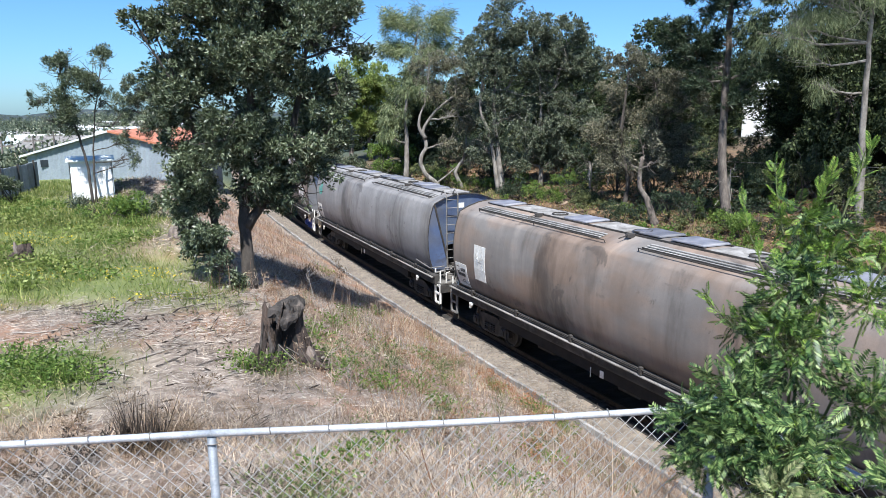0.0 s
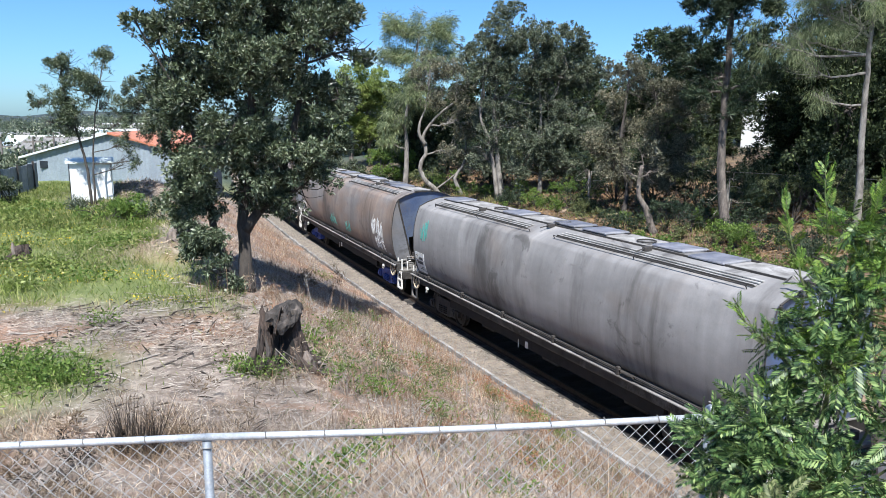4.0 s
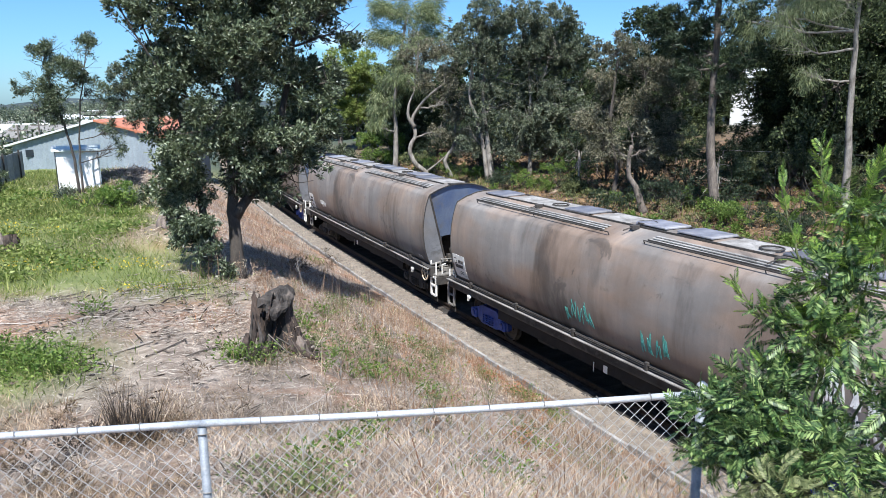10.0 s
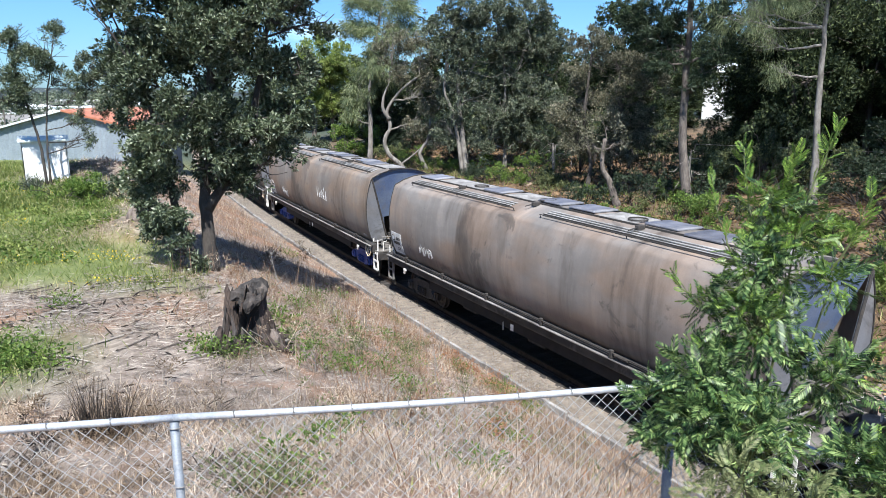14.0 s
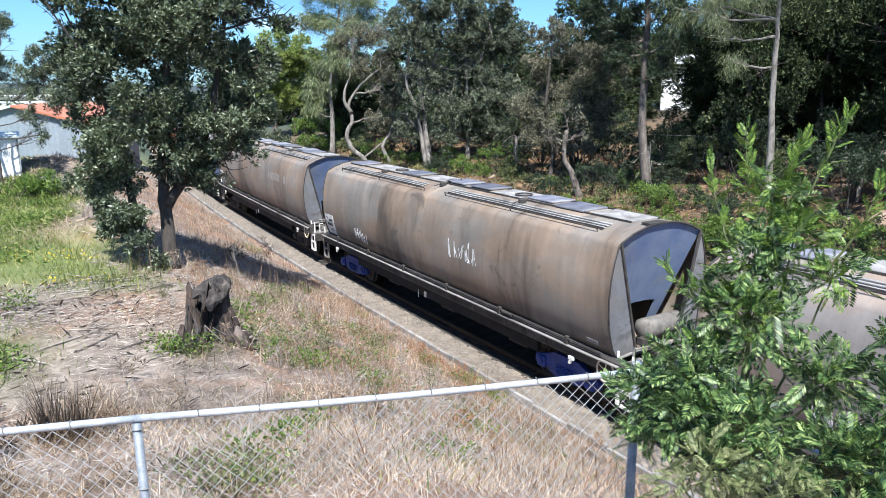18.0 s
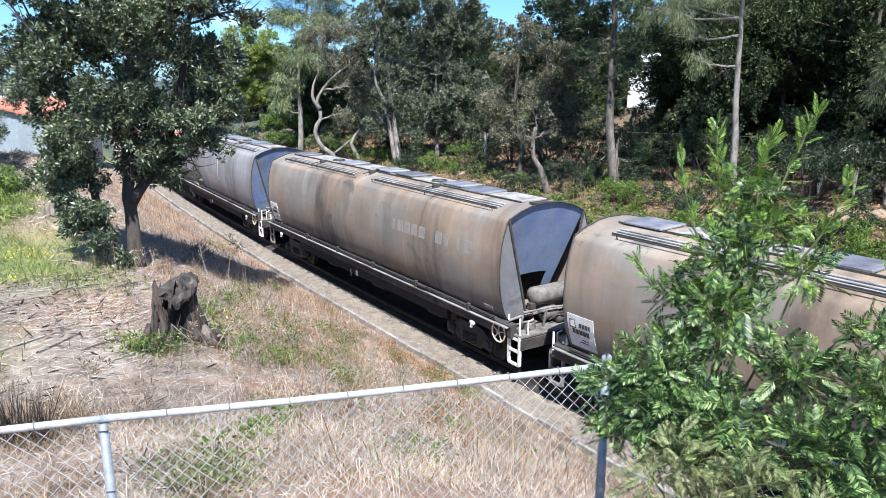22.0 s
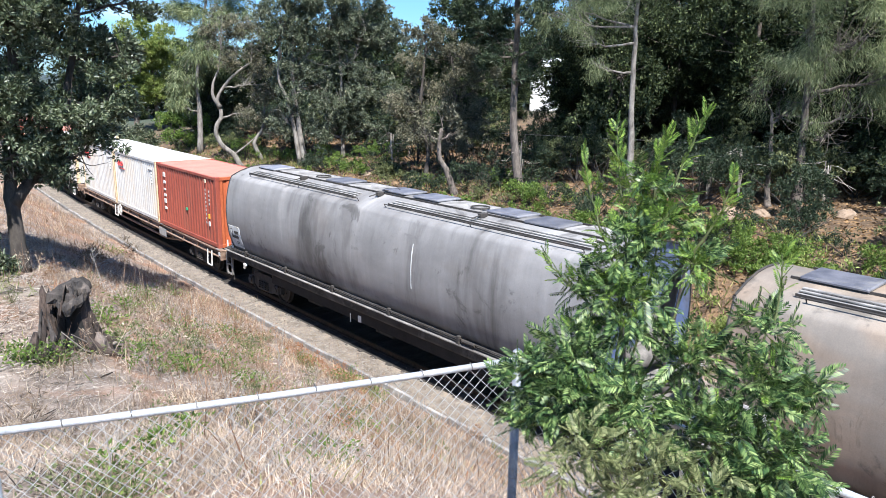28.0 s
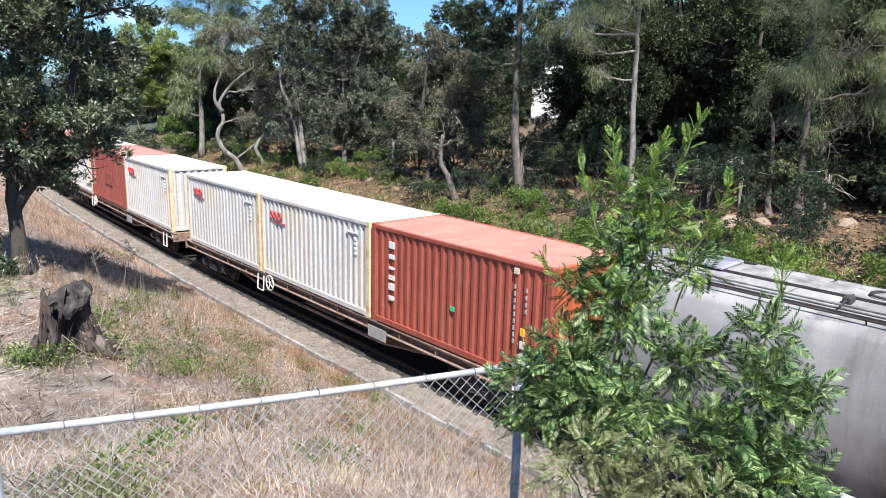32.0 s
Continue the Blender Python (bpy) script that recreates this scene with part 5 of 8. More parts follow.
def main_tree():
    crown = [(-8.2, 6.2, 9.2, 1.7), (-9.5, 6.5, 9.1, 1.0), (-6.7, 5.9, 9.2, 1.4), (-5.7, 5.5, 9.5, 0.7), (-9.4, 6.5, 7.6, 1.25), (-7.6, 6.2, 7.6, 1.5), (-6.35, 5.8, 7.7, 0.8),
             (-9.6, 6.5, 6.3, 0.95), (-8.2, 6.3, 5.9, 1.35), (-6.7, 5.9, 6.2, 0.85), (-7.4, 6.0, 5.15, 0.8), (-9.4, 6.4, 4.9, 0.75), (-8.4, 6.1, 10.5, 1.9), (-6.7, 5.6, 10.7, 1.4), (-9.6, 6.3, 10.5, 1.0), (-9.5, 5.3, 4.0, 0.6), (-8.3, 7.4, 8.2, 1.4), (-8.0, 4.9, 8.6, 1.2)]
    skirt = [(-9.9, 5.7, 4.3, 0.5), (-9.75, 5.6, 3.7, 0.42), (-9.5, 5.5, 3.25, 0.34), (-9.9, 5.9, 5.1, 0.6), (-9.35, 5.5, 4.1, 0.4), (-10.7, 6.3, 9.35, 0.35), (-10.25, 6.4, 9.1, 0.35), (-5.2, 5.5, 8.9, 0.5), (-9.7, 5.8, 5.5, 0.75), (-9.25, 5.0, 3.4, 0.42), (-8.9, 5.0, 3.0, 0.3), (-8.4, 5.4, 5.4, 0.8), (-7.3, 5.3, 4.9, 0.65), (-6.9, 5.2, 5.5, 0.7), (-9.8, 6.3, 7.3, 0.7), (-6.0, 5.2, 7.6, 0.7), (-6.2, 5.3, 6.6, 0.6), (-9.0, 4.9, 6.5, 0.9), (-7.3, 4.9, 6.6, 0.9)]
    tree("broadleaf_tree", "dense dark-leaved tree with forked trunk on dry bank",
         [[(-8.45, 5.85, 2.6), (-8.4, 6.05, 3.7), (-8.4, 6.2, 4.6), (-8.15, 6.3, 6.5), (-8.0, 6.2, 8.4), (-8.1, 6.1, 10.2)],
          [(-8.7, 5.9, 2.6), (-9.0, 6.1, 3.6), (-9.3, 6.3, 5.2), (-9.6, 6.4, 7.4)],
          [(-8.4, 6.15, 4.2), (-7.6, 6.0, 5.2), (-7.0, 5.9, 7.0), (-6.6, 5.8, 9.0)]],
         crown + skirt, "bark_dark", "leaf_main", "broad", 300, 25, 0.115, 0.040, 0.20, -0.42)


main_tree()


def left_trees():
    tree("slender_tree", "thin-stemmed small tree with dark open crown",
         [[(-12.0, 23.3, 3.0), (-12.07, 23.4, 4.64), (-12.3, 23.5, 6.2), (-12.7, 23.5, 8.0), (-12.75, 23.5, 9.3)], [(-11.85, 23.3, 3.0), (-11.8, 23.4, 5.0), (-11.55, 23.5, 7.2), (-11.05, 23.5, 9.6)]],
         [(-11.0, 23.5, 9.6, 0.65), (-11.4, 23.4, 8.8, 0.9), (-12.75, 23.5, 8.9, 0.8), (-12.0, 23.4, 8.3, 0.95), (-13.0, 23.6, 7.9, 0.85), (-12.3, 23.5, 7.4, 0.9), (-13.4, 23.6, 6.9, 0.6), (-11.1, 23.6, 7.7, 0.85), (-12.6, 23.4, 6.6, 0.55), (-10.6, 23.5, 6.8, 0.6), (-13.8, 23.6, 7.7, 0.45), (-10.4, 23.5, 5.9, 0.5), (-10.2, 23.5, 5.1, 0.42), (-10.6, 23.5, 4.9, 0.32), (-12.4, 23.5, 9.4, 0.6)],
         "bark_dark", "leaf_main", "broad", 280, 17, 0.13, 0.030, 0.075, -0.35, 9)
    tree("slender_tree", "thin grey-green tree behind a dense dark tree",
         [[(-8.2, 25.0, 3.0), (-8.3, 25.0, 5.5), (-8.9, 25.0, 8.5)]],
         [(-9.7, 25.0, 8.3, 0.7), (-9.0, 25.0, 7.6, 0.85), (-9.9, 25.0, 7.3, 0.6), (-8.5, 24.9, 8.7, 0.8), (-8.6, 25, 6.6, 0.8), (-9.5, 25, 6.4, 0.5)],
         "bark_dark", "leaf_dark", "broad", 300, 20, 0.13, 0.036, 0.085, -0.35, 6)


left_trees()


def far_trees():
    tree("bright_tree", "lime-green broadleaf tree in full sun",
         [[(12.0, 57.6, 2.0), (12.4, 57.7, 5.0), (13.0, 57.6, 8.5)], [(14.2, 57.5, 2.0), (14.0, 57.5, 5.5), (13.8, 57.4, 9.0)]],
         [(13.8, 57.4, 10.6, 2.6), (12.2, 58.1, 8.6, 2.8), (14.2, 57.4, 7.5, 2.2), (11.8, 58.2, 5.5, 2.1), (14.7, 57.2, 5.2, 1.4), (15.6, 57.5, 9.2, 2.0)],
         "bark_red", "leaf_bright", "broad", 120, 24, 0.22, 0.09, 0.3, -0.4)
    tree("casuarina_tree", "grey-green she-oak with drooping fine foliage",
         [[(10.74, 40.2, 1.7), (10.93, 40.33, 4.7), (10.9, 40.4, 7.2), (11.75, 39.66, 13.4)]],
         [(10.1, 40.3, 13.8, 1.3), (12.0, 39.6, 13.4, 1.8), (10.0, 40.6, 11.3, 1.4), (11.3, 40.2, 8.9, 1.9), (10.0, 40.8, 6.9, 1.2), (13.4, 39.1, 11.3, 1.8), (13.5, 38.8, 13.8, 1.2), (9.7, 40.8, 5.2, 0.8), (11.6, 39.8, 11.4, 1.6)],
         "bark_pale", "leaf_casuarina", "hanging", 100, 22, 0.42, 0.034, 0.24, -0.3, 5)
    tree("bent_tree", "pale crooked-trunk tree with sparse grey leaves",
         [[(9.9, 31.8, 1.5), (9.5, 32.0, 2.2), (8.92, 32.32, 2.8), (8.6, 32.55, 3.8), (8.99, 32.44, 4.85), (8.8, 32.57, 5.8), (9.37, 32.32, 6.8), (9.87, 32.08, 7.4), (10.83, 31.59, 8.2)],
          [(8.95, 32.5, 5.3), (8.5, 32.5, 6.0), (8.55, 32.5, 6.8), (8.9, 32.4, 7.6)]],
         [(9.8, 32.1, 8.9, 1.5), (11.0, 31.5, 7.0, 1.5), (10.6, 31.8, 4.9, 1.1), (11.9, 31.0, 4.6, 1.2), (9.2, 32.3, 10.3, 1.3), (10.9, 31.6, 9.6, 1.4)],
         "bark_pale", "leaf_grey", "broad", 130, 18, 0.16, 0.05, 0.2, -0.3, 6)
    tree("leaning_tree", "pale leaning stem with grey leaves",
         [[(11.1, 31.1, 1.4), (10.77, 31.45, 3.0), (11.32, 31.24, 4.0), (11.5, 31.2, 5.6)]],
         [(11.6, 31.1, 5.8, 1.1), (12.2, 30.8, 6.8, 1.2)], "bark_pale", "leaf_grey", "broad", 55, 12, 0.18, 0.06, 0.17, -0.1, 5)
    tree("dark_tree", "broad dark grey-green tree with pale crooked stems",
         [[(11.5, 26.3, 1.8), (11.35, 26.67, 4.5), (11.14, 26.88, 7.7), (11.37, 26.63, 10.3)], [(11.3, 26.5, 1.8), (11.1, 26.8, 4.2), (10.8, 27.0, 5.9), (10.4, 27.3, 7.3), (10.5, 27.1, 9.4)], [(13.6, 25.2, 1.9), (13.7, 25.3, 5.0), (13.5, 25.3, 9.5)]],
         [(11.6, 26.3, 12.0, 2.1), (10.5, 27.1, 10.4, 1.8), (13.1, 25.4, 11.2, 2.2), (14.8, 24.3, 11.0, 1.6), (12.1, 26.3, 9.0, 2.2), (14.4, 24.8, 8.7, 2.2), (16.0, 23.6, 9.9, 1.2), (11.7, 26.9, 6.8, 1.8), (13.6, 25.3, 6.3, 2.1), (15.3, 24.1, 6.6, 1.9), (10.7, 27.2, 4.7, 1.2), (12.7, 25.8, 4.3, 1.5), (14.8, 24.4, 4.2, 1.4)],
         "bark_pale", "leaf_dark", "broad", 190, 24, 0.135, 0.053, 0.22, -0.35, 7)
    tree("dry_tree", "grey half-dry bushy tree with pale trunk",
         [[(11.9, 15.2, 2.2), (12.3, 15.4, 3.6), (12.1, 15.8, 5.6), (12.6, 16.0, 9.0)], [(13.4, 14.9, 2.3), (13.2, 15.1, 3.8), (13.7, 15.1, 5.6), (13.7, 15.1, 8.0)]],
         [(12.3, 16.3, 8.6, 1.3), (13.6, 15.2, 8.4, 1.35), (12.4, 16.3, 6.7, 1.4), (13.8, 15.0, 6.4, 1.5), (14.8, 14.1, 7.3, 1.0), (12.2, 16.4, 5.0, 1.2), (13.7, 15.1, 4.9, 1.0), (14.7, 14.1, 5.3, 1.0), (12.6, 16.0, 9.7, 0.8), (11.7, 15.6, 4.6, 0.9), (12.8, 14.6, 4.3, 0.9), (13.9, 14.2, 4.2, 0.9), (11.3, 16.8, 5.8, 0.9)],
         "bark_dark", "leaf_grey", "broad", 220, 20, 0.12, 0.040, 0.14, -0.32, 7)
    tree("broken_trunk", "pale broken tree stem with bark peeling",
         [[(10.9, 11.8, 2.0), (10.75, 12.1, 2.9), (10.5, 12.5, 3.9), (10.7, 12.6, 5.0)]], [(10.8, 12.7, 5.4, 0.9), (11.2, 12.5, 4.8, 0.8), (10.3, 13.0, 4.7, 0.6)], "bark_red", "leaf_grey", "broad", 60, 12, 0.15, 0.05, 0.20, -0.1, 0)
    tree("pine_tree", "tall dark pine with reddish grey trunk",
         [[(12.33, 8.9, 2.2), (12.28, 9.42, 4.9), (12.29, 9.51, 7.5), (12.2, 9.4, 10.4), (11.9, 9.3, 13.2), (11.8, 9.2, 15.0)]],
         [(11.4, 10.3, 10.0, 1.0), (12.1, 9.4, 11.0, 1.3), (11.0, 10.8, 9.6, 0.65), (12.6, 9.0, 10.0, 1.1), (12.6, 8.8, 11.3, 1.2), (10.5, 11.0, 10.4, 0.6), (11.9, 9.8, 8.9, 0.8), (13.0, 8.6, 8.7, 0.85), (11.4, 10.0, 11.5, 1.0), (11.6, 9.4, 13.1, 1.8), (12.4, 8.8, 13.0, 1.4), (11.8, 9.2, 15.0, 1.3), (11.5, 10.0, 8.4, 0.8), (12.9, 8.9, 7.9, 0.75), (12.1, 9.1, 7.3, 0.5), (11.2, 10.3, 9.2, 0.8)],
         "bark_red", "leaf_pine_and_shade", "needle", 150, 26, 0.26, 0.036, 0.22, -0.3, 4)
    # the lobe at z 15.2 is unseen, added to shade foliage below
    tree("casuarina_tree", "tall she-oak with long drooping olive foliage",
         [[(14.47, 4.56, 2.3), (14.65, 4.82, 5.1), (14.64, 4.94, 7.65), (14.51, 4.9, 10.1), (14.29, 4.72, 12.6)]],
         [(12.5, 7.5, 10.1, 1.0), (13.3, 6.7, 9.2, 0.9), (12.9, 7.1, 10.3, 1.1), (13.7, 6.2, 7.9, 0.5), (13.6, 6.2, 11.0, 1.3), (14.3, 5.2, 10.6, 1.4), (13.1, 6.6, 11.9, 1.3), (13.8, 5.4, 13.0, 2.1), (14.6, 7.4, 15.2, 2.0)],
         "bark_pale", "leaf_casuarina", "hanging", 120, 36, 0.30, 0.010, 0.17, 0.0, 8)
    # lobes at z 14.2 and 15.2 are added out of view, casting shade
    tree("casuarina_tree", "shaggy grey she-oak with bare lower twigs",
         [[(16.54, -1.57, 2.4), (16.74, -1.46, 4.3), (16.83, -1.36, 6.4), (16.76, -1.27, 8.8), (16.6, -1.2, 11.0)], [(16.1, -0.7, 2.2), (16.2, -0.55, 3.2), (16.35, -0.45, 4.6), (16.4, -0.3, 6.2)]],
         [(16.7, -1.1, 9.2, 1.0), (16.6, -0.7, 7.8, 1.2), (17.0, -1.7, 6.9, 1.3), (17.1, -2.0, 8.4, 1.2), (16.5, -0.7, 6.1, 0.9), (17.1, -2.2, 5.5, 0.9), (16.2, 0.1, 7.0, 0.7), (17.5, -3.2, 6.7, 1.4), (16.6, -1.2, 10.9, 1.8), (14.5, -3, 14.2, 2.2), (15.5, 0.5, 15.2, 2.2), (17.3, -3.0, 9.0, 1.4), (17.8, -4.4, 7.8, 1.4)],
         "bark_red", "leaf_casuarina", "hanging", 120, 36, 0.30, 0.010, 0.2, 0.0, 14)
    tree("dark_tree", "dense dark tree in the shade of taller trees",
         [[(24.0, 8.4, 2.8), (24.1, 8.5, 5.5), (24.2, 8.4, 9.0)], [(25.8, 5.4, 2.9), (25.7, 5.7, 6.0), (26.0, 5.0, 9.0)]],
         [(24.2, 8.4, 9.5, 1.8), (25.2, 6.6, 8.9, 1.8), (24.1, 8.6, 6.5, 1.5), (25.1, 6.8, 5.4, 1.2), (26.0, 5.0, 9.4, 1.8), (25.7, 5.7, 6.9, 1.5), (23.3, 9.8, 10.0, 1.7), (25.0, 7.0, 11.2, 1.8), (26.5, 3.6, 8.0, 1.6)],
         "bark_dark", "leaf_wood_shade", "broad", 160, 30, 0.13, 0.055, 0.2, -0.4)


far_trees()


def woods():
    """Two mixed trees, copied as the wood behind."""
    made = []
    for name, label, leaf, bark in (("wood_tree", "dark tree of the wood behind the railway", "leaf_wood_shade", "bark_dark"), ("wood_tree", "green mixed tree of the wood behind the railway", "leaf_wood_shade", "bark_red")):
        made.append(tree(name, label, [[(30, 20, 3.2), (30.1, 20.1, 7), (30, 20, 11)]],
                         [(30, 20, 11, 2.4), (28.4, 20.6, 9.2, 2.0), (31.5, 19.4, 9.4, 2.0), (30, 21.4, 8.0, 2.0), (29.6, 18.6, 7.4, 2.0), (30.6, 20.2, 5.6, 1.8), (28.8, 20.0, 5.0, 1.6), (31.2, 21.0, 4.8, 1.5), (30.1, 19.2, 3.9, 1.3)],
                         bark, leaf, "broad", 105, 18, 0.19, 0.078, 0.22, -0.4, 3))
    spots = [(23, -7), (27, -3), (21, -12), (30, 1.5), (31, 9), (28, 14), (23.5, 24.5), (32, 19), (26, 28), (24, 29), (29, 32), (21, 33), (25, 39), (20, 44), (27, 47), (21, 52), (18, 63), (19, 74), (22, -2), (20.5, -7), (26, 1), (22.5, 3.5), (19, -10.5), (28, 6.5), (21, 13), (26, 10), (30, -9), (19.5, 9.5), (33, 12), (21.5, -4.5), (51, 43), (54, 38), (47, 46), (44, 40), (58, 46), (16, 51), (14.5, 46.5), (9.5, 66), (12.5, 72), (6.0, 74), (24, 58), (28, 52), (33, 40), (37, 33), (40, 25), (42, 18), (38, 6)]
    r = random.Random(4)
    for i, (x, y) in enumerate(spots):
        src = made[i % 2]
        s = r.uniform(0.82, 1.12)
        ob = copy_thing(src, pose(x, y, h1(x, y) - 0.1, 0, 0, r.uniform(0, 360)))
        tall = r.uniform(1.1, 1.4) if y < 12 else r.uniform(0.85, 1.0)
        if 37.5 < math.degrees(math.atan2(x + 11.9, y + 12.9)) < 44.5:
            tall *= 0.68  # a lower stand of trees with open sky above it
        ob.scale = (s, s, s * tall)
        tagged(ob, group="wood behind the railway")
    for src, (x, y) in zip(made, ((36, 14), (22, 24))):
        src.matrix_basis = pose(x, y, h1(x, y) - 0.1)
        tagged(src, group="wood behind the railway")


woods()


def bush(name, label, x, y, r, hgt, leaf, density=220, per=12, length=0.11, width=0.045, bark="bark_dark", scatter=1.0):
    z = h1(x, y)
    base = np.array([x, y, z - 0.05])
    t = thing(name, label, "bush", tuple(base))
    lobes = [(x + RNG.normal() * r * 0.45 * scatter, y + RNG.normal() * r * 0.45 * scatter, z + hgt * RNG.uniform(0.25, 0.8), r * RNG.uniform(0.3, 0.7)) for _ in range(6)]
    g = Geo()
    for lx, ly, lz, lr in lobes:
        for k in range(2):
            e = np.array([lx, ly, lz]) + RNG.normal(size=3) * lr * 0.4
            thick = 0.006 if name == "scrub" else 0.018 + 0.008 * r
            l, rr = limb([base, (base + e) / 2 + RNG.normal(size=3) * 0.1 * r, e], thick, thick * 0.3, 5, 0, 3)
            g.tube([p - base for p in l], rr, 4)
            if name == "scrub":
                part("woody_stem", g, bark, t)
                g = Geo()
    if g.v:
        part("woody_stem", g, bark, t)
    tw = twig_points(lobes, density, -0.3)
    tw = tw[tw[:, 2] > height(tw[:, 0], tw[:, 1]) + 0.03]
    part("leafage", np_mesh("leafage", foliage(tw, base, "broad", per, length, width) - base, 4, leaf), leaf, t)
    return t


def understory():
    r = random.Random(12)
    for i in range(60):
        y = -8 + i * 0.9 + r.uniform(-0.6, 0.6)
        x = float(track_x(y)) + r.uniform(7.2, 12.0)
        if 9.5 < y < 16 and x - track_x(y) < 10.5:
            continue
        # the pine leaf among these puts shade into the shrub colours
        leaf = r.choice(("leaf_weed", "leaf_weed", "leaf_olive", "leaf_pine_and_shade"))
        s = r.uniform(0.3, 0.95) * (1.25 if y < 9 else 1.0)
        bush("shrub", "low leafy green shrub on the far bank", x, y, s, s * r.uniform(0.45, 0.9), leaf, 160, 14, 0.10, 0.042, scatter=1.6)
    for i in range(64):
        y = -12 + i * 0.97 + r.uniform(-0.7, 0.7)
        x = float(track_x(y)) + r.uniform(13.0, 20)
        # dark pine leaf stands in for the shade beneath the trees
        leaf = r.choice(("leaf_olive", "leaf_pine_and_shade", "leaf_pine_and_shade"))
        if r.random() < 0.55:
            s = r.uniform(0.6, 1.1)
            bush("shrub", "dark leafy undergrowth on shaded leaf litter", float(track_x(y)) + r.uniform(9.8, 13.2), y + 0.5, s, s * r.uniform(0.8, 1.5), r.choice(("leaf_pine_and_shade", "leaf_pine_and_shade", "leaf_weed")), 150, 14, 0.085, 0.036, scatter=1.5)
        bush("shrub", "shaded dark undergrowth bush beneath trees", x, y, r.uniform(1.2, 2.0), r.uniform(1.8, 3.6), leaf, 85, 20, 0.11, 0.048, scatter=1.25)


def bright_weeds():
    """Lush weeds along the foot of the far bank."""
    r = random.Random(77)
    for i in range(52):
        y = -9 + i * 0.42 + r.uniform(-0.4, 0.4)
        x = r.uniform(5.6, 9.6)
        s = r.uniform(0.35, 0.75)
        bush("weed_bush", "lush bright green weeds behind the railway", x, y, s, s * r.uniform(0.7, 1.3), r.choice(("leaf_weed", "leaf_bright", "leaf_weed")), 170, 11, 0.13, 0.05, scatter=1.5)


understory()
bright_weeds()


# ---------------------------------------------------------------- ground cover
def blades(n, x0, x1, y0, y1, keep, hgt, width, lean, material, name, label, category, lie=0.0, along=None):
    """Upright or lying blades over the ground where keep(x, y) allows."""
    x, y = RNG.uniform(x0, x1, n), RNG.uniform(y0, y1, n)
    k = RNG.random(n) < keep(x, y)
    x, y = x[k], y[k]
    z = height(x, y)
    m = len(x)
    base = np.stack([x, y, z + (0.012 if lie else -0.02)], -1)
    way = np.stack([RNG.normal(size=m) * lean, RNG.normal(size=m) * lean, np.ones(m)], -1)
    if lie:
        way[:, 2] = RNG.uniform(-0.02, lie, m)
    if along:
        s = RNG.choice([-1, 1], m)
        way[:, 0] = s * along[0] + 0.95 * way[:, 0]
        way[:, 1] = s * along[1] + 0.95 * way[:, 1]
    ln = hgt * RNG.uniform(0.45, 1.3, m)
    wd = width * RNG.uniform(0.6, 1.4, m)
    me = np_mesh(name, leaves(base, way, ln, wd), 4, material)
    return tagged(new(name, me), label, category, kind="stuff")


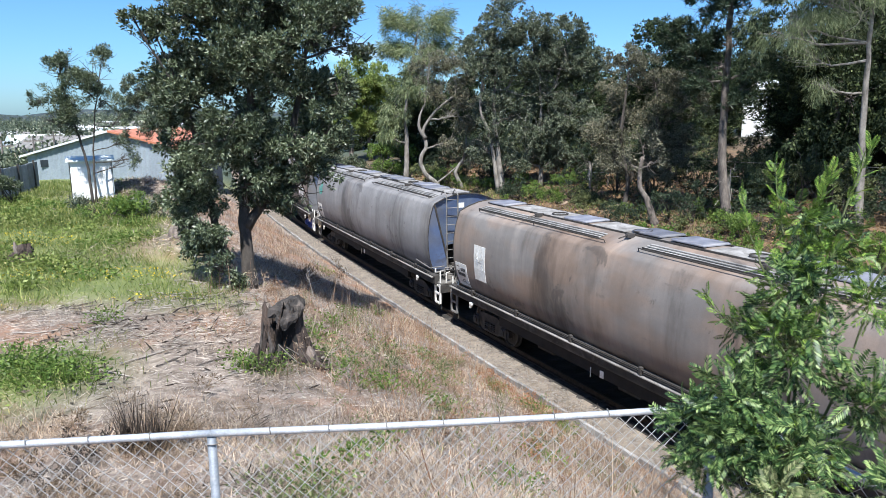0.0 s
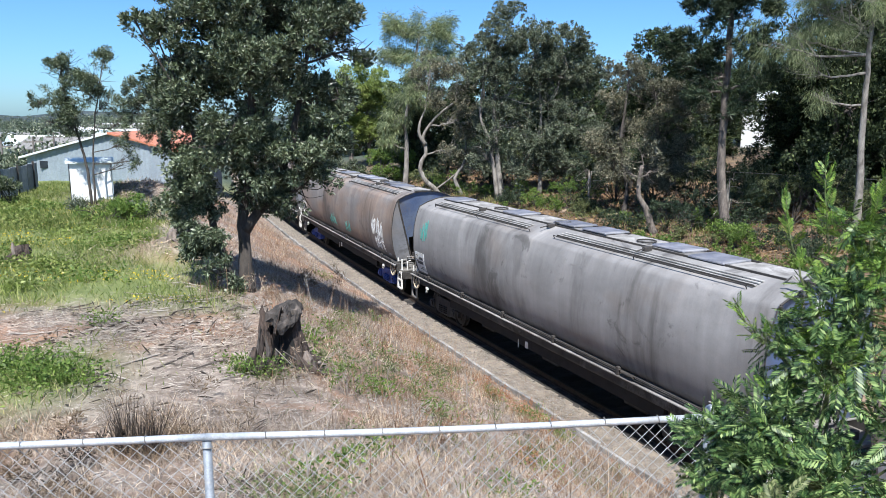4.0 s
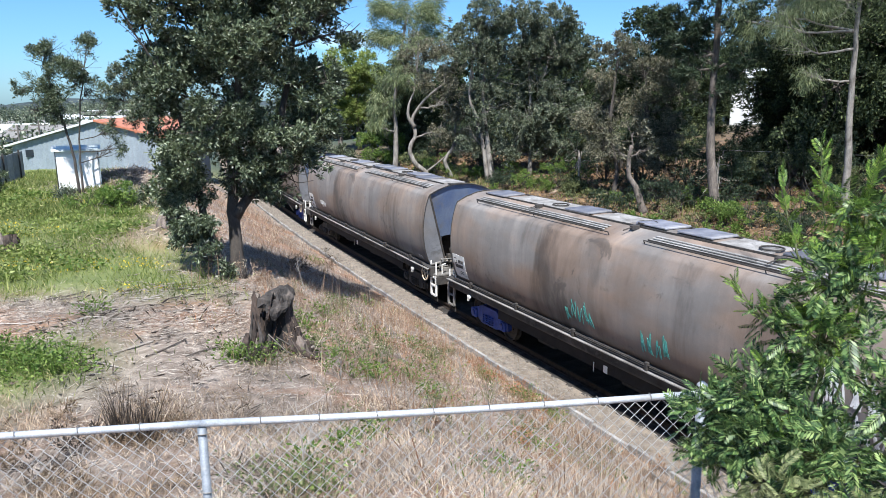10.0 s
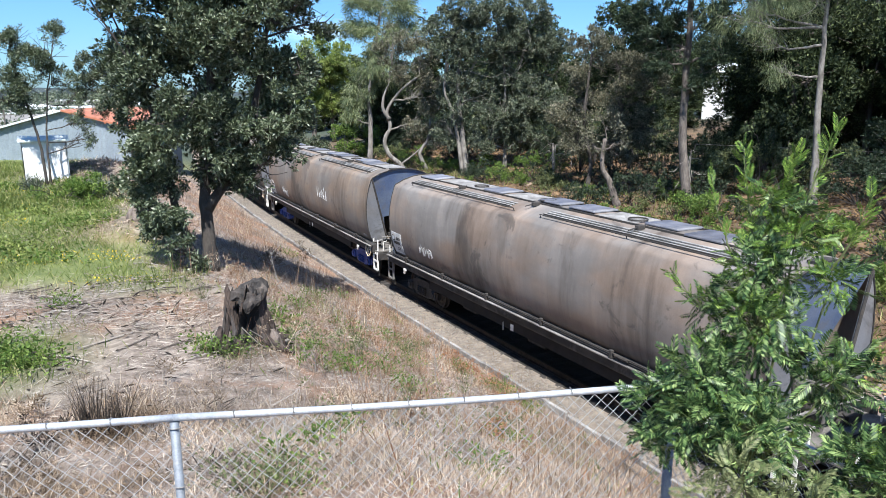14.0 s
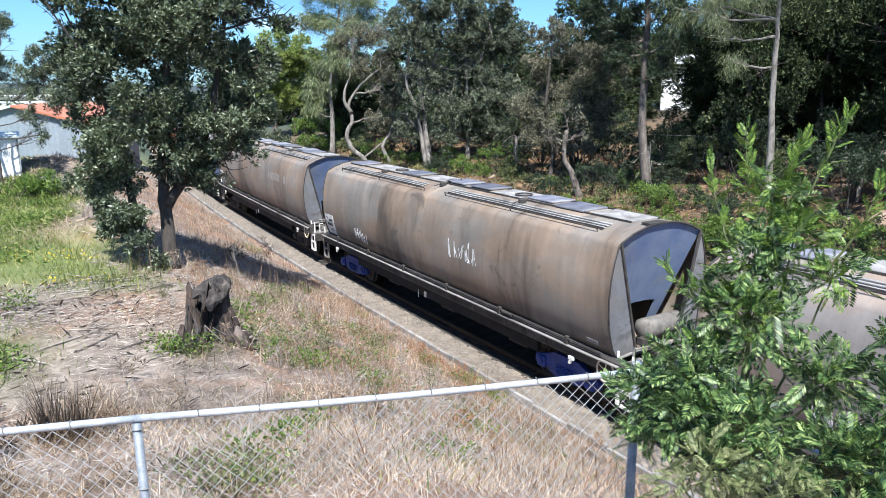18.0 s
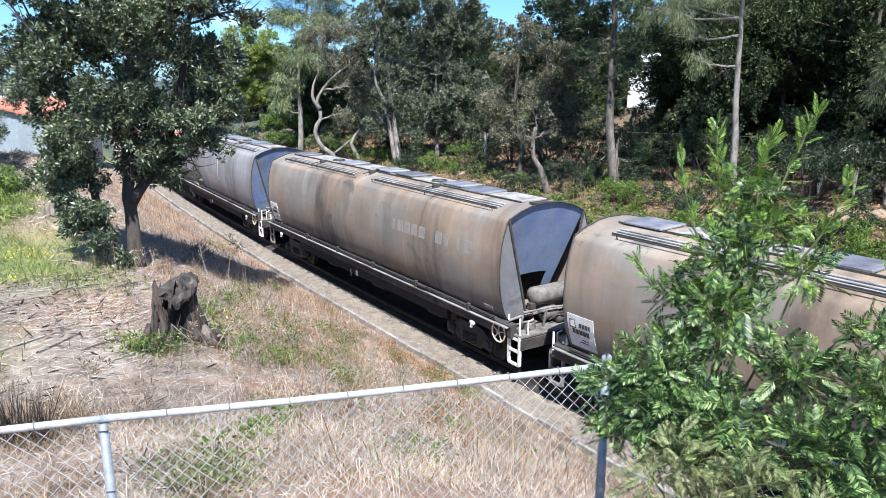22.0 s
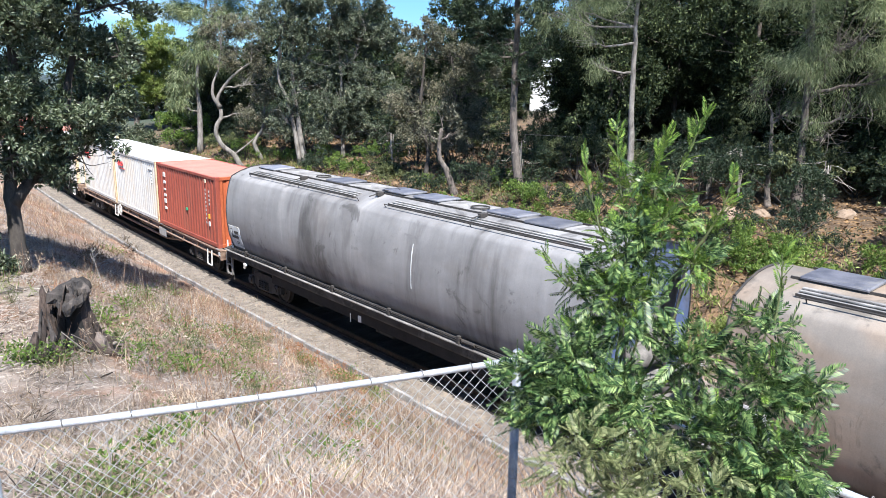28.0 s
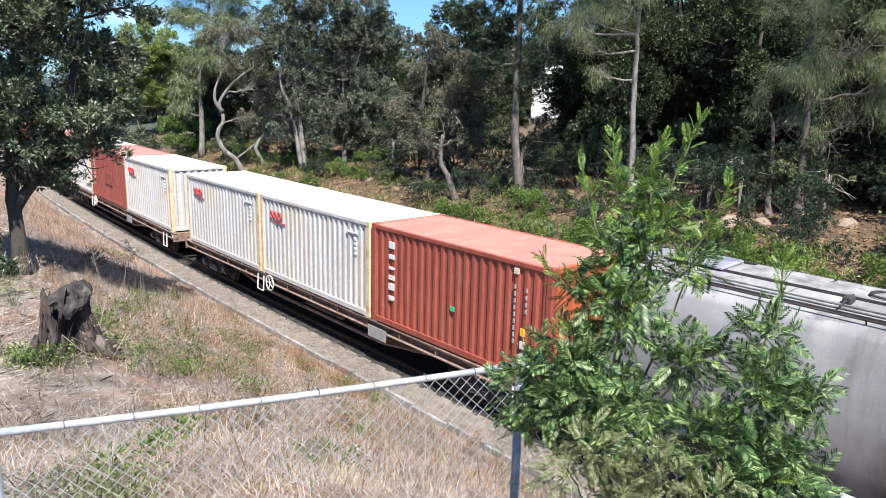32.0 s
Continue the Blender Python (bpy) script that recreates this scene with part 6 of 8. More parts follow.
def cover():
    near = lambda x, y: x - track_x(y)
    slope = lambda x, y: (near(x, y) < -2.25) * (1 - green_cover(x, y) * 0.95)
    dens = lambda x, y: np.clip(0.42 + 0.85 * wave(x, y, 0.8, 31) + 0.65 * wave(x, y, 2.4, 32), 0.04, 1)
    bare = lambda x, y: 1 - 0.85 * smooth(-7.4, -8.6, x) * smooth(-3.0, -0.5, y) * smooth(9, 6, y)
    blades(215000, -15, -1.9, -8.5, 12, lambda x, y: slope(x, y) * dens(x, y) ** 1.6 * bare(x, y), 0.23, 0.0068, 0.62, "grass_dry", "dry_grass", "short bleached dry grass over the bank", "grass")
    blades(26000, -12, -1.9, -8.5, 34, lambda x, y: slope(x, y) * dens(x, y) * smooth(-9.4, -6.5, x), 0.42, 0.0075, 0.42, "grass_russet", "russet_grass", "reddish dry weeds on the bank", "grass")
    blades(16000, -12, -1.9, 10, 36, lambda x, y: slope(x, y) * dens(x, y), 0.35, 0.016, 0.5, "grass_dry", "dry_grass", "bleached dry grass further along the bank", "grass")
    blades(135000, -15, -3.0, -8.0, 9, lambda x, y: slope(x, y) * np.clip(0.45 + 0.9 * wave(x, y, 1.3, 33), 0.06, 1), 0.17, 0.0062, 1.0, "straw_grey", "straw_litter", "fallen pale straw and thatch on the earth", "straw", lie=0.22)
    mat = lambda x, y: np.exp(-((x + 11.3) ** 2 / 4.2 + (y - 0.9) ** 2 / 5.5))
    blades(80000, -15, -8.6, -3, 5.5, lambda x, y: mat(x, y) * (1 - green_cover(x, y)) * np.clip(0.5 + wave(x, y, 1.1, 57), 0, 1), 0.24, 0.0060, 1.0, "straw_grey", "straw_litter", "grey mat of fallen palm-like leaf straw", "straw", lie=0.12, along=(1.0, 0.25))
    blades(7000, -14.5, -8.6, -3, 5.5, lambda x, y: mat(x, y) * np.clip(wave(x, y, 1.3, 58) + 0.2, 0, 1), 0.22, 0.03, 1.0, "burnt", "dark_litter", "dark rotting litter among the straw", "leaf litter", lie=0.35)
    blades(100000, -13, -3, -9, -3.2, lambda x, y: slope(x, y) * np.clip(0.45 + 0.9 * wave(x, y, 1.1, 59), 0.05, 1), 0.16, 0.0055, 0.9, "straw", "dry_grass", "thick pale bleached grass below the fence", "grass")
    blades(5200, -12, -2.6, -8.5, 8, lambda x, y: slope(x, y) * np.clip(0.1 + 1.3 * wave(x, y, 0.55, 51), 0.03, 1) * smooth(-10.5, -7.5, x), 0.85, 0.009, 0.22, "grass_russet", "tall_stalks", "tall thin dry weed stalks on the bank", "grass")
    blades(4200, -12, -2.6, -8.5, 8, lambda x, y: slope(x, y) * np.clip(0.1 + 1.3 * wave(x, y, 0.6, 52), 0.03, 1) * smooth(-10.5, -7.5, x), 0.75, 0.009, 0.3, "grass_dry", "tall_stalks", "tall thin bleached grass stalks on the bank", "grass")
    blades(13000, -10.5, -2.6, -8.5, 9, lambda x, y: slope(x, y) * np.clip(wave(x, y, 0.75, 53) * 1.6 - 0.15, 0, 1) * (1 - 0.8 * smooth(-5, -7, y)), 0.22, 0.014, 0.7, "grass_green", "green_grass", "sparse green grass among the dry bank", "grass")
    blades(12000, -14, -7.0, 9, 30, lambda x, y: slope(x, y), 0.4, 0.016, 1.0, "straw", "straw_litter", "fallen pale straw among the grass", "straw", lie=0.3)
    blades(7000, -12.5, -7.0, 23, 30, lambda x, y: np.exp(-((x + 9.4) ** 2 + (y - 26.6) ** 2) / 7), 0.42, 0.028, 1.0, "straw", "straw_litter", "heap of pale dry cuttings by a shed", "straw", lie=0.45)
    blades(9000, -2, 5, -9, 40, lambda x, y: (np.abs(near(x, y) + 1.32) < 0.2) * np.clip(0.4 + wave(x, y, 1.2, 61), 0.05, 1), 0.26, 0.010, 0.6, "dead_leaf", "track_weeds", "dead brown weeds along the sleeper ends", "grass")
    blades(7000, -3, 4, -9, 40, lambda x, y: (np.abs(near(x, y) + 2.15) < 0.2) * np.clip(0.2 + 1.2 * wave(x, y, 1.0, 62), 0.03, 1), 0.24, 0.010, 0.7, "grass_dry", "dry_grass", "dry grass overhanging the edging blocks", "grass")
    gz = lambda x, y: green_cover(x, y) * (near(x, y) < -3)
    blades(70000, -19, -7.5, -2.5, 20, lambda x, y: gz(x, y) * np.clip(0.5 + 0.6 * wave(x, y, 0.9, 35), 0.1, 1), 0.24, 0.014, 0.6, "grass_green", "green_grass", "lush green grass with yellow flowers", "grass")
    blades(16000, -19, -7.5, -2.5, 22, lambda x, y: gz(x, y) * smooth(0.05, 0.5, wave(x, y, 0.8, 71)), 0.5, 0.016, 0.45, "grass_green", "long_grass", "tufts of longer green grass", "grass")
    blades(36000, -24, -7.5, 16, 36, gz, 0.3, 0.028, 0.6, "grass_green", "green_grass", "green grass of the terrace by sheds", "grass")
    blades(11000, -18, -10, 3, 24, lambda x, y: gz(x, y) * (wave(x, y, 0.6, 37) > 0.1), 0.07, 0.045, 1.0, "flower", "yellow_flowers", "small yellow wildflowers in the grass", "flowers")
    blades(60000, 5, 22, -9, 46, lambda x, y: (near(x, y) > 5) * 1.0, 0.14, 0.06, 1.0, "ochre_leaf", "leaf_litter", "brown leaf litter on the far bank", "leaf litter", lie=0.4)
    blades(42000, 3, 13, -9, 46, lambda x, y: (near(x, y) > 3) * np.clip(wave(x, y, 0.7, 41) * 1.3 + 0.35, 0, 1), 0.38, 0.03, 0.6, "grass_green", "green_grass", "green weeds at the foot of the far bank", "grass")

    # dark blades: dead weeds, and the shaded gaps between tufts painted in
    dark = lambda x, y: smooth(-8.8, -11.2, x) * smooth(-2.2, -3.6, y)
    blades(30000, -13.6, -9.0, -7.5, -2.2, lambda x, y: dark(x, y) * np.clip(1.5 * wave(x, y, 1.2, 81) - 0.05, 0, 1), 0.20, 0.010, 0.8, "dead_leaf", "dead_grass", "dark dead weeds matted below the fence", "grass", lie=0.6)
    blades(9000, -13.6, -9.0, -7.5, -2.2, lambda x, y: dark(x, y) * np.clip(1.7 * wave(x, y, 1.5, 82) - 0.2, 0, 1), 0.24, 0.012, 0.7, "burnt", "dark_litter", "dark stalks standing for shaded gaps in dry grass", "leaf litter", lie=0.7)
    blades(16000, -10.5, -2.6, -7.8, 5, lambda x, y: slope(x, y) * np.clip(1.8 * wave(x, y, 1.4, 83) - 0.35, 0, 1), 0.20, 0.012, 0.8, "dead_leaf", "dead_grass", "dark dead weed patches on the bank", "grass", lie=0.6)
    blades(9000, -10.5, -2.5, -7.8, 6, lambda x, y: slope(x, y) * np.clip(1.8 * wave(x, y, 0.9, 84) - 0.45, 0, 1), 0.26, 0.009, 0.5, "grass_rust", "russet_grass", "rust-coloured dry weed patches on the bank", "grass")

    # two scorched tussocks, dark upright stalks
    for x0, y0 in ((-11.77, -3.72), (-11.49, -3.98)):
        blades(1900, x0 - 0.4, x0 + 0.4, y0 - 0.4, y0 + 0.4, lambda x, y: np.exp(-((x - x0) ** 2 + (y - y0) ** 2) / 0.012), 0.68, 0.010, 0.20, "burnt", "burnt_tussock", "scorched dark brown tussock among straw", "grass")
        blades(1300, x0 - 0.6, x0 + 0.6, y0 - 0.5, y0 + 0.5, lambda x, y: np.exp(-((x - x0) ** 2 + (y - y0) ** 2) / 0.06), 0.36, 0.010, 0.6, "dead_leaf", "dead_grass", "dead brown grass round a scorched tussock", "grass")


cover()


def weed_clump(x, y, r, n, leaf="leaf_weed", hgt=0.3, size=0.06):
    """A low broad-leaved weed."""
    z = h1(x, y)
    t = thing("weed", "low bright green leafy weed in dry grass", "weed", (x, y, z - 0.02), "weeds on the bank")
    d = RNG.normal(size=(n, 2)) * r * 0.5
    p = np.stack([d[:, 0], d[:, 1], height(x + d[:, 0], y + d[:, 1]) - z + 0.02 + hgt * RNG.random(n)], -1)
    way = np.stack([d[:, 0], d[:, 1], np.full(n, 0.12)], -1) / r + RNG.normal(size=(n, 3)) * 0.6
    part("leafage", np_mesh("leafage", leaves(p, way, size * RNG.uniform(0.7, 1.6, n), size * 0.55 * RNG.uniform(0.7, 1.3, n)), 4, leaf), leaf, t)
    g = Geo()
    for i in range(0, n, 12):
        g.rod((0, 0, 0), p[i] * 0.95, 0.004, 4)
    part("leaf_stalk", g, leaf, t)


WEED_SPOTS = ((-10.5, -6.6, 0.42, 420), (-10.5, -7.1, 0.35, 300), (-10.15, -6.8, 0.3, 260), (-8.2, -7.0, 0.3, 200), (-6.2, -4.7, 0.3, 240), (-7.4, -0.6, 0.4, 300), (-8.1, -2.0, 0.35, 260), (-6.8, -1.5, 0.3, 220), (-5.5, 0.1, 0.3, 200), (-6.3, 1.4, 0.3, 200), (-9.5, -1.6, 0.35, 300))


def weeds():
    for x, y, r, n in ((-12.9, -0.9, 0.7, 900), (-13.3, -0.2, 0.7, 800), (-12.4, -1.2, 0.45, 450), (-9.9, -1.25, 0.35, 320), (-9.55, -1.35, 0.28, 240), (-8.55, -0.6, 0.4, 260), (-8.1, 0.8, 0.5, 320), (-7.2, 2.4, 0.4, 220), (-6.6, 1.2, 0.35, 200),
                       (-9.45, -5.5, 0.22, 120), (-10.05, -5.9, 0.2, 100), (-8.9, -5.0, 0.2, 90), (-3.1, 0.3, 0.4, 260), (-3.6, 1.4, 0.4, 200), (-2.9, -0.6, 0.3, 160), (-11.9, 1.6, 0.3, 160), (-7.6, -1.8, 0.35, 200), (-6.9, -2.6, 0.3, 160), (-5.0, 2.2, 0.35, 180), (-5.9, 5.0, 0.4, 200), (-4.3, 7.6, 0.35, 180), (-3.4, 16.0, 0.4, 160)):
        weed_clump(x, y, r, n)
    for x, y, r, n in WEED_SPOTS:
        weed_clump(x, y, r * 1.3, n * 2 // 3, "leaf_weed" if n < 290 else "leaf_olive", 0.36, 0.045)
    r = random.Random(8)
    for i in range(34):
        x, y = r.uniform(-16, -10.2), r.uniform(4.5, 26)
        weed_clump(x, y, r.uniform(0.5, 1.0), 260, r.choice(("leaf_weed", "grass_green", "leaf_bright")), 0.3, 0.10)
    bush("shrub", "leafy green shrub growing at the foot of a tree", -9.5, 5.3, 0.5, 0.7, "leaf_weed", 240, 12, 0.09, 0.025)
    bush("shrub", "strappy dark green bush by a white shed", -12.4, 21.8, 0.6, 0.45, "leaf_dark", 160, 14, 0.22, 0.04)
    bush("shrub", "rough green shrub in long grass", -10.6, 18.0, 0.9, 0.7, "leaf_weed", 140, 12, 0.14, 0.05)
    bush("shrub", "rough green shrub in long grass", -11.8, 19.5, 0.8, 0.6, "leaf_weed", 140, 12, 0.14, 0.05)
    for x, y, q, leaf in ((-10.0, 20.0, 0.8, "leaf_weed"), (-9.3, 18.8, 0.8, "leaf_main"), (-11.2, 20.8, 0.7, "leaf_weed"), (-10.5, 19.2, 0.6, "leaf_main"), (-11.5, 18.4, 0.6, "leaf_weed")):
        bush("shrub", "spreading green shrub among long grass", x, y, q, 0.6, leaf, 150, 12, 0.12, 0.045, scatter=1.4)
    bush("shrub", "scraggy dry brown shrub beside a stump", -8.75, -1.0, 0.5, 0.75, "grass_dry", 120, 8, 0.10, 0.012, "twig_grey")
    for x, y, q, hh, leaf in ((-8.2, -1.6, 0.4, 0.8, "leaf_olive"), (-7.9, -0.6, 0.35, 0.9, "grass_dry"), (-8.4, -2.2, 0.3, 0.6, "leaf_weed"), (-7.3, -1.2, 0.35, 0.7, "leaf_olive"), (-6.4, -0.2, 0.35, 0.7, "grass_russet"), (-6.8, 1.2, 0.4, 0.8, "grass_russet"), (-5.6, 0.4, 0.35, 0.6, "leaf_olive"), (-9.6, -4.6, 0.3, 0.5, "grass_dry"), (-4.6, 1.8, 0.35, 0.6, "grass_russet"), (-7.6, -4.2, 0.3, 0.6, "grass_russet")):
        bush("scrub", "scraggy twiggy weed standing in dry grass", x, y, q, hh, leaf, 210, 8, 0.07, 0.018, "twig_grey", scatter=1.2)
    # dark scrubs stand for dead weeds and for the shadows among them
    for x, y, q, hh, leaf in ((-12.25, -4.08, 0.22, 0.4, "burnt"), (-12.58, -4.71, 0.26, 0.4, "burnt"), (-12.0, -3.7, 0.2, 0.35, "burnt"), (-11.15, -4.14, 0.2, 0.3, "dead_leaf"), (-12.9, -4.3, 0.22, 0.4, "dead_leaf"), (-12.2, -5.1, 0.2, 0.3, "dead_leaf"), (-10.75, -2.5, 0.3, 0.35, "dead_leaf"), (-12.3, -2.9, 0.22, 0.4, "dead_leaf")):
        bush("scrub", "dark dead twiggy weed in dry grass", x, y, q, hh, leaf, 320, 8, 0.07, 0.014, "twig_grey", scatter=1.2)
    for x, y, q in ((-3.6, 1.3, 0.35), (-3.0, 0.9, 0.3), (-3.8, -1.1, 0.3), (-3.9, 0.2, 0.35), (-3.2, 2.3, 0.3), (-6.3, -4.3, 0.25), (-9.6, -4.9, 0.2)):
        bush("scrub", "rusty orange-brown weed standing in dry grass", x, y, q, 0.5, "grass_rust", 260, 8, 0.06, 0.014, "twig_grey", scatter=1.2)
    r = random.Random(19)
    for i in range(46):
        y = r.uniform(-7.6, 6.5)
        x = r.uniform(-10.2 + 0.12 * max(y, 0), -2.7)
        if (x + 9.2) ** 2 + (y + 1.0) ** 2 < 1.2:
            continue
        if i % 2:
            weed_clump(x, y, r.uniform(0.18, 0.36), 110, r.choice(("leaf_weed", "leaf_olive", "leaf_olive")), r.uniform(0.25, 0.5), 0.036)
        else:
            bush("scrub", "scraggy russet weed standing in dry grass", x, y, r.uniform(0.18, 0.34), r.uniform(0.35, 0.75), r.choice(("grass_russet", "grass_russet", "grass_dry", "leaf_olive")), 240, 8, 0.06, 0.014, "twig_grey", scatter=1.2)
    bush("shrub", "dry brown shrub in the shade of a tree", -6.3, 8.6, 0.8, 0.5, "dead_leaf", 100, 9, 0.13, 0.02, "twig_grey")


weeds()


def dead_twigs():
    r = random.Random(3)
    for x, y, hgt, label in ((-6.9, 4.9, 1.15, "bare whitish dead sapling in tree shade"), (-10.2, -6.4, 1.0, "bare dead stalk leaning over dry grass"), (-8.3, -5.0, 0.9, "bare dead stalk leaning over dry grass"), (-3.0, 3.5, 0.7, "dry brown weed stalk by the track edging"), (-3.2, 8.0, 0.8, "dry brown weed stalk by the track edging"), (-2.7, -2.0, 0.7, "dry brown weed stalk by the track edging"), (-4.6, 0.6, 0.8, "dry brown weed stalk on the bank"), (-5.6, -1.2, 0.9, "dry brown weed stalk on the bank")):
        t = thing("dead_stalk", label, "dead plant", (x, y, h1(x, y) - 0.03))
        top = np.array([r.uniform(-0.3, 0.1) * hgt, r.uniform(-0.2, 0.2) * hgt, hgt])
        line, rr = limb([np.zeros(3), top * 0.5 + RNG.normal(size=3) * 0.04, top], 0.012, 0.004, 5)
        part("stem", Geo().tube(line, rr, 5), "twig_grey", t)
        for k in range(7):
            a = line[2 + k % (len(line) - 3)]
            e = a + np.array([r.uniform(-0.4, 0.4), r.uniform(-0.3, 0.3), r.uniform(0.05, 0.3)]) * hgt
            part("twig", Geo().tube([a, (a + e) / 2 + RNG.normal(size=3) * 0.02, e], [0.006, 0.005, 0.003], 4), "twig_grey", t)


dead_twigs()


def stump():
    """A broad charred stump: splintered shell, deep black hollow towards the fence, a burnt slab leaning over it."""
    x, y = -9.2, -1.0
    z = h1(x, y) - 0.08
    t = thing("tree_stump", "charred hollow brown tree stump on straw", "stump", (x, y, z))
    g = Geo()
    n = 90
    rings = []
    levels = (0.0, 0.07, 0.15, 0.24, 0.34, 0.45, 0.56, 0.66, 0.76, 0.85, 0.93, 1.0)
    tops = [1.0 + 0.10 * math.sin(3 * k * 0.0698 + 0.2) + 0.07 * math.sin(11 * k * 0.0698) + RNG.normal() * 0.04 for k in range(n)]
    for zz in levels:
        ring = []
        for i in range(n):
            a = 2 * math.pi * i / n
            r = 0.45 - 0.17 * min(zz, 0.8) + (0.20 * math.exp(-zz * 6)) * (1 + math.sin(4 * a + 0.5))
            r *= 1 + 0.07 * math.sin(7 * a + 2 * zz) + 0.06 * math.sin(16 * a + 1 + 1.5 * zz) + 0.05 * math.sin(31 * a + 4 * zz) + RNG.normal() * 0.025
            hollow = float(smooth(0.60, 0.82, math.cos(a + 1.45)) * smooth(0.93, 0.74, zz + 0.08 * math.sin(9 * a)))
            r *= 1 - 0.80 * hollow
            low = 1 - 0.5 * float(smooth(0.55, 0.9, math.cos(a - 3.5)))
            ring.append((r * math.cos(a), r * 0.9 * math.sin(a), zz * tops[i] * low))
        rings.append(ring)
    for zz in (0.8, 0.4, 0.15):
        rings.append([(0.5 * px, 0.5 * py, min(zz, pz * 0.9)) for px, py, pz in rings[6]])
    g.loft(rings)
    shell = part("shell", g, "stump_wood", t)
    shell.data.materials.append(M["black_shade_char"])
    for p in shell.data.polygons:
        if math.hypot(p.center.x, p.center.y / 0.9) < 0.62 * (0.45 - 0.17 * min(p.center.z, 0.8)) and p.center.y < -0.02:
            p.material_index = 1
    for k, (cx, cy, cz, rr, th) in enumerate(((0.12, -0.02, 0.98, 0.27, 0.17), (0.06, -0.18, 0.86, 0.20, 0.15))):
        slab = Geo()
        edge = [(rr * (1 + 0.16 * math.sin(3 * b * 0.45 + k) + 0.12 * math.sin(7 * b * 0.45) + RNG.normal() * 0.14), b * 2 * math.pi / 22) for b in range(22)]
        slab.loft([[(cx + e * f * math.cos(b), cy + e * 0.85 * f * math.sin(b), cz + th * (zz + 0.35 * math.cos(b - 0.6)) + RNG.normal() * 0.03) for e, b in edge] for zz, f in ((-0.5, 0.75), (0.0, 1.0), (0.5, 0.95), (0.8, 0.6), (0.72, 0.3))])
        part("burnt_slab", slab, "char", t)
    part("charred_heart", Geo().tube([(0.02, 0.04, 0.0), (0.03, 0.04, 0.4), (0.03, 0.04, 0.8)], [0.13, 0.12, 0.10], 11, 0.1), "black_shade_char", t)
    for k, (a, ln) in enumerate(((2.6, 0.5), (3.4, 0.42), (4.1, 0.30), (5.6, 0.45))):
        part("root", Geo().tube([(0.3 * math.cos(a), 0.3 * math.sin(a), 0.2), (0.5 * math.cos(a), 0.5 * math.sin(a), 0.06), ((0.42 + ln) * math.cos(a), (0.42 + ln) * math.sin(a), -0.03)], [0.10, 0.08, 0.03], 7, 0.16), "stump_wood", t)
    r = random.Random(5)
    for i in range(26):
        a = 1.6 + i * 0.24 + r.uniform(-0.08, 0.08)
        if abs(a - 4.83) < 0.5:
            continue
        hi, out = r.uniform(0.25, 0.85), r.uniform(0.36, 0.46)
        part("bark_splinter", Geo().tube([(out * math.cos(a), out * 0.9 * math.sin(a), r.uniform(0.0, 0.2)), ((out - 0.03) * math.cos(a + 0.1), (out - 0.03) * 0.9 * math.sin(a + 0.1), hi * 0.6), ((out - 0.07) * math.cos(a + r.uniform(-0.15, 0.15)), (out - 0.07) * 0.9 * math.sin(a), hi)], [r.uniform(0.03, 0.07), r.uniform(0.03, 0.05), 0.008], 6, 0.45), r.choice(("stump_wood", "stump_wood", "char", "stump_pale")), t)
    # a low broken outer wall beside the hollow trunk
    for k, (px, py, hh, rr) in enumerate(((-0.52, -0.20, 0.52, 0.09), (-0.56, -0.05, 0.40, 0.08), (-0.46, -0.32, 0.30, 0.10), (0.44, -0.26, 0.34, 0.09), (0.50, -0.10, 0.26, 0.10))):
        part("bark_slab", Geo().tube([(px, py, -0.05), (px * 0.97, py, hh * 0.6), (px * 0.9, py, hh)], [rr * 1.3, rr, rr * 0.3], 8, 0.35), "stump_pale" if k % 2 else "stump_wood", t)
    x, y = -13.9, 10.4
    t2 = thing("tree_stump", "small weathered stump among green grass", "stump", (x, y, h1(x, y) - 0.05))
    part("shell", Geo().tube([(0, 0, 0), (0.0, 0, 0.12), (0.02, 0, 0.25), (0.04, 0, 0.38), (0.05, 0.02, 0.5), (0.03, 0.02, 0.46)], [0.40, 0.31, 0.26, 0.24, 0.17, 0.08], 16, 0.30), "stump_wood", t2)
    part("broken_rim", Geo().tube([(-0.12, -0.12, 0.2), (-0.15, -0.13, 0.45), (-0.17, -0.12, 0.62)], [0.08, 0.06, 0.02], 7, 0.35), "stump_pale", t2)
    part("broken_rim", Geo().tube([(0.12, -0.14, 0.1), (0.16, -0.15, 0.34), (0.14, -0.12, 0.5)], [0.09, 0.06, 0.02], 7, 0.35), "stump_wood", t2)
    part("root", Geo().tube([(-0.1, 0, 0.25), (-0.4, -0.1, 0.12), (-0.8, -0.2, 0.0)], [0.12, 0.08, 0.04], 7, 0.1), "stump_wood", t2)
    x, y = -9.8, 10.2
    t3 = thing("tree_stump", "low grey stump on a straw mound", "stump", (x, y, h1(x, y) - 0.05))
    part("shell", Geo().tube([(0, 0, 0), (0.0, 0.02, 0.2), (0.1, 0.0, 0.38)], [0.24, 0.17, 0.09], 10, 0.25), "stump_pale", t3)
    part("charred_heart", Geo().tube([(0.12, -0.16, 0.02), (0.16, -0.16, 0.24)], [0.09, 0.05], 7, 0.1), "char", t3)


stump()


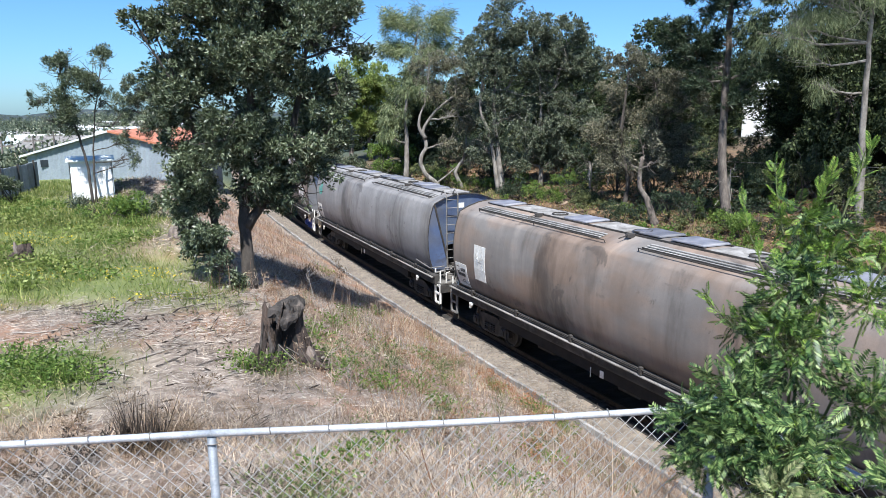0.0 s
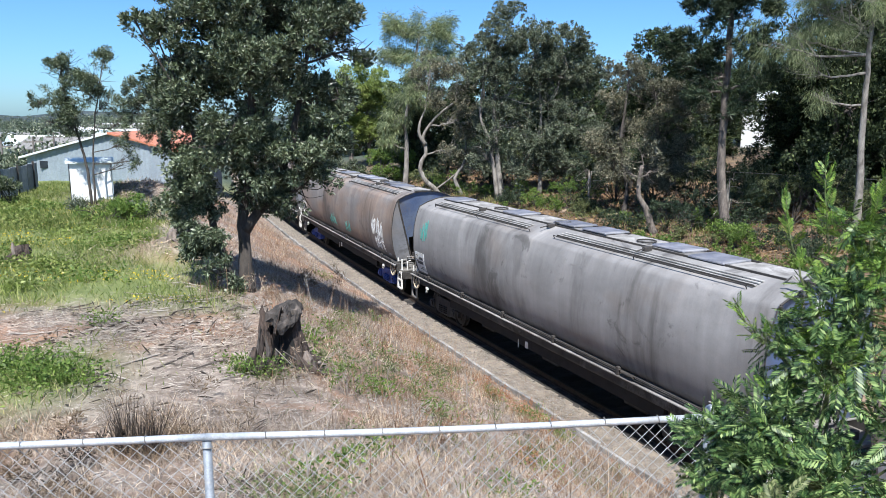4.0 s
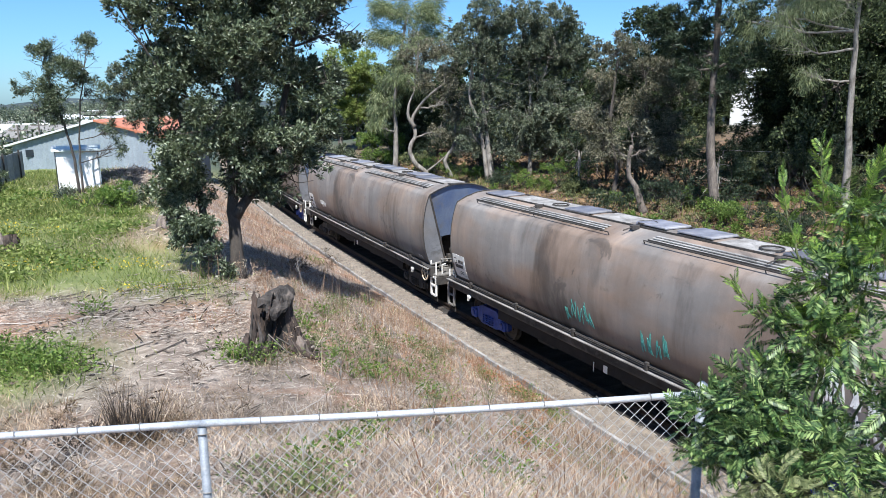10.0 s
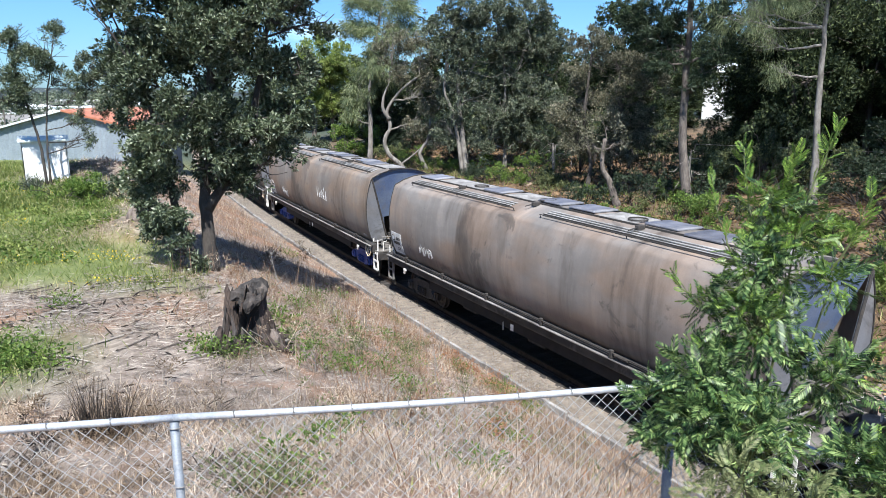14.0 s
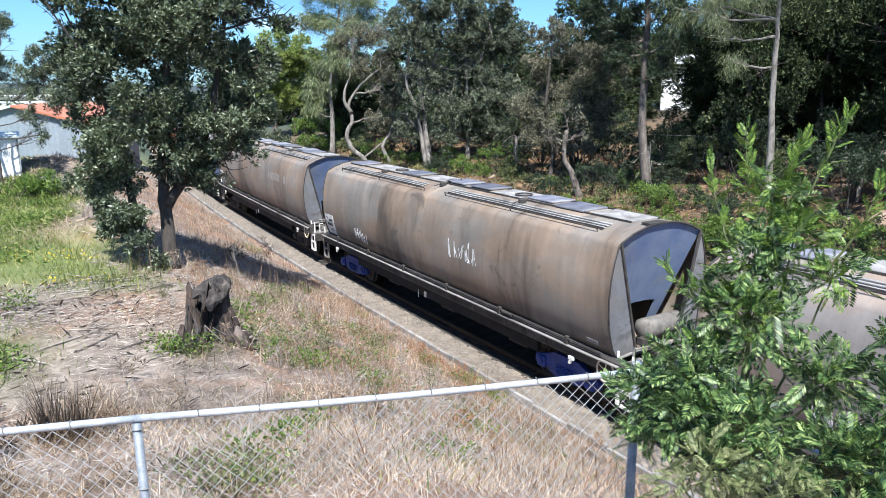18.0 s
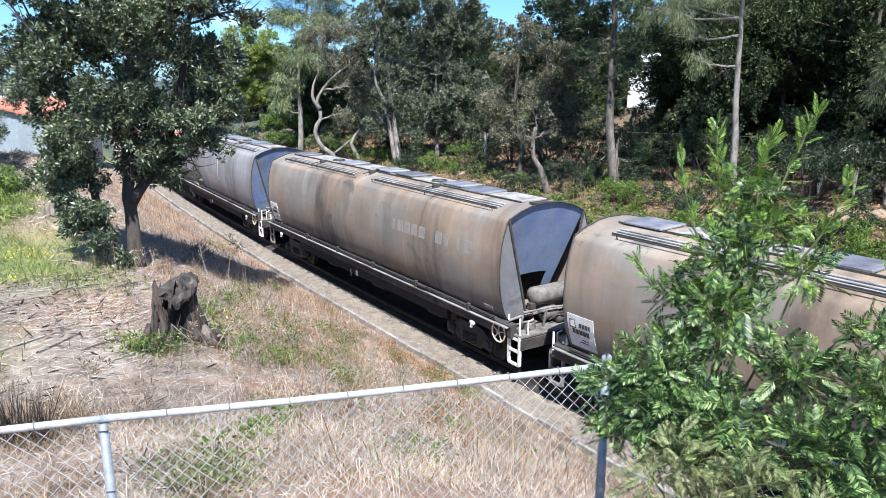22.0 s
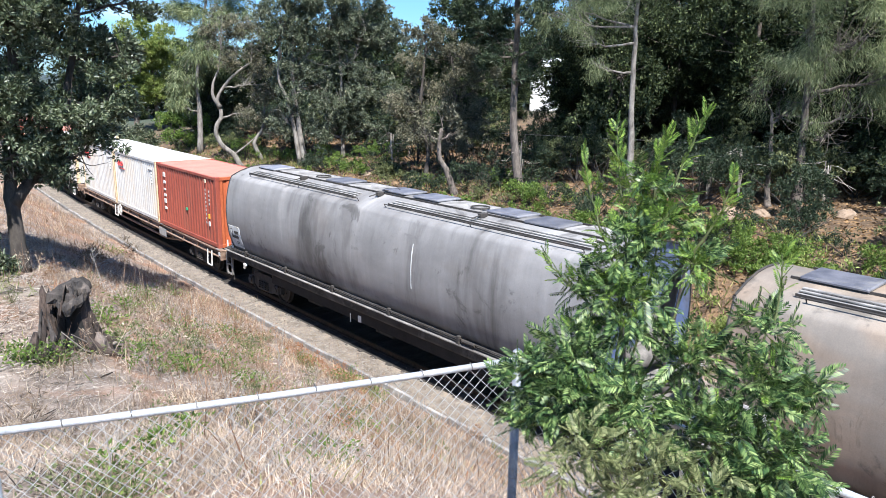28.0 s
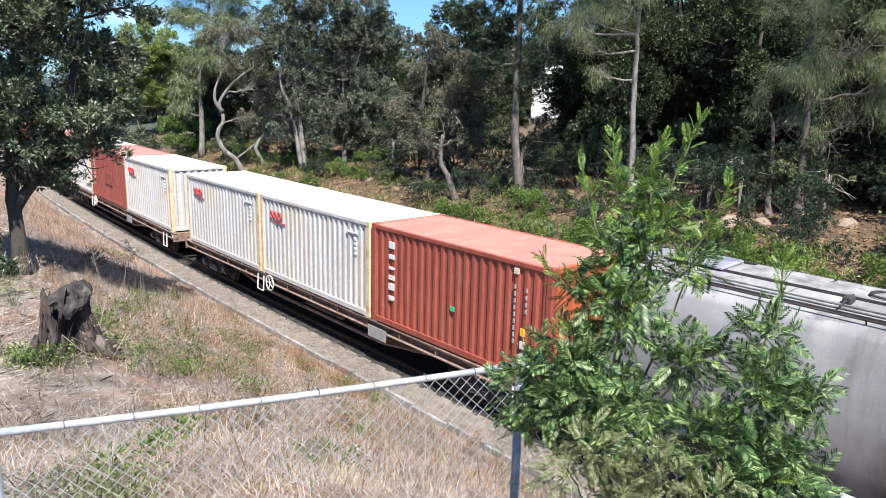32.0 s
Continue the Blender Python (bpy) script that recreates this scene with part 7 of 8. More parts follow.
def litter_sticks():
    r = random.Random(21)
    for i in range(46):
        x, y = r.uniform(-13.2, -8.2), r.uniform(-1.5, 6.0)
        a, ln = r.uniform(-0.7, 0.7), r.uniform(0.25, 1.1)
        p = [(x + math.cos(a) * ln * k, y + math.sin(a) * ln * k) for k in (-0.5, 0.0, 0.5)]
        t = part("fallen_stick", Geo().tube([(q[0] - x, q[1] - y, h1(*q) - h1(x, y) + 0.02 + r.uniform(0, 0.03)) for q in p], [0.012, 0.016, 0.008], 5), r.choice(("twig_grey", "twig_grey", "bark_red")), at=pose(x, y, h1(x, y)))
        tagged(t, "grey fallen stick on dry straw", "stick", "fallen sticks")


litter_sticks()


# ---------------------------------------------------------------- the near fence
FENCE_Z = 5.652


def chain_link(a, b, top, bottom, pitch=0.036):
    """Woven diamond wire between two points."""
    a, b = Vector(a), Vector(b)
    n = int((b - a).length / pitch)
    d = (b - a).normalized()
    out = Vector((-d.y, d.x, 0))
    g = Geo()
    rows = int((top - bottom) / pitch)
    for k in range(n + 1):
        pts = []
        for j in range(rows + 1):
            s = 1 if (j + k) % 2 == 0 else -1
            p = a + d * ((k + 0.5 * s) * pitch + 0.01)
            w = 0.012 * math.sin(k * 0.31 + j * 0.23)
            pts.append(Vector((p.x, p.y, top - j * pitch)) + out * (0.0022 * s + w))
        g.tube(pts, 0.0022, 4)
    return g


def near_fence():
    corner, post1 = Vector((-9.192, -10.474, 0)), Vector((-11.510, -9.622, 0))
    step = post1 - corner
    post0, back = post1 + step, Vector((-9.207, -13.1, 0))
    f = thing("chain_link_fence", "galvanised chain-link fence with pipe top rail", "fence", tuple(corner))
    o = corner

    def P(p, z):
        return (p.x - o.x, p.y - o.y, z)

    for p in (post0, post1, corner, back):
        low = h1(p.x, p.y) - 0.3
        post = part("post", Geo().tube([P(p, low), P(p, FENCE_Z - 0.02 if p is not corner else FENCE_Z + 0.03)], 0.021 if p is not corner else 0.025, 12), "galv_post", f, smooth=True)
        if p is corner:
            part("cap", Geo().tube([P(p, FENCE_Z + 0.02), P(p, FENCE_Z + 0.05), P(p, FENCE_Z + 0.065)], [0.029, 0.027, 0.010], 12), "galv", post, smooth=True)
        for z in (FENCE_Z - 0.05, FENCE_Z - 0.35, FENCE_Z - 0.7, FENCE_Z - 1.0):
            part("tie_wire", Geo().ring(P(p, z), (0.1, 0.1, 1), 0.026, 0.003, 12, 4), "steel_grey", post)
    for i, (p, q) in enumerate(((post0, post1), (post1, corner), (corner, back))):
        a, b = Vector(P(p, FENCE_Z + (0.02 if p is post0 else 0))), Vector(P(q, FENCE_Z))
        line = [a + (b - a) * k / 6 + Vector((0, 0, -0.012 * math.sin(math.pi * k / 6))) for k in range(7)]
        rail = part("top_rail", Geo().tube(line, 0.0172, 12), "galv", f, smooth=True)
        d = (b - a).normalized()
        for k in range(1, 9):
            c = a + (b - a) * k / 9
            part("tie_wire", Geo().ring(tuple(c), tuple(d + Vector((0, 0, 0.15))), 0.0190, 0.0026, 10, 4), "steel_grey", rail)
        part("chain_link", chain_link(a, b, FENCE_Z - 0.02, FENCE_Z - 1.35), "wire", f)


near_fence()


# ---------------------------------------------------------------- the wattle by the fence
def fern_leaf():
    """One feathery leaf: 1 long, paired narrow drooping leaflets in two halves each; as lozenge quads."""
    q = []
    pairs = 9
    for i in range(pairs):
        t = 0.12 + 0.86 * i / (pairs - 1)
        ln = 0.36 * math.sin(math.pi * (0.22 + 0.66 * t)) ** 0.7
        for s in (-1, 1):
            b = np.array([t, 0.0, -0.16 * t * t])
            w = np.array([0.66, s * 0.72, -0.16 - 0.05 * (i % 3)])
            w = w / np.linalg.norm(w)
            side = np.array([0.74, -s * 0.66, 0.0]) * 0.042
            mid = b + w * ln * 0.55
            q.append([b, mid + side, b + w * ln + np.array([0, 0, -0.03]), mid - side])
    q.append([np.array([0, -0.010, 0]), np.array([0.5, -0.010, -0.04]), np.array([1, 0, -0.16]), np.array([0.5, 0.010, -0.04])])
    return np.array(q)


FERN = fern_leaf()


def fronds(base, way, size, squash=0.8):
    """Many feathery leaves at points, facing a direction."""
    way = unit(way)
    up = np.array([0, 0, 1.0]) + RNG.normal(size=way.shape) * squash
    side = unit(np.cross(up, way))
    nrm = np.cross(way, side)
    m = np.stack([way, side, nrm], 1) * size[:, None, None]
    return (np.einsum("qvk,nkj->nqvj", FERN, m) + base[:, None, None]).reshape(-1, 4, 3)


SWAY = []


def wattle(name, label, root, lobes, whips, leaf, size, sway, density=3000):
    """A feathery shrub: a stem and thin branches to dense lobes of leaves, and upright whips of young growth."""
    root = np.array(root, float)
    root[2] = h1(root[0], root[1]) - 0.05
    t = thing(name, label, "shrub", tuple(root))
    top = np.mean([l[:3] for l in lobes], 0)
    fork = root * 0.5 + top * 0.5
    fork[2] = min(l[2] for l in lobes) - 0.05
    line, rad = limb([root, (root + fork) / 2 + np.array([0.03, 0.02, 0]), fork], 0.022, 0.014, 6, 0.006, 5)
    part("stem", Geo().tube([p - root for p in line], rad, 7), "bark_red", t)
    pts, ways = [], []
    for x, y, z, r in lobes:
        c = np.array([x, y, z])
        g = Geo()
        line, rad = limb([fork, (fork + c) / 2 + np.array([0, 0, -0.05]), c], 0.0085, 0.0035, 5, 0.008, 4)
        g.tube([p - root for p in line], rad, 5)
        n = int(density * r * r)
        way = unit(RNG.normal(size=(n, 3)) + np.array([0, 0, 0.3]))
        rad = r * (0.15 + 0.75 * RNG.random(n) ** 0.6)
        p = c + way * rad[:, None]
        for k in range(0, n, 7):
            e = p[k]
            g.tube([c - root, (c + e) / 2 - root + np.array([0, 0, -0.02 * r]), e - root], [0.003, 0.0024, 0.0015], 4)
        part("branch", g, "leaf_olive", t)
        pts.append(p)
        ways.append(way * 0.5 + np.array([0, 0, 0.1]) + RNG.normal(size=(n, 3)) * 0.6)
    pts, ways = np.concatenate(pts), np.concatenate(ways)
    # likelier with height: young growth, and the sunlit top put into colour
    bright_top = RNG.random(len(pts)) < np.clip((pts[:, 2] - 5.95) * 0.95, 0.06, 0.7) if whips else np.zeros(len(pts), bool)
    bright_p, bright_w = pts[bright_top], ways[bright_top]
    pts, ways = pts[~bright_top], ways[~bright_top]
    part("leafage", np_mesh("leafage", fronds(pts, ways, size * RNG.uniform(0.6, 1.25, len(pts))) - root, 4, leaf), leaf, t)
    pts, ways = list(bright_p), list(bright_w)
    for q in whips:
        line, rad = limb([np.array(p, float) for p in q], 0.006, 0.0018, 5, 0.004, 5)
        part("whip", Geo().tube([p - root for p in line], rad, 5), "leaf_olive", t, "thin green young shoot")
        k = len(line)
        for i in range(15):
            f = min((0.25 + 0.75 * (i / 14) ** 0.8) * (k - 1), k - 1.001)
            j = int(f)
            p = line[j] + (line[j + 1] - line[j]) * (f - j)
            up = unit(line[j + 1] - line[j])
            a = i * 2.4
            o = unit(np.cross(up, np.array([math.cos(a), math.sin(a), 0.2])))
            pts.append(p)
            ways.append(o * 0.65 + up * (0.8 + 0.9 * i / 14) + RNG.normal(size=3) * 0.3)
    if len(pts):
        pts, ways = np.array(pts), np.array(ways)
        part("young_leafage", np_mesh("young_leafage", fronds(pts, ways, size * 0.78 * RNG.uniform(0.6, 1.15, len(pts))) - root, 4, "leaf_young_lit"), "leaf_young_lit", t)
    SWAY.append((t, Matrix.Translation(root), sway))
    return t


WIND = [(0, -8, 2), (1, -5, 1), (2, -3, 1), (3.5, -2, 0), (5.5, -1, 0), (6, 0.5, 0), (8, 1, 0), (9, 1, 0), (10, -2, 1), (11, -4, 1), (12, -2, 0), (13, 1.5, 0), (13.5, -3, 1), (14, -7, 2), (14.5, -7, 2), (16.5, -4, 1), (17, -7, 2),
        (18, -2, 1), (19, -0.5, 0), (20, -2, 1), (21, -3, 1), (22, -1, 0), (22.5, 1.5, 0), (23, 1, 0), (24, -1, 0), (25, -1, 0), (26, 1, 0), (26.5, 0, 0), (28.5, -2, 1), (29, -2, 1), (30, 1.5, 0), (31, -1, 0), (32, -3, 1)]


def foreground_shrubs():
    wattle("wattle_shrub", "feathery bright green wattle shrub beside a wire fence", (-9.62, -11.45, 4.81),
           [(-9.69, -11.24, 6.00, 0.16), (-9.50, -11.36, 6.22, 0.19), (-9.46, -11.34, 6.44, 0.16), (-9.37, -11.44, 6.58, 0.13), (-9.42, -11.64, 6.04, 0.15), (-9.62, -11.44, 5.82, 0.20), (-9.75, -11.26, 5.84, 0.13), (-9.40, -11.36, 6.70, 0.11), (-9.30, -11.56, 6.40, 0.09), (-9.57, -11.20, 6.30, 0.09), (-9.70, -11.02, 5.86, 0.12), (-9.74, -11.10, 5.72, 0.11)],
           [[(-9.46, -11.34, 6.45), (-9.45, -11.28, 6.72), (-9.43, -11.24, 6.95)], [(-9.36, -11.44, 6.6), (-9.31, -11.49, 6.82), (-9.26, -11.54, 7.00)], [(-9.50, -11.30, 6.4), (-9.53, -11.2, 6.65), (-9.52, -11.15, 6.84)], [(-9.38, -11.40, 6.65), (-9.37, -11.40, 6.8), (-9.34, -11.42, 6.90)], [(-9.3, -11.55, 6.45), (-9.26, -11.62, 6.60), (-9.22, -11.66, 6.74)], [(-9.55, -11.25, 6.2), (-9.62, -11.13, 6.32), (-9.66, -11.06, 6.42)]],
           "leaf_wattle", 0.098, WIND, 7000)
    wattle("wattle_shrub", "low spreading feathery green wattle by the fence", (-9.46, -11.9, 4.81),
           [(-9.30, -11.84, 6.20, 0.11), (-9.36, -11.88, 5.98, 0.15), (-9.50, -11.76, 5.80, 0.18), (-9.44, -12.0, 5.74, 0.17), (-9.30, -12.02, 6.0, 0.10), (-9.52, -11.94, 5.60, 0.13)],
           [[(-9.28, -11.86, 6.25), (-9.25, -11.86, 6.38), (-9.23, -11.84, 6.50)]],
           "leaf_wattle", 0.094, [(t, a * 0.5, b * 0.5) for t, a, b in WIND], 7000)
    wattle("wattle_shrub", "pale olive feathery seedling growth below a fence", (-9.95, -11.75, 4.81),
           [(-9.92, -11.50, 5.82, 0.11), (-9.84, -11.72, 5.78, 0.13), (-9.94, -11.66, 5.72, 0.12), (-9.78, -11.88, 5.74, 0.12), (-9.95, -11.42, 5.70, 0.10), (-9.80, -11.55, 5.60, 0.14)],
           [], "leaf_olive", 0.075, [(t, a * 0.25, b * 0.25) for t, a, b in WIND], 3600)


foreground_shrubs()


# ---------------------------------------------------------------- track edging
def edging():
    """Concrete kerb lengths laid end to end along the gravel."""
    e = thing("track_edging", "pale concrete edging blocks along the gravel path", "edging", kind="structure")
    r = random.Random(2)
    me = [Geo().box(-0.045, 0.045, -0.59, 0.59, -0.35, -0.05 - 0.012 * k, 0.012).data("edging_block") for k in range(2)]
    for m in me:
        m.materials.append(M["concrete"])
    for i in range(70):
        y = -10 + i * 1.2
        x = float(track_x(y)) - 2.10
        ob = new("edging_block", me[i % 2])
        ob.parent = e
        ob.matrix_basis = pose(x + r.uniform(-0.012, 0.012), y, r.uniform(-0.02, 0.012), 0, r.uniform(-3, 3), math.degrees(-math.atan(2 * CURVE * max(y, 0))) + r.uniform(-0.6, 0.6))


edging()
sleepers()


# ---------------------------------------------------------------- sheds and the town beyond
def garden_shed():
    x0, x1, y0, y1 = -12.85, -11.05, 24.3, 25.9
    z = h1(-12, 25) - 0.12
    s = thing("garden_shed", "white metal garden shed with pale flat roof", "shed", (-12.1, 25.1, z))
    o = (-12.1, 25.1)
    part("wall", Geo().box(x0 - o[0], x1 - o[0], y0 - o[1], y0 + 0.04 - o[1], 0, 1.85), "shed_white", s)
    part("wall", Geo().box(x0 - o[0], x1 - o[0], y1 - 0.04 - o[1], y1 - o[1], 0, 1.85), "shed_white", s)
    part("wall", Geo().box(x0 - o[0], x0 + 0.04 - o[0], y0 - o[1], y1 - o[1], 0, 1.85), "shed_white", s)
    # right wall of the white shed gets a darker material for its shade
    part("wall", Geo().box(x1 - 0.04 - o[0], x1 - o[0], y0 - o[1], y1 - o[1], 0, 1.85), "metal_wall", s, "side wall coloured grey to paint its shade")
    for i in range(9):
        part("wall_rib", Geo().box(x0 - o[0] + 0.1 + i * 0.2, x0 - o[0] + 0.13 + i * 0.2, y0 - o[1] - 0.012, y0 - o[1], 0, 1.83), "shed_white", s)
    g = Geo()
    a, b, c, d = x0 - o[0] - 0.12, x1 - o[0] + 0.12, y0 - o[1] - 0.14, y1 - o[1] + 0.12
    g.loft([[(a, c, 1.83), (a, c, 1.90), (a, (c + d) / 2, 2.06), (a, d, 1.90), (a, d, 1.83)], [(b, c, 1.83), (b, c, 1.90), (b, (c + d) / 2, 2.06), (b, d, 1.90), (b, d, 1.83)]])
    part("roof", g, "shed_roof", s)
    part("corner_trim", Geo().box(x1 - o[0] - 0.02, x1 - o[0] + 0.03, y0 - o[1] - 0.02, y0 - o[1] + 0.05, 0, 1.85), "metal_wall", s)


def warehouse():
    """Long grey sheet-metal shed with a low gable, a pale roof and an orange roof beyond."""
    s = thing("warehouse", "grey corrugated metal warehouse with low gable roof", "warehouse", (-11, 38, 2.4))
    o = Vector((-11, 38, 2.4))
    A, B = Vector((-15.46, 39.0, 0)), Vector((-7.1, 36.05, 0))
    d = (B - A).normalized()
    nrm = Vector((-d.y, d.x, 0))
    L = (B - A).length
    apex = 0.56 * L

    def top(u):
        return 2.2 + 1.4 * (1 - abs(u - apex) / max(apex, L - apex))

    g = Geo()
    n = 56
    lo, hi = [], []
    for i in range(n + 1):
        u = L * i / n
        p = A + d * u + nrm * (0.03 if i % 2 else 0.0) - o
        lo.append((p.x, p.y, -0.6))
        hi.append((p.x, p.y, top(u)))
    q = A + d * L + nrm * 0.25 - o
    r = A + nrm * 0.25 - o
    g.loft([lo + [(q.x, q.y, -0.6), (r.x, r.y, -0.6)], hi + [(q.x, q.y, top(L)), (r.x, r.y, top(0))]])
    part("gable_wall", g, "metal_wall", s)
    for name, u0, u1, mat in (("roof", -0.4, apex, "metal_roof"), ("roof", apex, L + 0.5, "tile_roof")):
        gg = Geo()
        rings = []
        for u in (u0, u1):
            a, b = A + d * u - nrm * 0.25 - o, A + d * u + nrm * 16 - o
            z = top(min(max(u, 0), L)) + (0.0 if 0 <= u <= L else -0.1)
            rings.append([(a.x, a.y, z + 0.02), (b.x, b.y, z + 0.02), (b.x, b.y, z + 0.14), (a.x, a.y, z + 0.14)])
        gg.loft(rings)
        part(name, gg, mat, s, "orange tiled roof slope" if mat == "tile_roof" else "pale metal roof slope")
    for u, nm in ((0.0, "side_wall"), (L - 0.1, "side_wall")):
        a, b = A + d * u + nrm * 0.3 - o, A + d * u + nrm * 15.8 - o
        e = d * 0.1
        part(nm, Geo().add([(a.x, a.y, -3), (b.x, b.y, -3), (b.x, b.y, 2.18), (a.x, a.y, 2.18), (a.x + e.x, a.y + e.y, -3), (b.x + e.x, b.y + e.y, -3), (b.x + e.x, b.y + e.y, 2.18), (a.x + e.x, a.y + e.y, 2.18)],
                           [(0, 1, 2, 3), (7, 6, 5, 4), (0, 4, 5, 1), (1, 5, 6, 2), (2, 6, 7, 3), (3, 7, 4, 0)]), "metal_wall", s)
    w = A + d * 1.0 - o
    part("window", Geo().box(w.x - 0.25, w.x + 0.25, w.y - 0.05, w.y + 0.02, 1.5, 1.95), "glass_dark", s)
    for i in range(3):
        u = apex + 0.8 + i * 1.6
        a = A + d * u - o
        part("purlin_end", Geo().box(a.x - 0.06, a.x + 0.06, a.y - 0.3, a.y - 0.1, top(u) - 0.05, top(u) + 0.06), "tile_roof", s)


def side_fence():
    f = thing("sheet_fence", "dark grey corrugated sheet fence by a lawn", "fence", (-15.2, 29, 3))
    me = Geo().box(-0.02, 0.02, -0.4, 0.4, -0.3, 1.5).data("fence_sheet")
    me.materials.append(M["dark_fence"])
    for i in range(16):
        y = 20.0 + i * 0.82
        x = -17.6 + (y - 20) * 0.235
        part("fence_sheet", me, "dark_fence", f, at=pose(x + 15.2, y - 29, h1(x, y) - 3, 0, 0, -13))
    for i in range(6):
        y = 20.0 + i * 2.4
        x = -17.62 + (y - 20) * 0.235
        part("post", Geo().box(-0.05, 0.05, -0.05, 0.05, -0.3, 1.6), "steel_dark", f, at=pose(x + 15.2 + 0.06, y - 29, h1(x, y) - 3))
    bush("shrub", "rounded dark bush against a metal fence", -15.3, 24.8, 0.75, 2.1, "leaf_main", 190, 14, 0.14, 0.05)


def house(name, label, x, y, w, dpt, hgt, wall, roof, turn=0, storeys=1):
    z = h1(x, y) - 0.5
    s = thing(name, label, "house", pose(x, y, z, 0, 0, turn))
    part("wall", Geo().box(-w / 2, w / 2, -dpt / 2, dpt / 2, 0, hgt + 0.5), wall, s)
    g = Geo()
    e, rz = 0.5, hgt + 0.5
    g.loft([[(-w / 2 - e, -dpt / 2 - e, rz), (-w / 2 - e, 0, rz + dpt * 0.22), (-w / 2 - e, dpt / 2 + e, rz)], [(w / 2 + e, -dpt / 2 - e, rz), (w / 2 + e, 0, rz + dpt * 0.22), (w / 2 + e, dpt / 2 + e, rz)]])
    part("roof", g, roof, s)
    n = max(2, int(w / 2.6))
    for k in range(storeys):
        for i in range(n):
            u = -w / 2 + w * (i + 0.5) / n
            zz = 1.4 + k * 2.8
            win = part("window", Geo().box(u - 0.55, u + 0.55, -dpt / 2 - 0.03, -dpt / 2 + 0.05, zz, zz + 1.2), "glass_dark", s)
            part("frame", Geo().box(u - 0.62, u - 0.55, -dpt / 2 - 0.05, -dpt / 2 + 0.05, zz - 0.06, zz + 1.26).box(u + 0.55, u + 0.62, -dpt / 2 - 0.05, -dpt / 2 + 0.05, zz - 0.06, zz + 1.26).box(u - 0.55, u + 0.55, -dpt / 2 - 0.05, -dpt / 2 + 0.05, zz - 0.06, zz), "house_white", win)
    return s


def town():
    garden_shed()
    warehouse()
    side_fence()
    house("house", "small white house glimpsed between dark trees", 47.9, 38.1, 3.0, 4, 4.4, "house_white", "metal_roof", -48, 0)
    bush("shrub", "dark bush before a white house", 39.5, 29.0, 1.8, 2.4, "leaf_pine_and_shade", 70, 16, 0.16, 0.06)
    house("house", "house with an orange tiled roof behind a warehouse", -5.9, 60.0, 6.2, 7, 1.9, "metal_wall", "tile_roof", -6)
    r = random.Random(6)
    walls, roofs = ("house_white", "cream_paint", "metal_wall"), ("steel_grey", "metal_wall", "steel_grey", "metal_roof", "shed_roof")
    for i in range(64):
        a = r.uniform(-1.5, 14)
        dist = r.uniform(150, 480)
        x, y = -11.9 - math.sin(radians(a - 4)) * dist * 1.05, -13 + math.cos(radians(a)) * dist
        house("house", "small distant house of the town beyond", x, y, r.uniform(8, 14), r.uniform(7, 10), r.uniform(2.6, 4.0), r.choice(walls), r.choice(roofs), r.uniform(-40, 40))
    for i, (x, y) in enumerate(((-21, 84), (-18.5, 96), (-25, 105), (-17, 120))):
        p = thing("power_pole", "grey timber power pole with crossarm", "power pole", (x, y, h1(x, y) - 0.3), "power poles")
        part("pole", Geo().tube([(0, 0, 0), (0, 0, 7.2)], [0.16, 0.11], 8), "timber", p)
        part("crossarm", Geo().box(-1.1, 1.1, -0.06, 0.06, 6.4, 6.55), "timber", p)
        for k in (-0.9, -0.3, 0.3, 0.9):
            part("insulator", Geo().rod((k, 0, 6.55), (k, 0, 6.72), 0.04, 6), "steel_grey", p)
    rr = random.Random(14)
    for i in range(90):
        y = rr.uniform(60, 420)
        x = -12 - (y + 13) * rr.uniform(-0.02, 0.2)
        b = bush("shrub", "rounded dark tree among distant town roofs", x, y, rr.uniform(2.0, 4.2), rr.uniform(3.0, 6.5), rr.choice(("leaf_dark", "leaf_main")), 22, 10, 0.5, 0.22, scatter=1.3)
    # dark clumps of far trees between and beyond the roofs
    rng = np.random.default_rng(40)
    n, per = 1000, 110
    az, dist = np.radians(rng.uniform(-9, 9, n)), 130 * (9 ** rng.random(n))
    cx, cy = -12 + np.sin(az) * dist, -13 + np.cos(az) * dist
    away = (cx < track_x(cy) - 9) | (dist > 210)
    cx, cy = cx[away], cy[away]
    size = rng.uniform(1.0, 2.8, len(cx)) * (1 + dist[away] / 500)
    c = np.stack([cx, cy, height(cx, cy) + size * 0.7], -1)
    way = unit(rng.normal(size=(len(cx) * per, 3)) + np.array([0, 0, 0.35]))
    p = np.repeat(c, per, 0) + way * (np.repeat(size, per) * rng.uniform(0.5, 1.1, len(way)))[:, None]
    ln = np.repeat(size, per) * rng.uniform(0.12, 0.26, len(way))
    tagged(new("far_woods", np_mesh("far_woods", leaves(p, way + rng.normal(size=way.shape) * 0.6, ln, ln * 0.8), 4, "leaf_dark")), "dark clumped treetops among the roofs of the town", "trees", kind="stuff")
    hills = Geo()
    n = 60
    rings = []
    for k in range(n + 1):
        a = radians(-60 + 120 * k / n)
        top = 13 + 5 * math.sin(k * 0.5) + 5 * math.sin(k * 1.7 + 1) + 2 * math.sin(k * 4.1)
        x, y = -12 - math.sin(a) * 2100, -13 + math.cos(a) * 2100
        rings.append([(x, y, -40), (x, y, top), (x * 1.12, y * 1.12, top * 0.8), (x * 1.12, y * 1.12, -40)])
    hills.loft(rings)
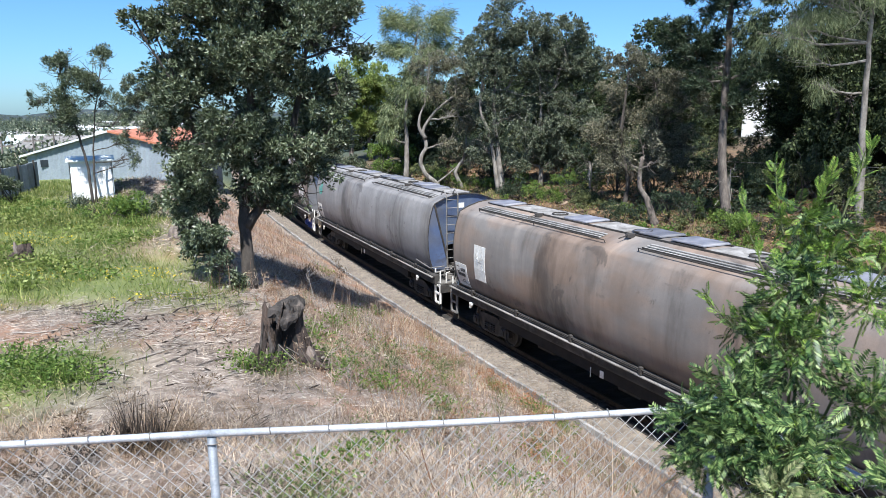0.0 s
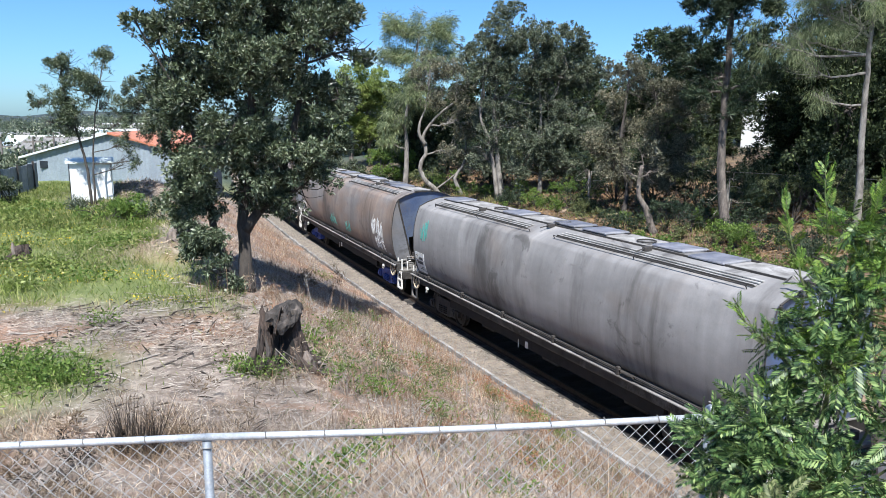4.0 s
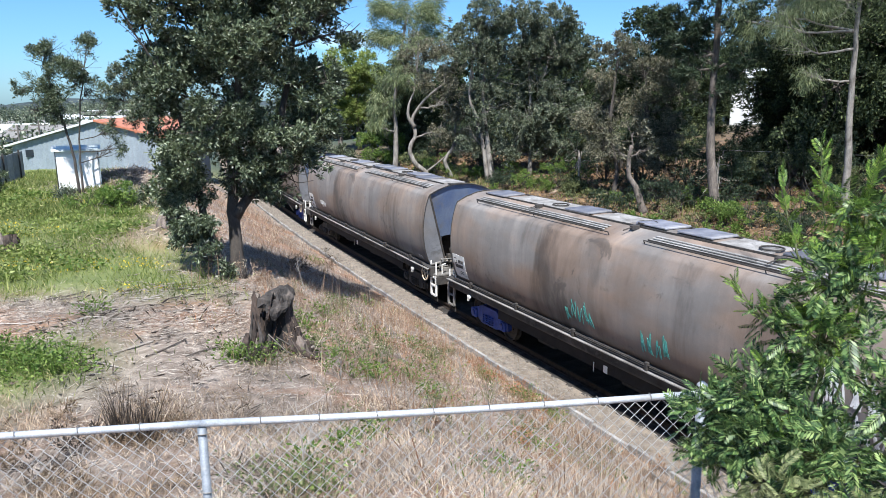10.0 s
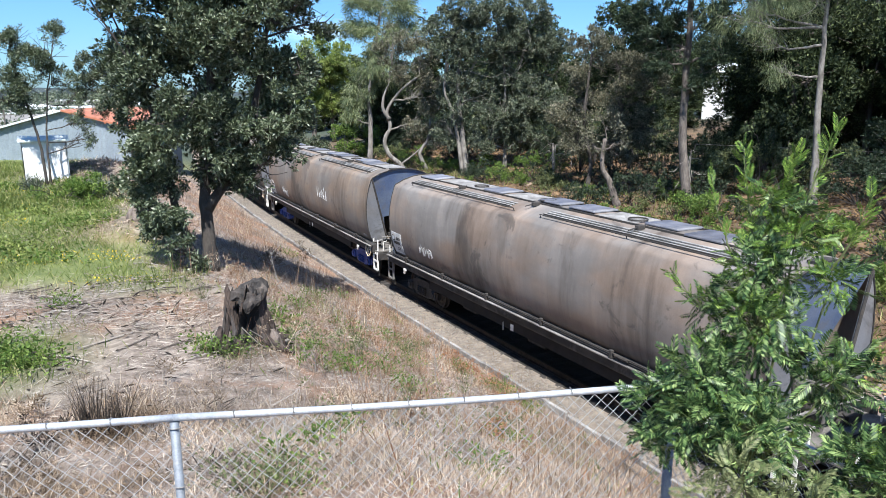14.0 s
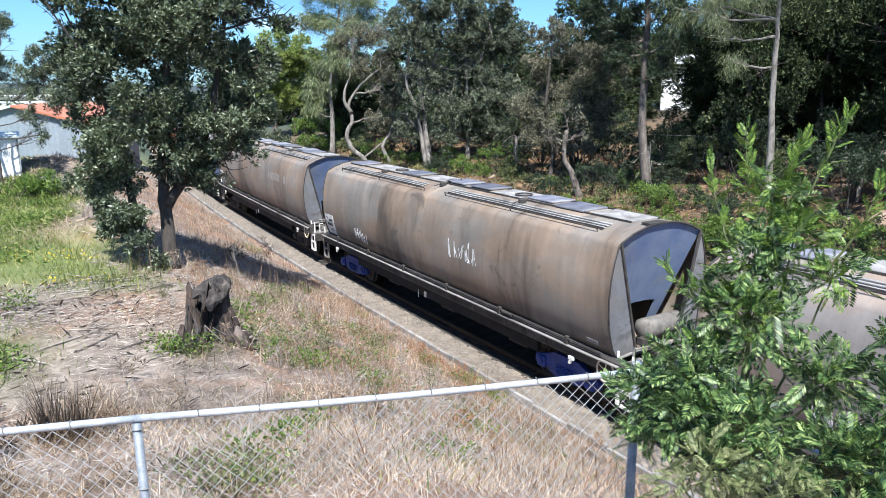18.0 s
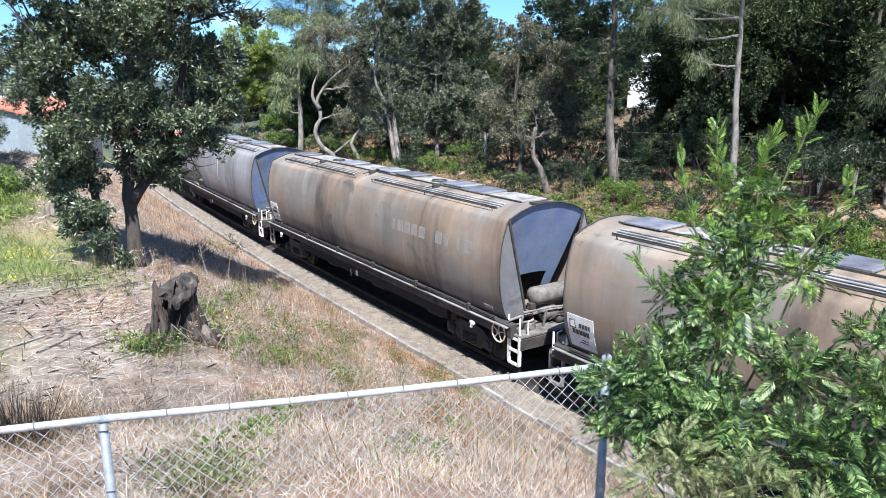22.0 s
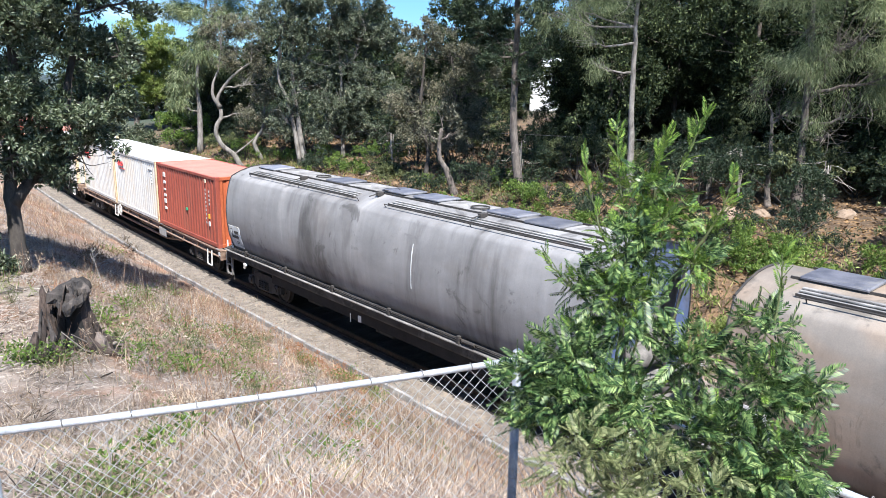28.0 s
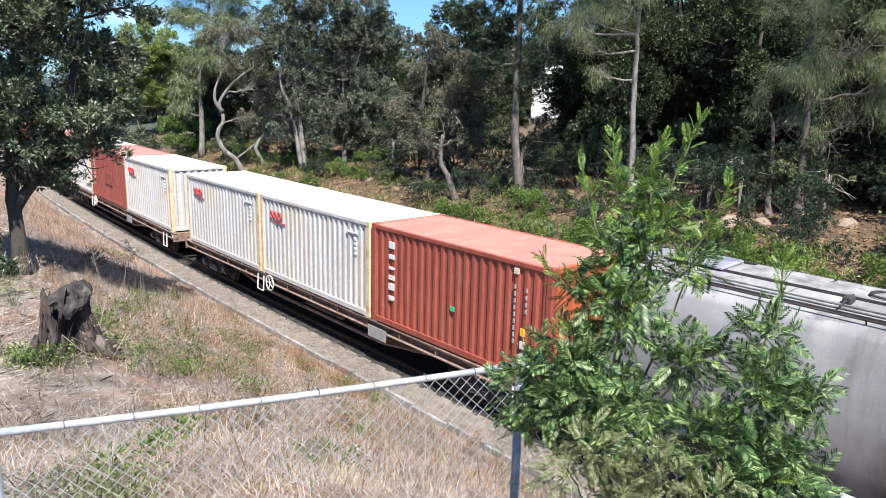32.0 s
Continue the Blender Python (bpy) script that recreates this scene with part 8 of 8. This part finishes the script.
    tagged(part("backdrop", hills, "far_hill"), "low blue-green wooded hills on the horizon", "hills", kind="structure")


town()


def far_bank_bits():
    r = random.Random(31)
    for x, y, s in ((13.9, -0.3, 0.55), (14.9, -1.0, 0.35), (15.8, -2.2, 0.5), (16.6, -3.4, 0.4), (13.2, 0.6, 0.25), (12.0, 16.0, 0.3), (11.5, 19.5, 0.35), (18.0, -4.6, 0.5)):
        t = thing("boulder", "orange-brown sandstone boulder on leaf litter", "boulder", (x, y, h1(x, y) - s * 0.25), "boulders of the bank")
        g = Geo()
        rings = []
        for j in range(5):
            zz, rad = s * (-0.3 + 0.3 * j), s * math.sin(math.pi * (0.22 + 0.17 * j))
            rings.append([(rad * 1.4 * math.cos(k * 0.7) * r.uniform(0.8, 1.15), rad * math.sin(k * 0.7) * r.uniform(0.8, 1.15), zz * r.uniform(0.85, 1.1)) for k in range(9)])
        g.loft(rings)
        part("rock", g, "sandstone", t)
    for x, y, hgt in ((15.6, 0.3, 2.6), (16.4, -2.6, 2.2), (15.2, 1.4, 2.0), (13.0, 9.6, 2.4), (12.4, 18.6, 2.2)):
        t = thing("dead_branch", "bare grey dead branch hanging by tree trunks", "dead branch", (x, y, h1(x, y)))
        for k in range(9):
            a = r.uniform(0, 6.28)
            p = [np.array([0.1 * math.cos(a), 0.1 * math.sin(a), hgt * r.uniform(0.5, 1.0)])]
            for j in range(3):
                p.append(p[-1] + np.array([math.cos(a) * 0.4, math.sin(a) * 0.4, r.uniform(-0.35, 0.1)]) * r.uniform(0.6, 1.1))
            p[-1][2] = max(p[-1][2], 0.05)
            part("twig", Geo().tube([np.zeros(3) + p[0] * 0.2] + p, [0.02, 0.018, 0.014, 0.01, 0.006], 4), "twig_grey", t)
    for x, y, s in ((7.0, 53, 1.6), (8.6, 50, 1.5), (10.5, 54, 2.0), (9.6, 46, 1.4), (12.5, 50, 1.8), (11.5, 44.5, 1.6), (5.6, 57, 1.6), (14.5, 47, 2.0)):
        bush("shrub", "shaded green bush beside the far track bend", x, y, s, s * 1.3, r.choice(("leaf_main", "leaf_weed", "leaf_dark")), 70, 12, 0.22, 0.10)
    w = thing("wire_fence", "grey chain-link boundary fence under trees", "fence", (15, 14, 2.4))
    pts = [Vector((16.4, 22.0, 0)), Vector((17.6, 13.5, 0)), Vector((19.0, 5.0, 0)), Vector((20.4, -3.0, 0))]
    for p, q in zip(pts, pts[1:]):
        a, b = p - Vector((15, 14, 0)), q - Vector((15, 14, 0))
        za, zb = h1(p.x, p.y) - 2.4 + 1.8, h1(q.x, q.y) - 2.4 + 1.8
        part("top_rail", Geo().rod((a.x, a.y, za), (b.x, b.y, zb), 0.020, 6), "steel_grey", w)
        for k in range(3):
            c = a + (b - a) * k / 3
            z = za + (zb - za) * k / 3
            part("post", Geo().rod((c.x, c.y, z - 2.1), (c.x, c.y, z), 0.025, 6), "steel_grey", w)


far_bank_bits()


# ---------------------------------------------------------------- what moves


def wagon_pose(y0, length, z):
    y1 = y0 + length
    a, b = float(track_x(y0 + 0.15 * length)), float(track_x(y1 - 0.15 * length))
    turn = -math.atan2(b - a, 0.7 * length)
    mid = (a + b) / 2
    m = pose(mid, (y0 + y1) / 2, z, 0, 0, math.degrees(turn))
    return m @ Matrix.Translation((0, -length / 2, 0))


def motions():
    times = [0.5 * i for i in range(65)]
    for row in TRAIN:
        ob, off, length = row[:3]
        z = row[3] if len(row) > 3 else 0.0
        walk(ob, [(t, wagon_pose(run(t) + off, length, z)) for t in times])
    spin = []
    start = run(0)
    t = 0.0
    while t < 32.0:
        spin.append(t)
        t += 0.15
    spin.append(32.0)
    turns = [math.degrees((run(t) - start) / 0.46) for t in spin]
    for ob, y in MOVERS:
        walk(ob, [(t, pose(0, y, 0.46) @ Matrix.Rotation(radians(a), 4, "X")) for t, a in zip(spin, turns)])
    for ob, base, rows in SWAY:
        walk(ob, [(t, base @ pose(0, 0, 0, a, b, 0)) for t, a, b in rows])


motions()
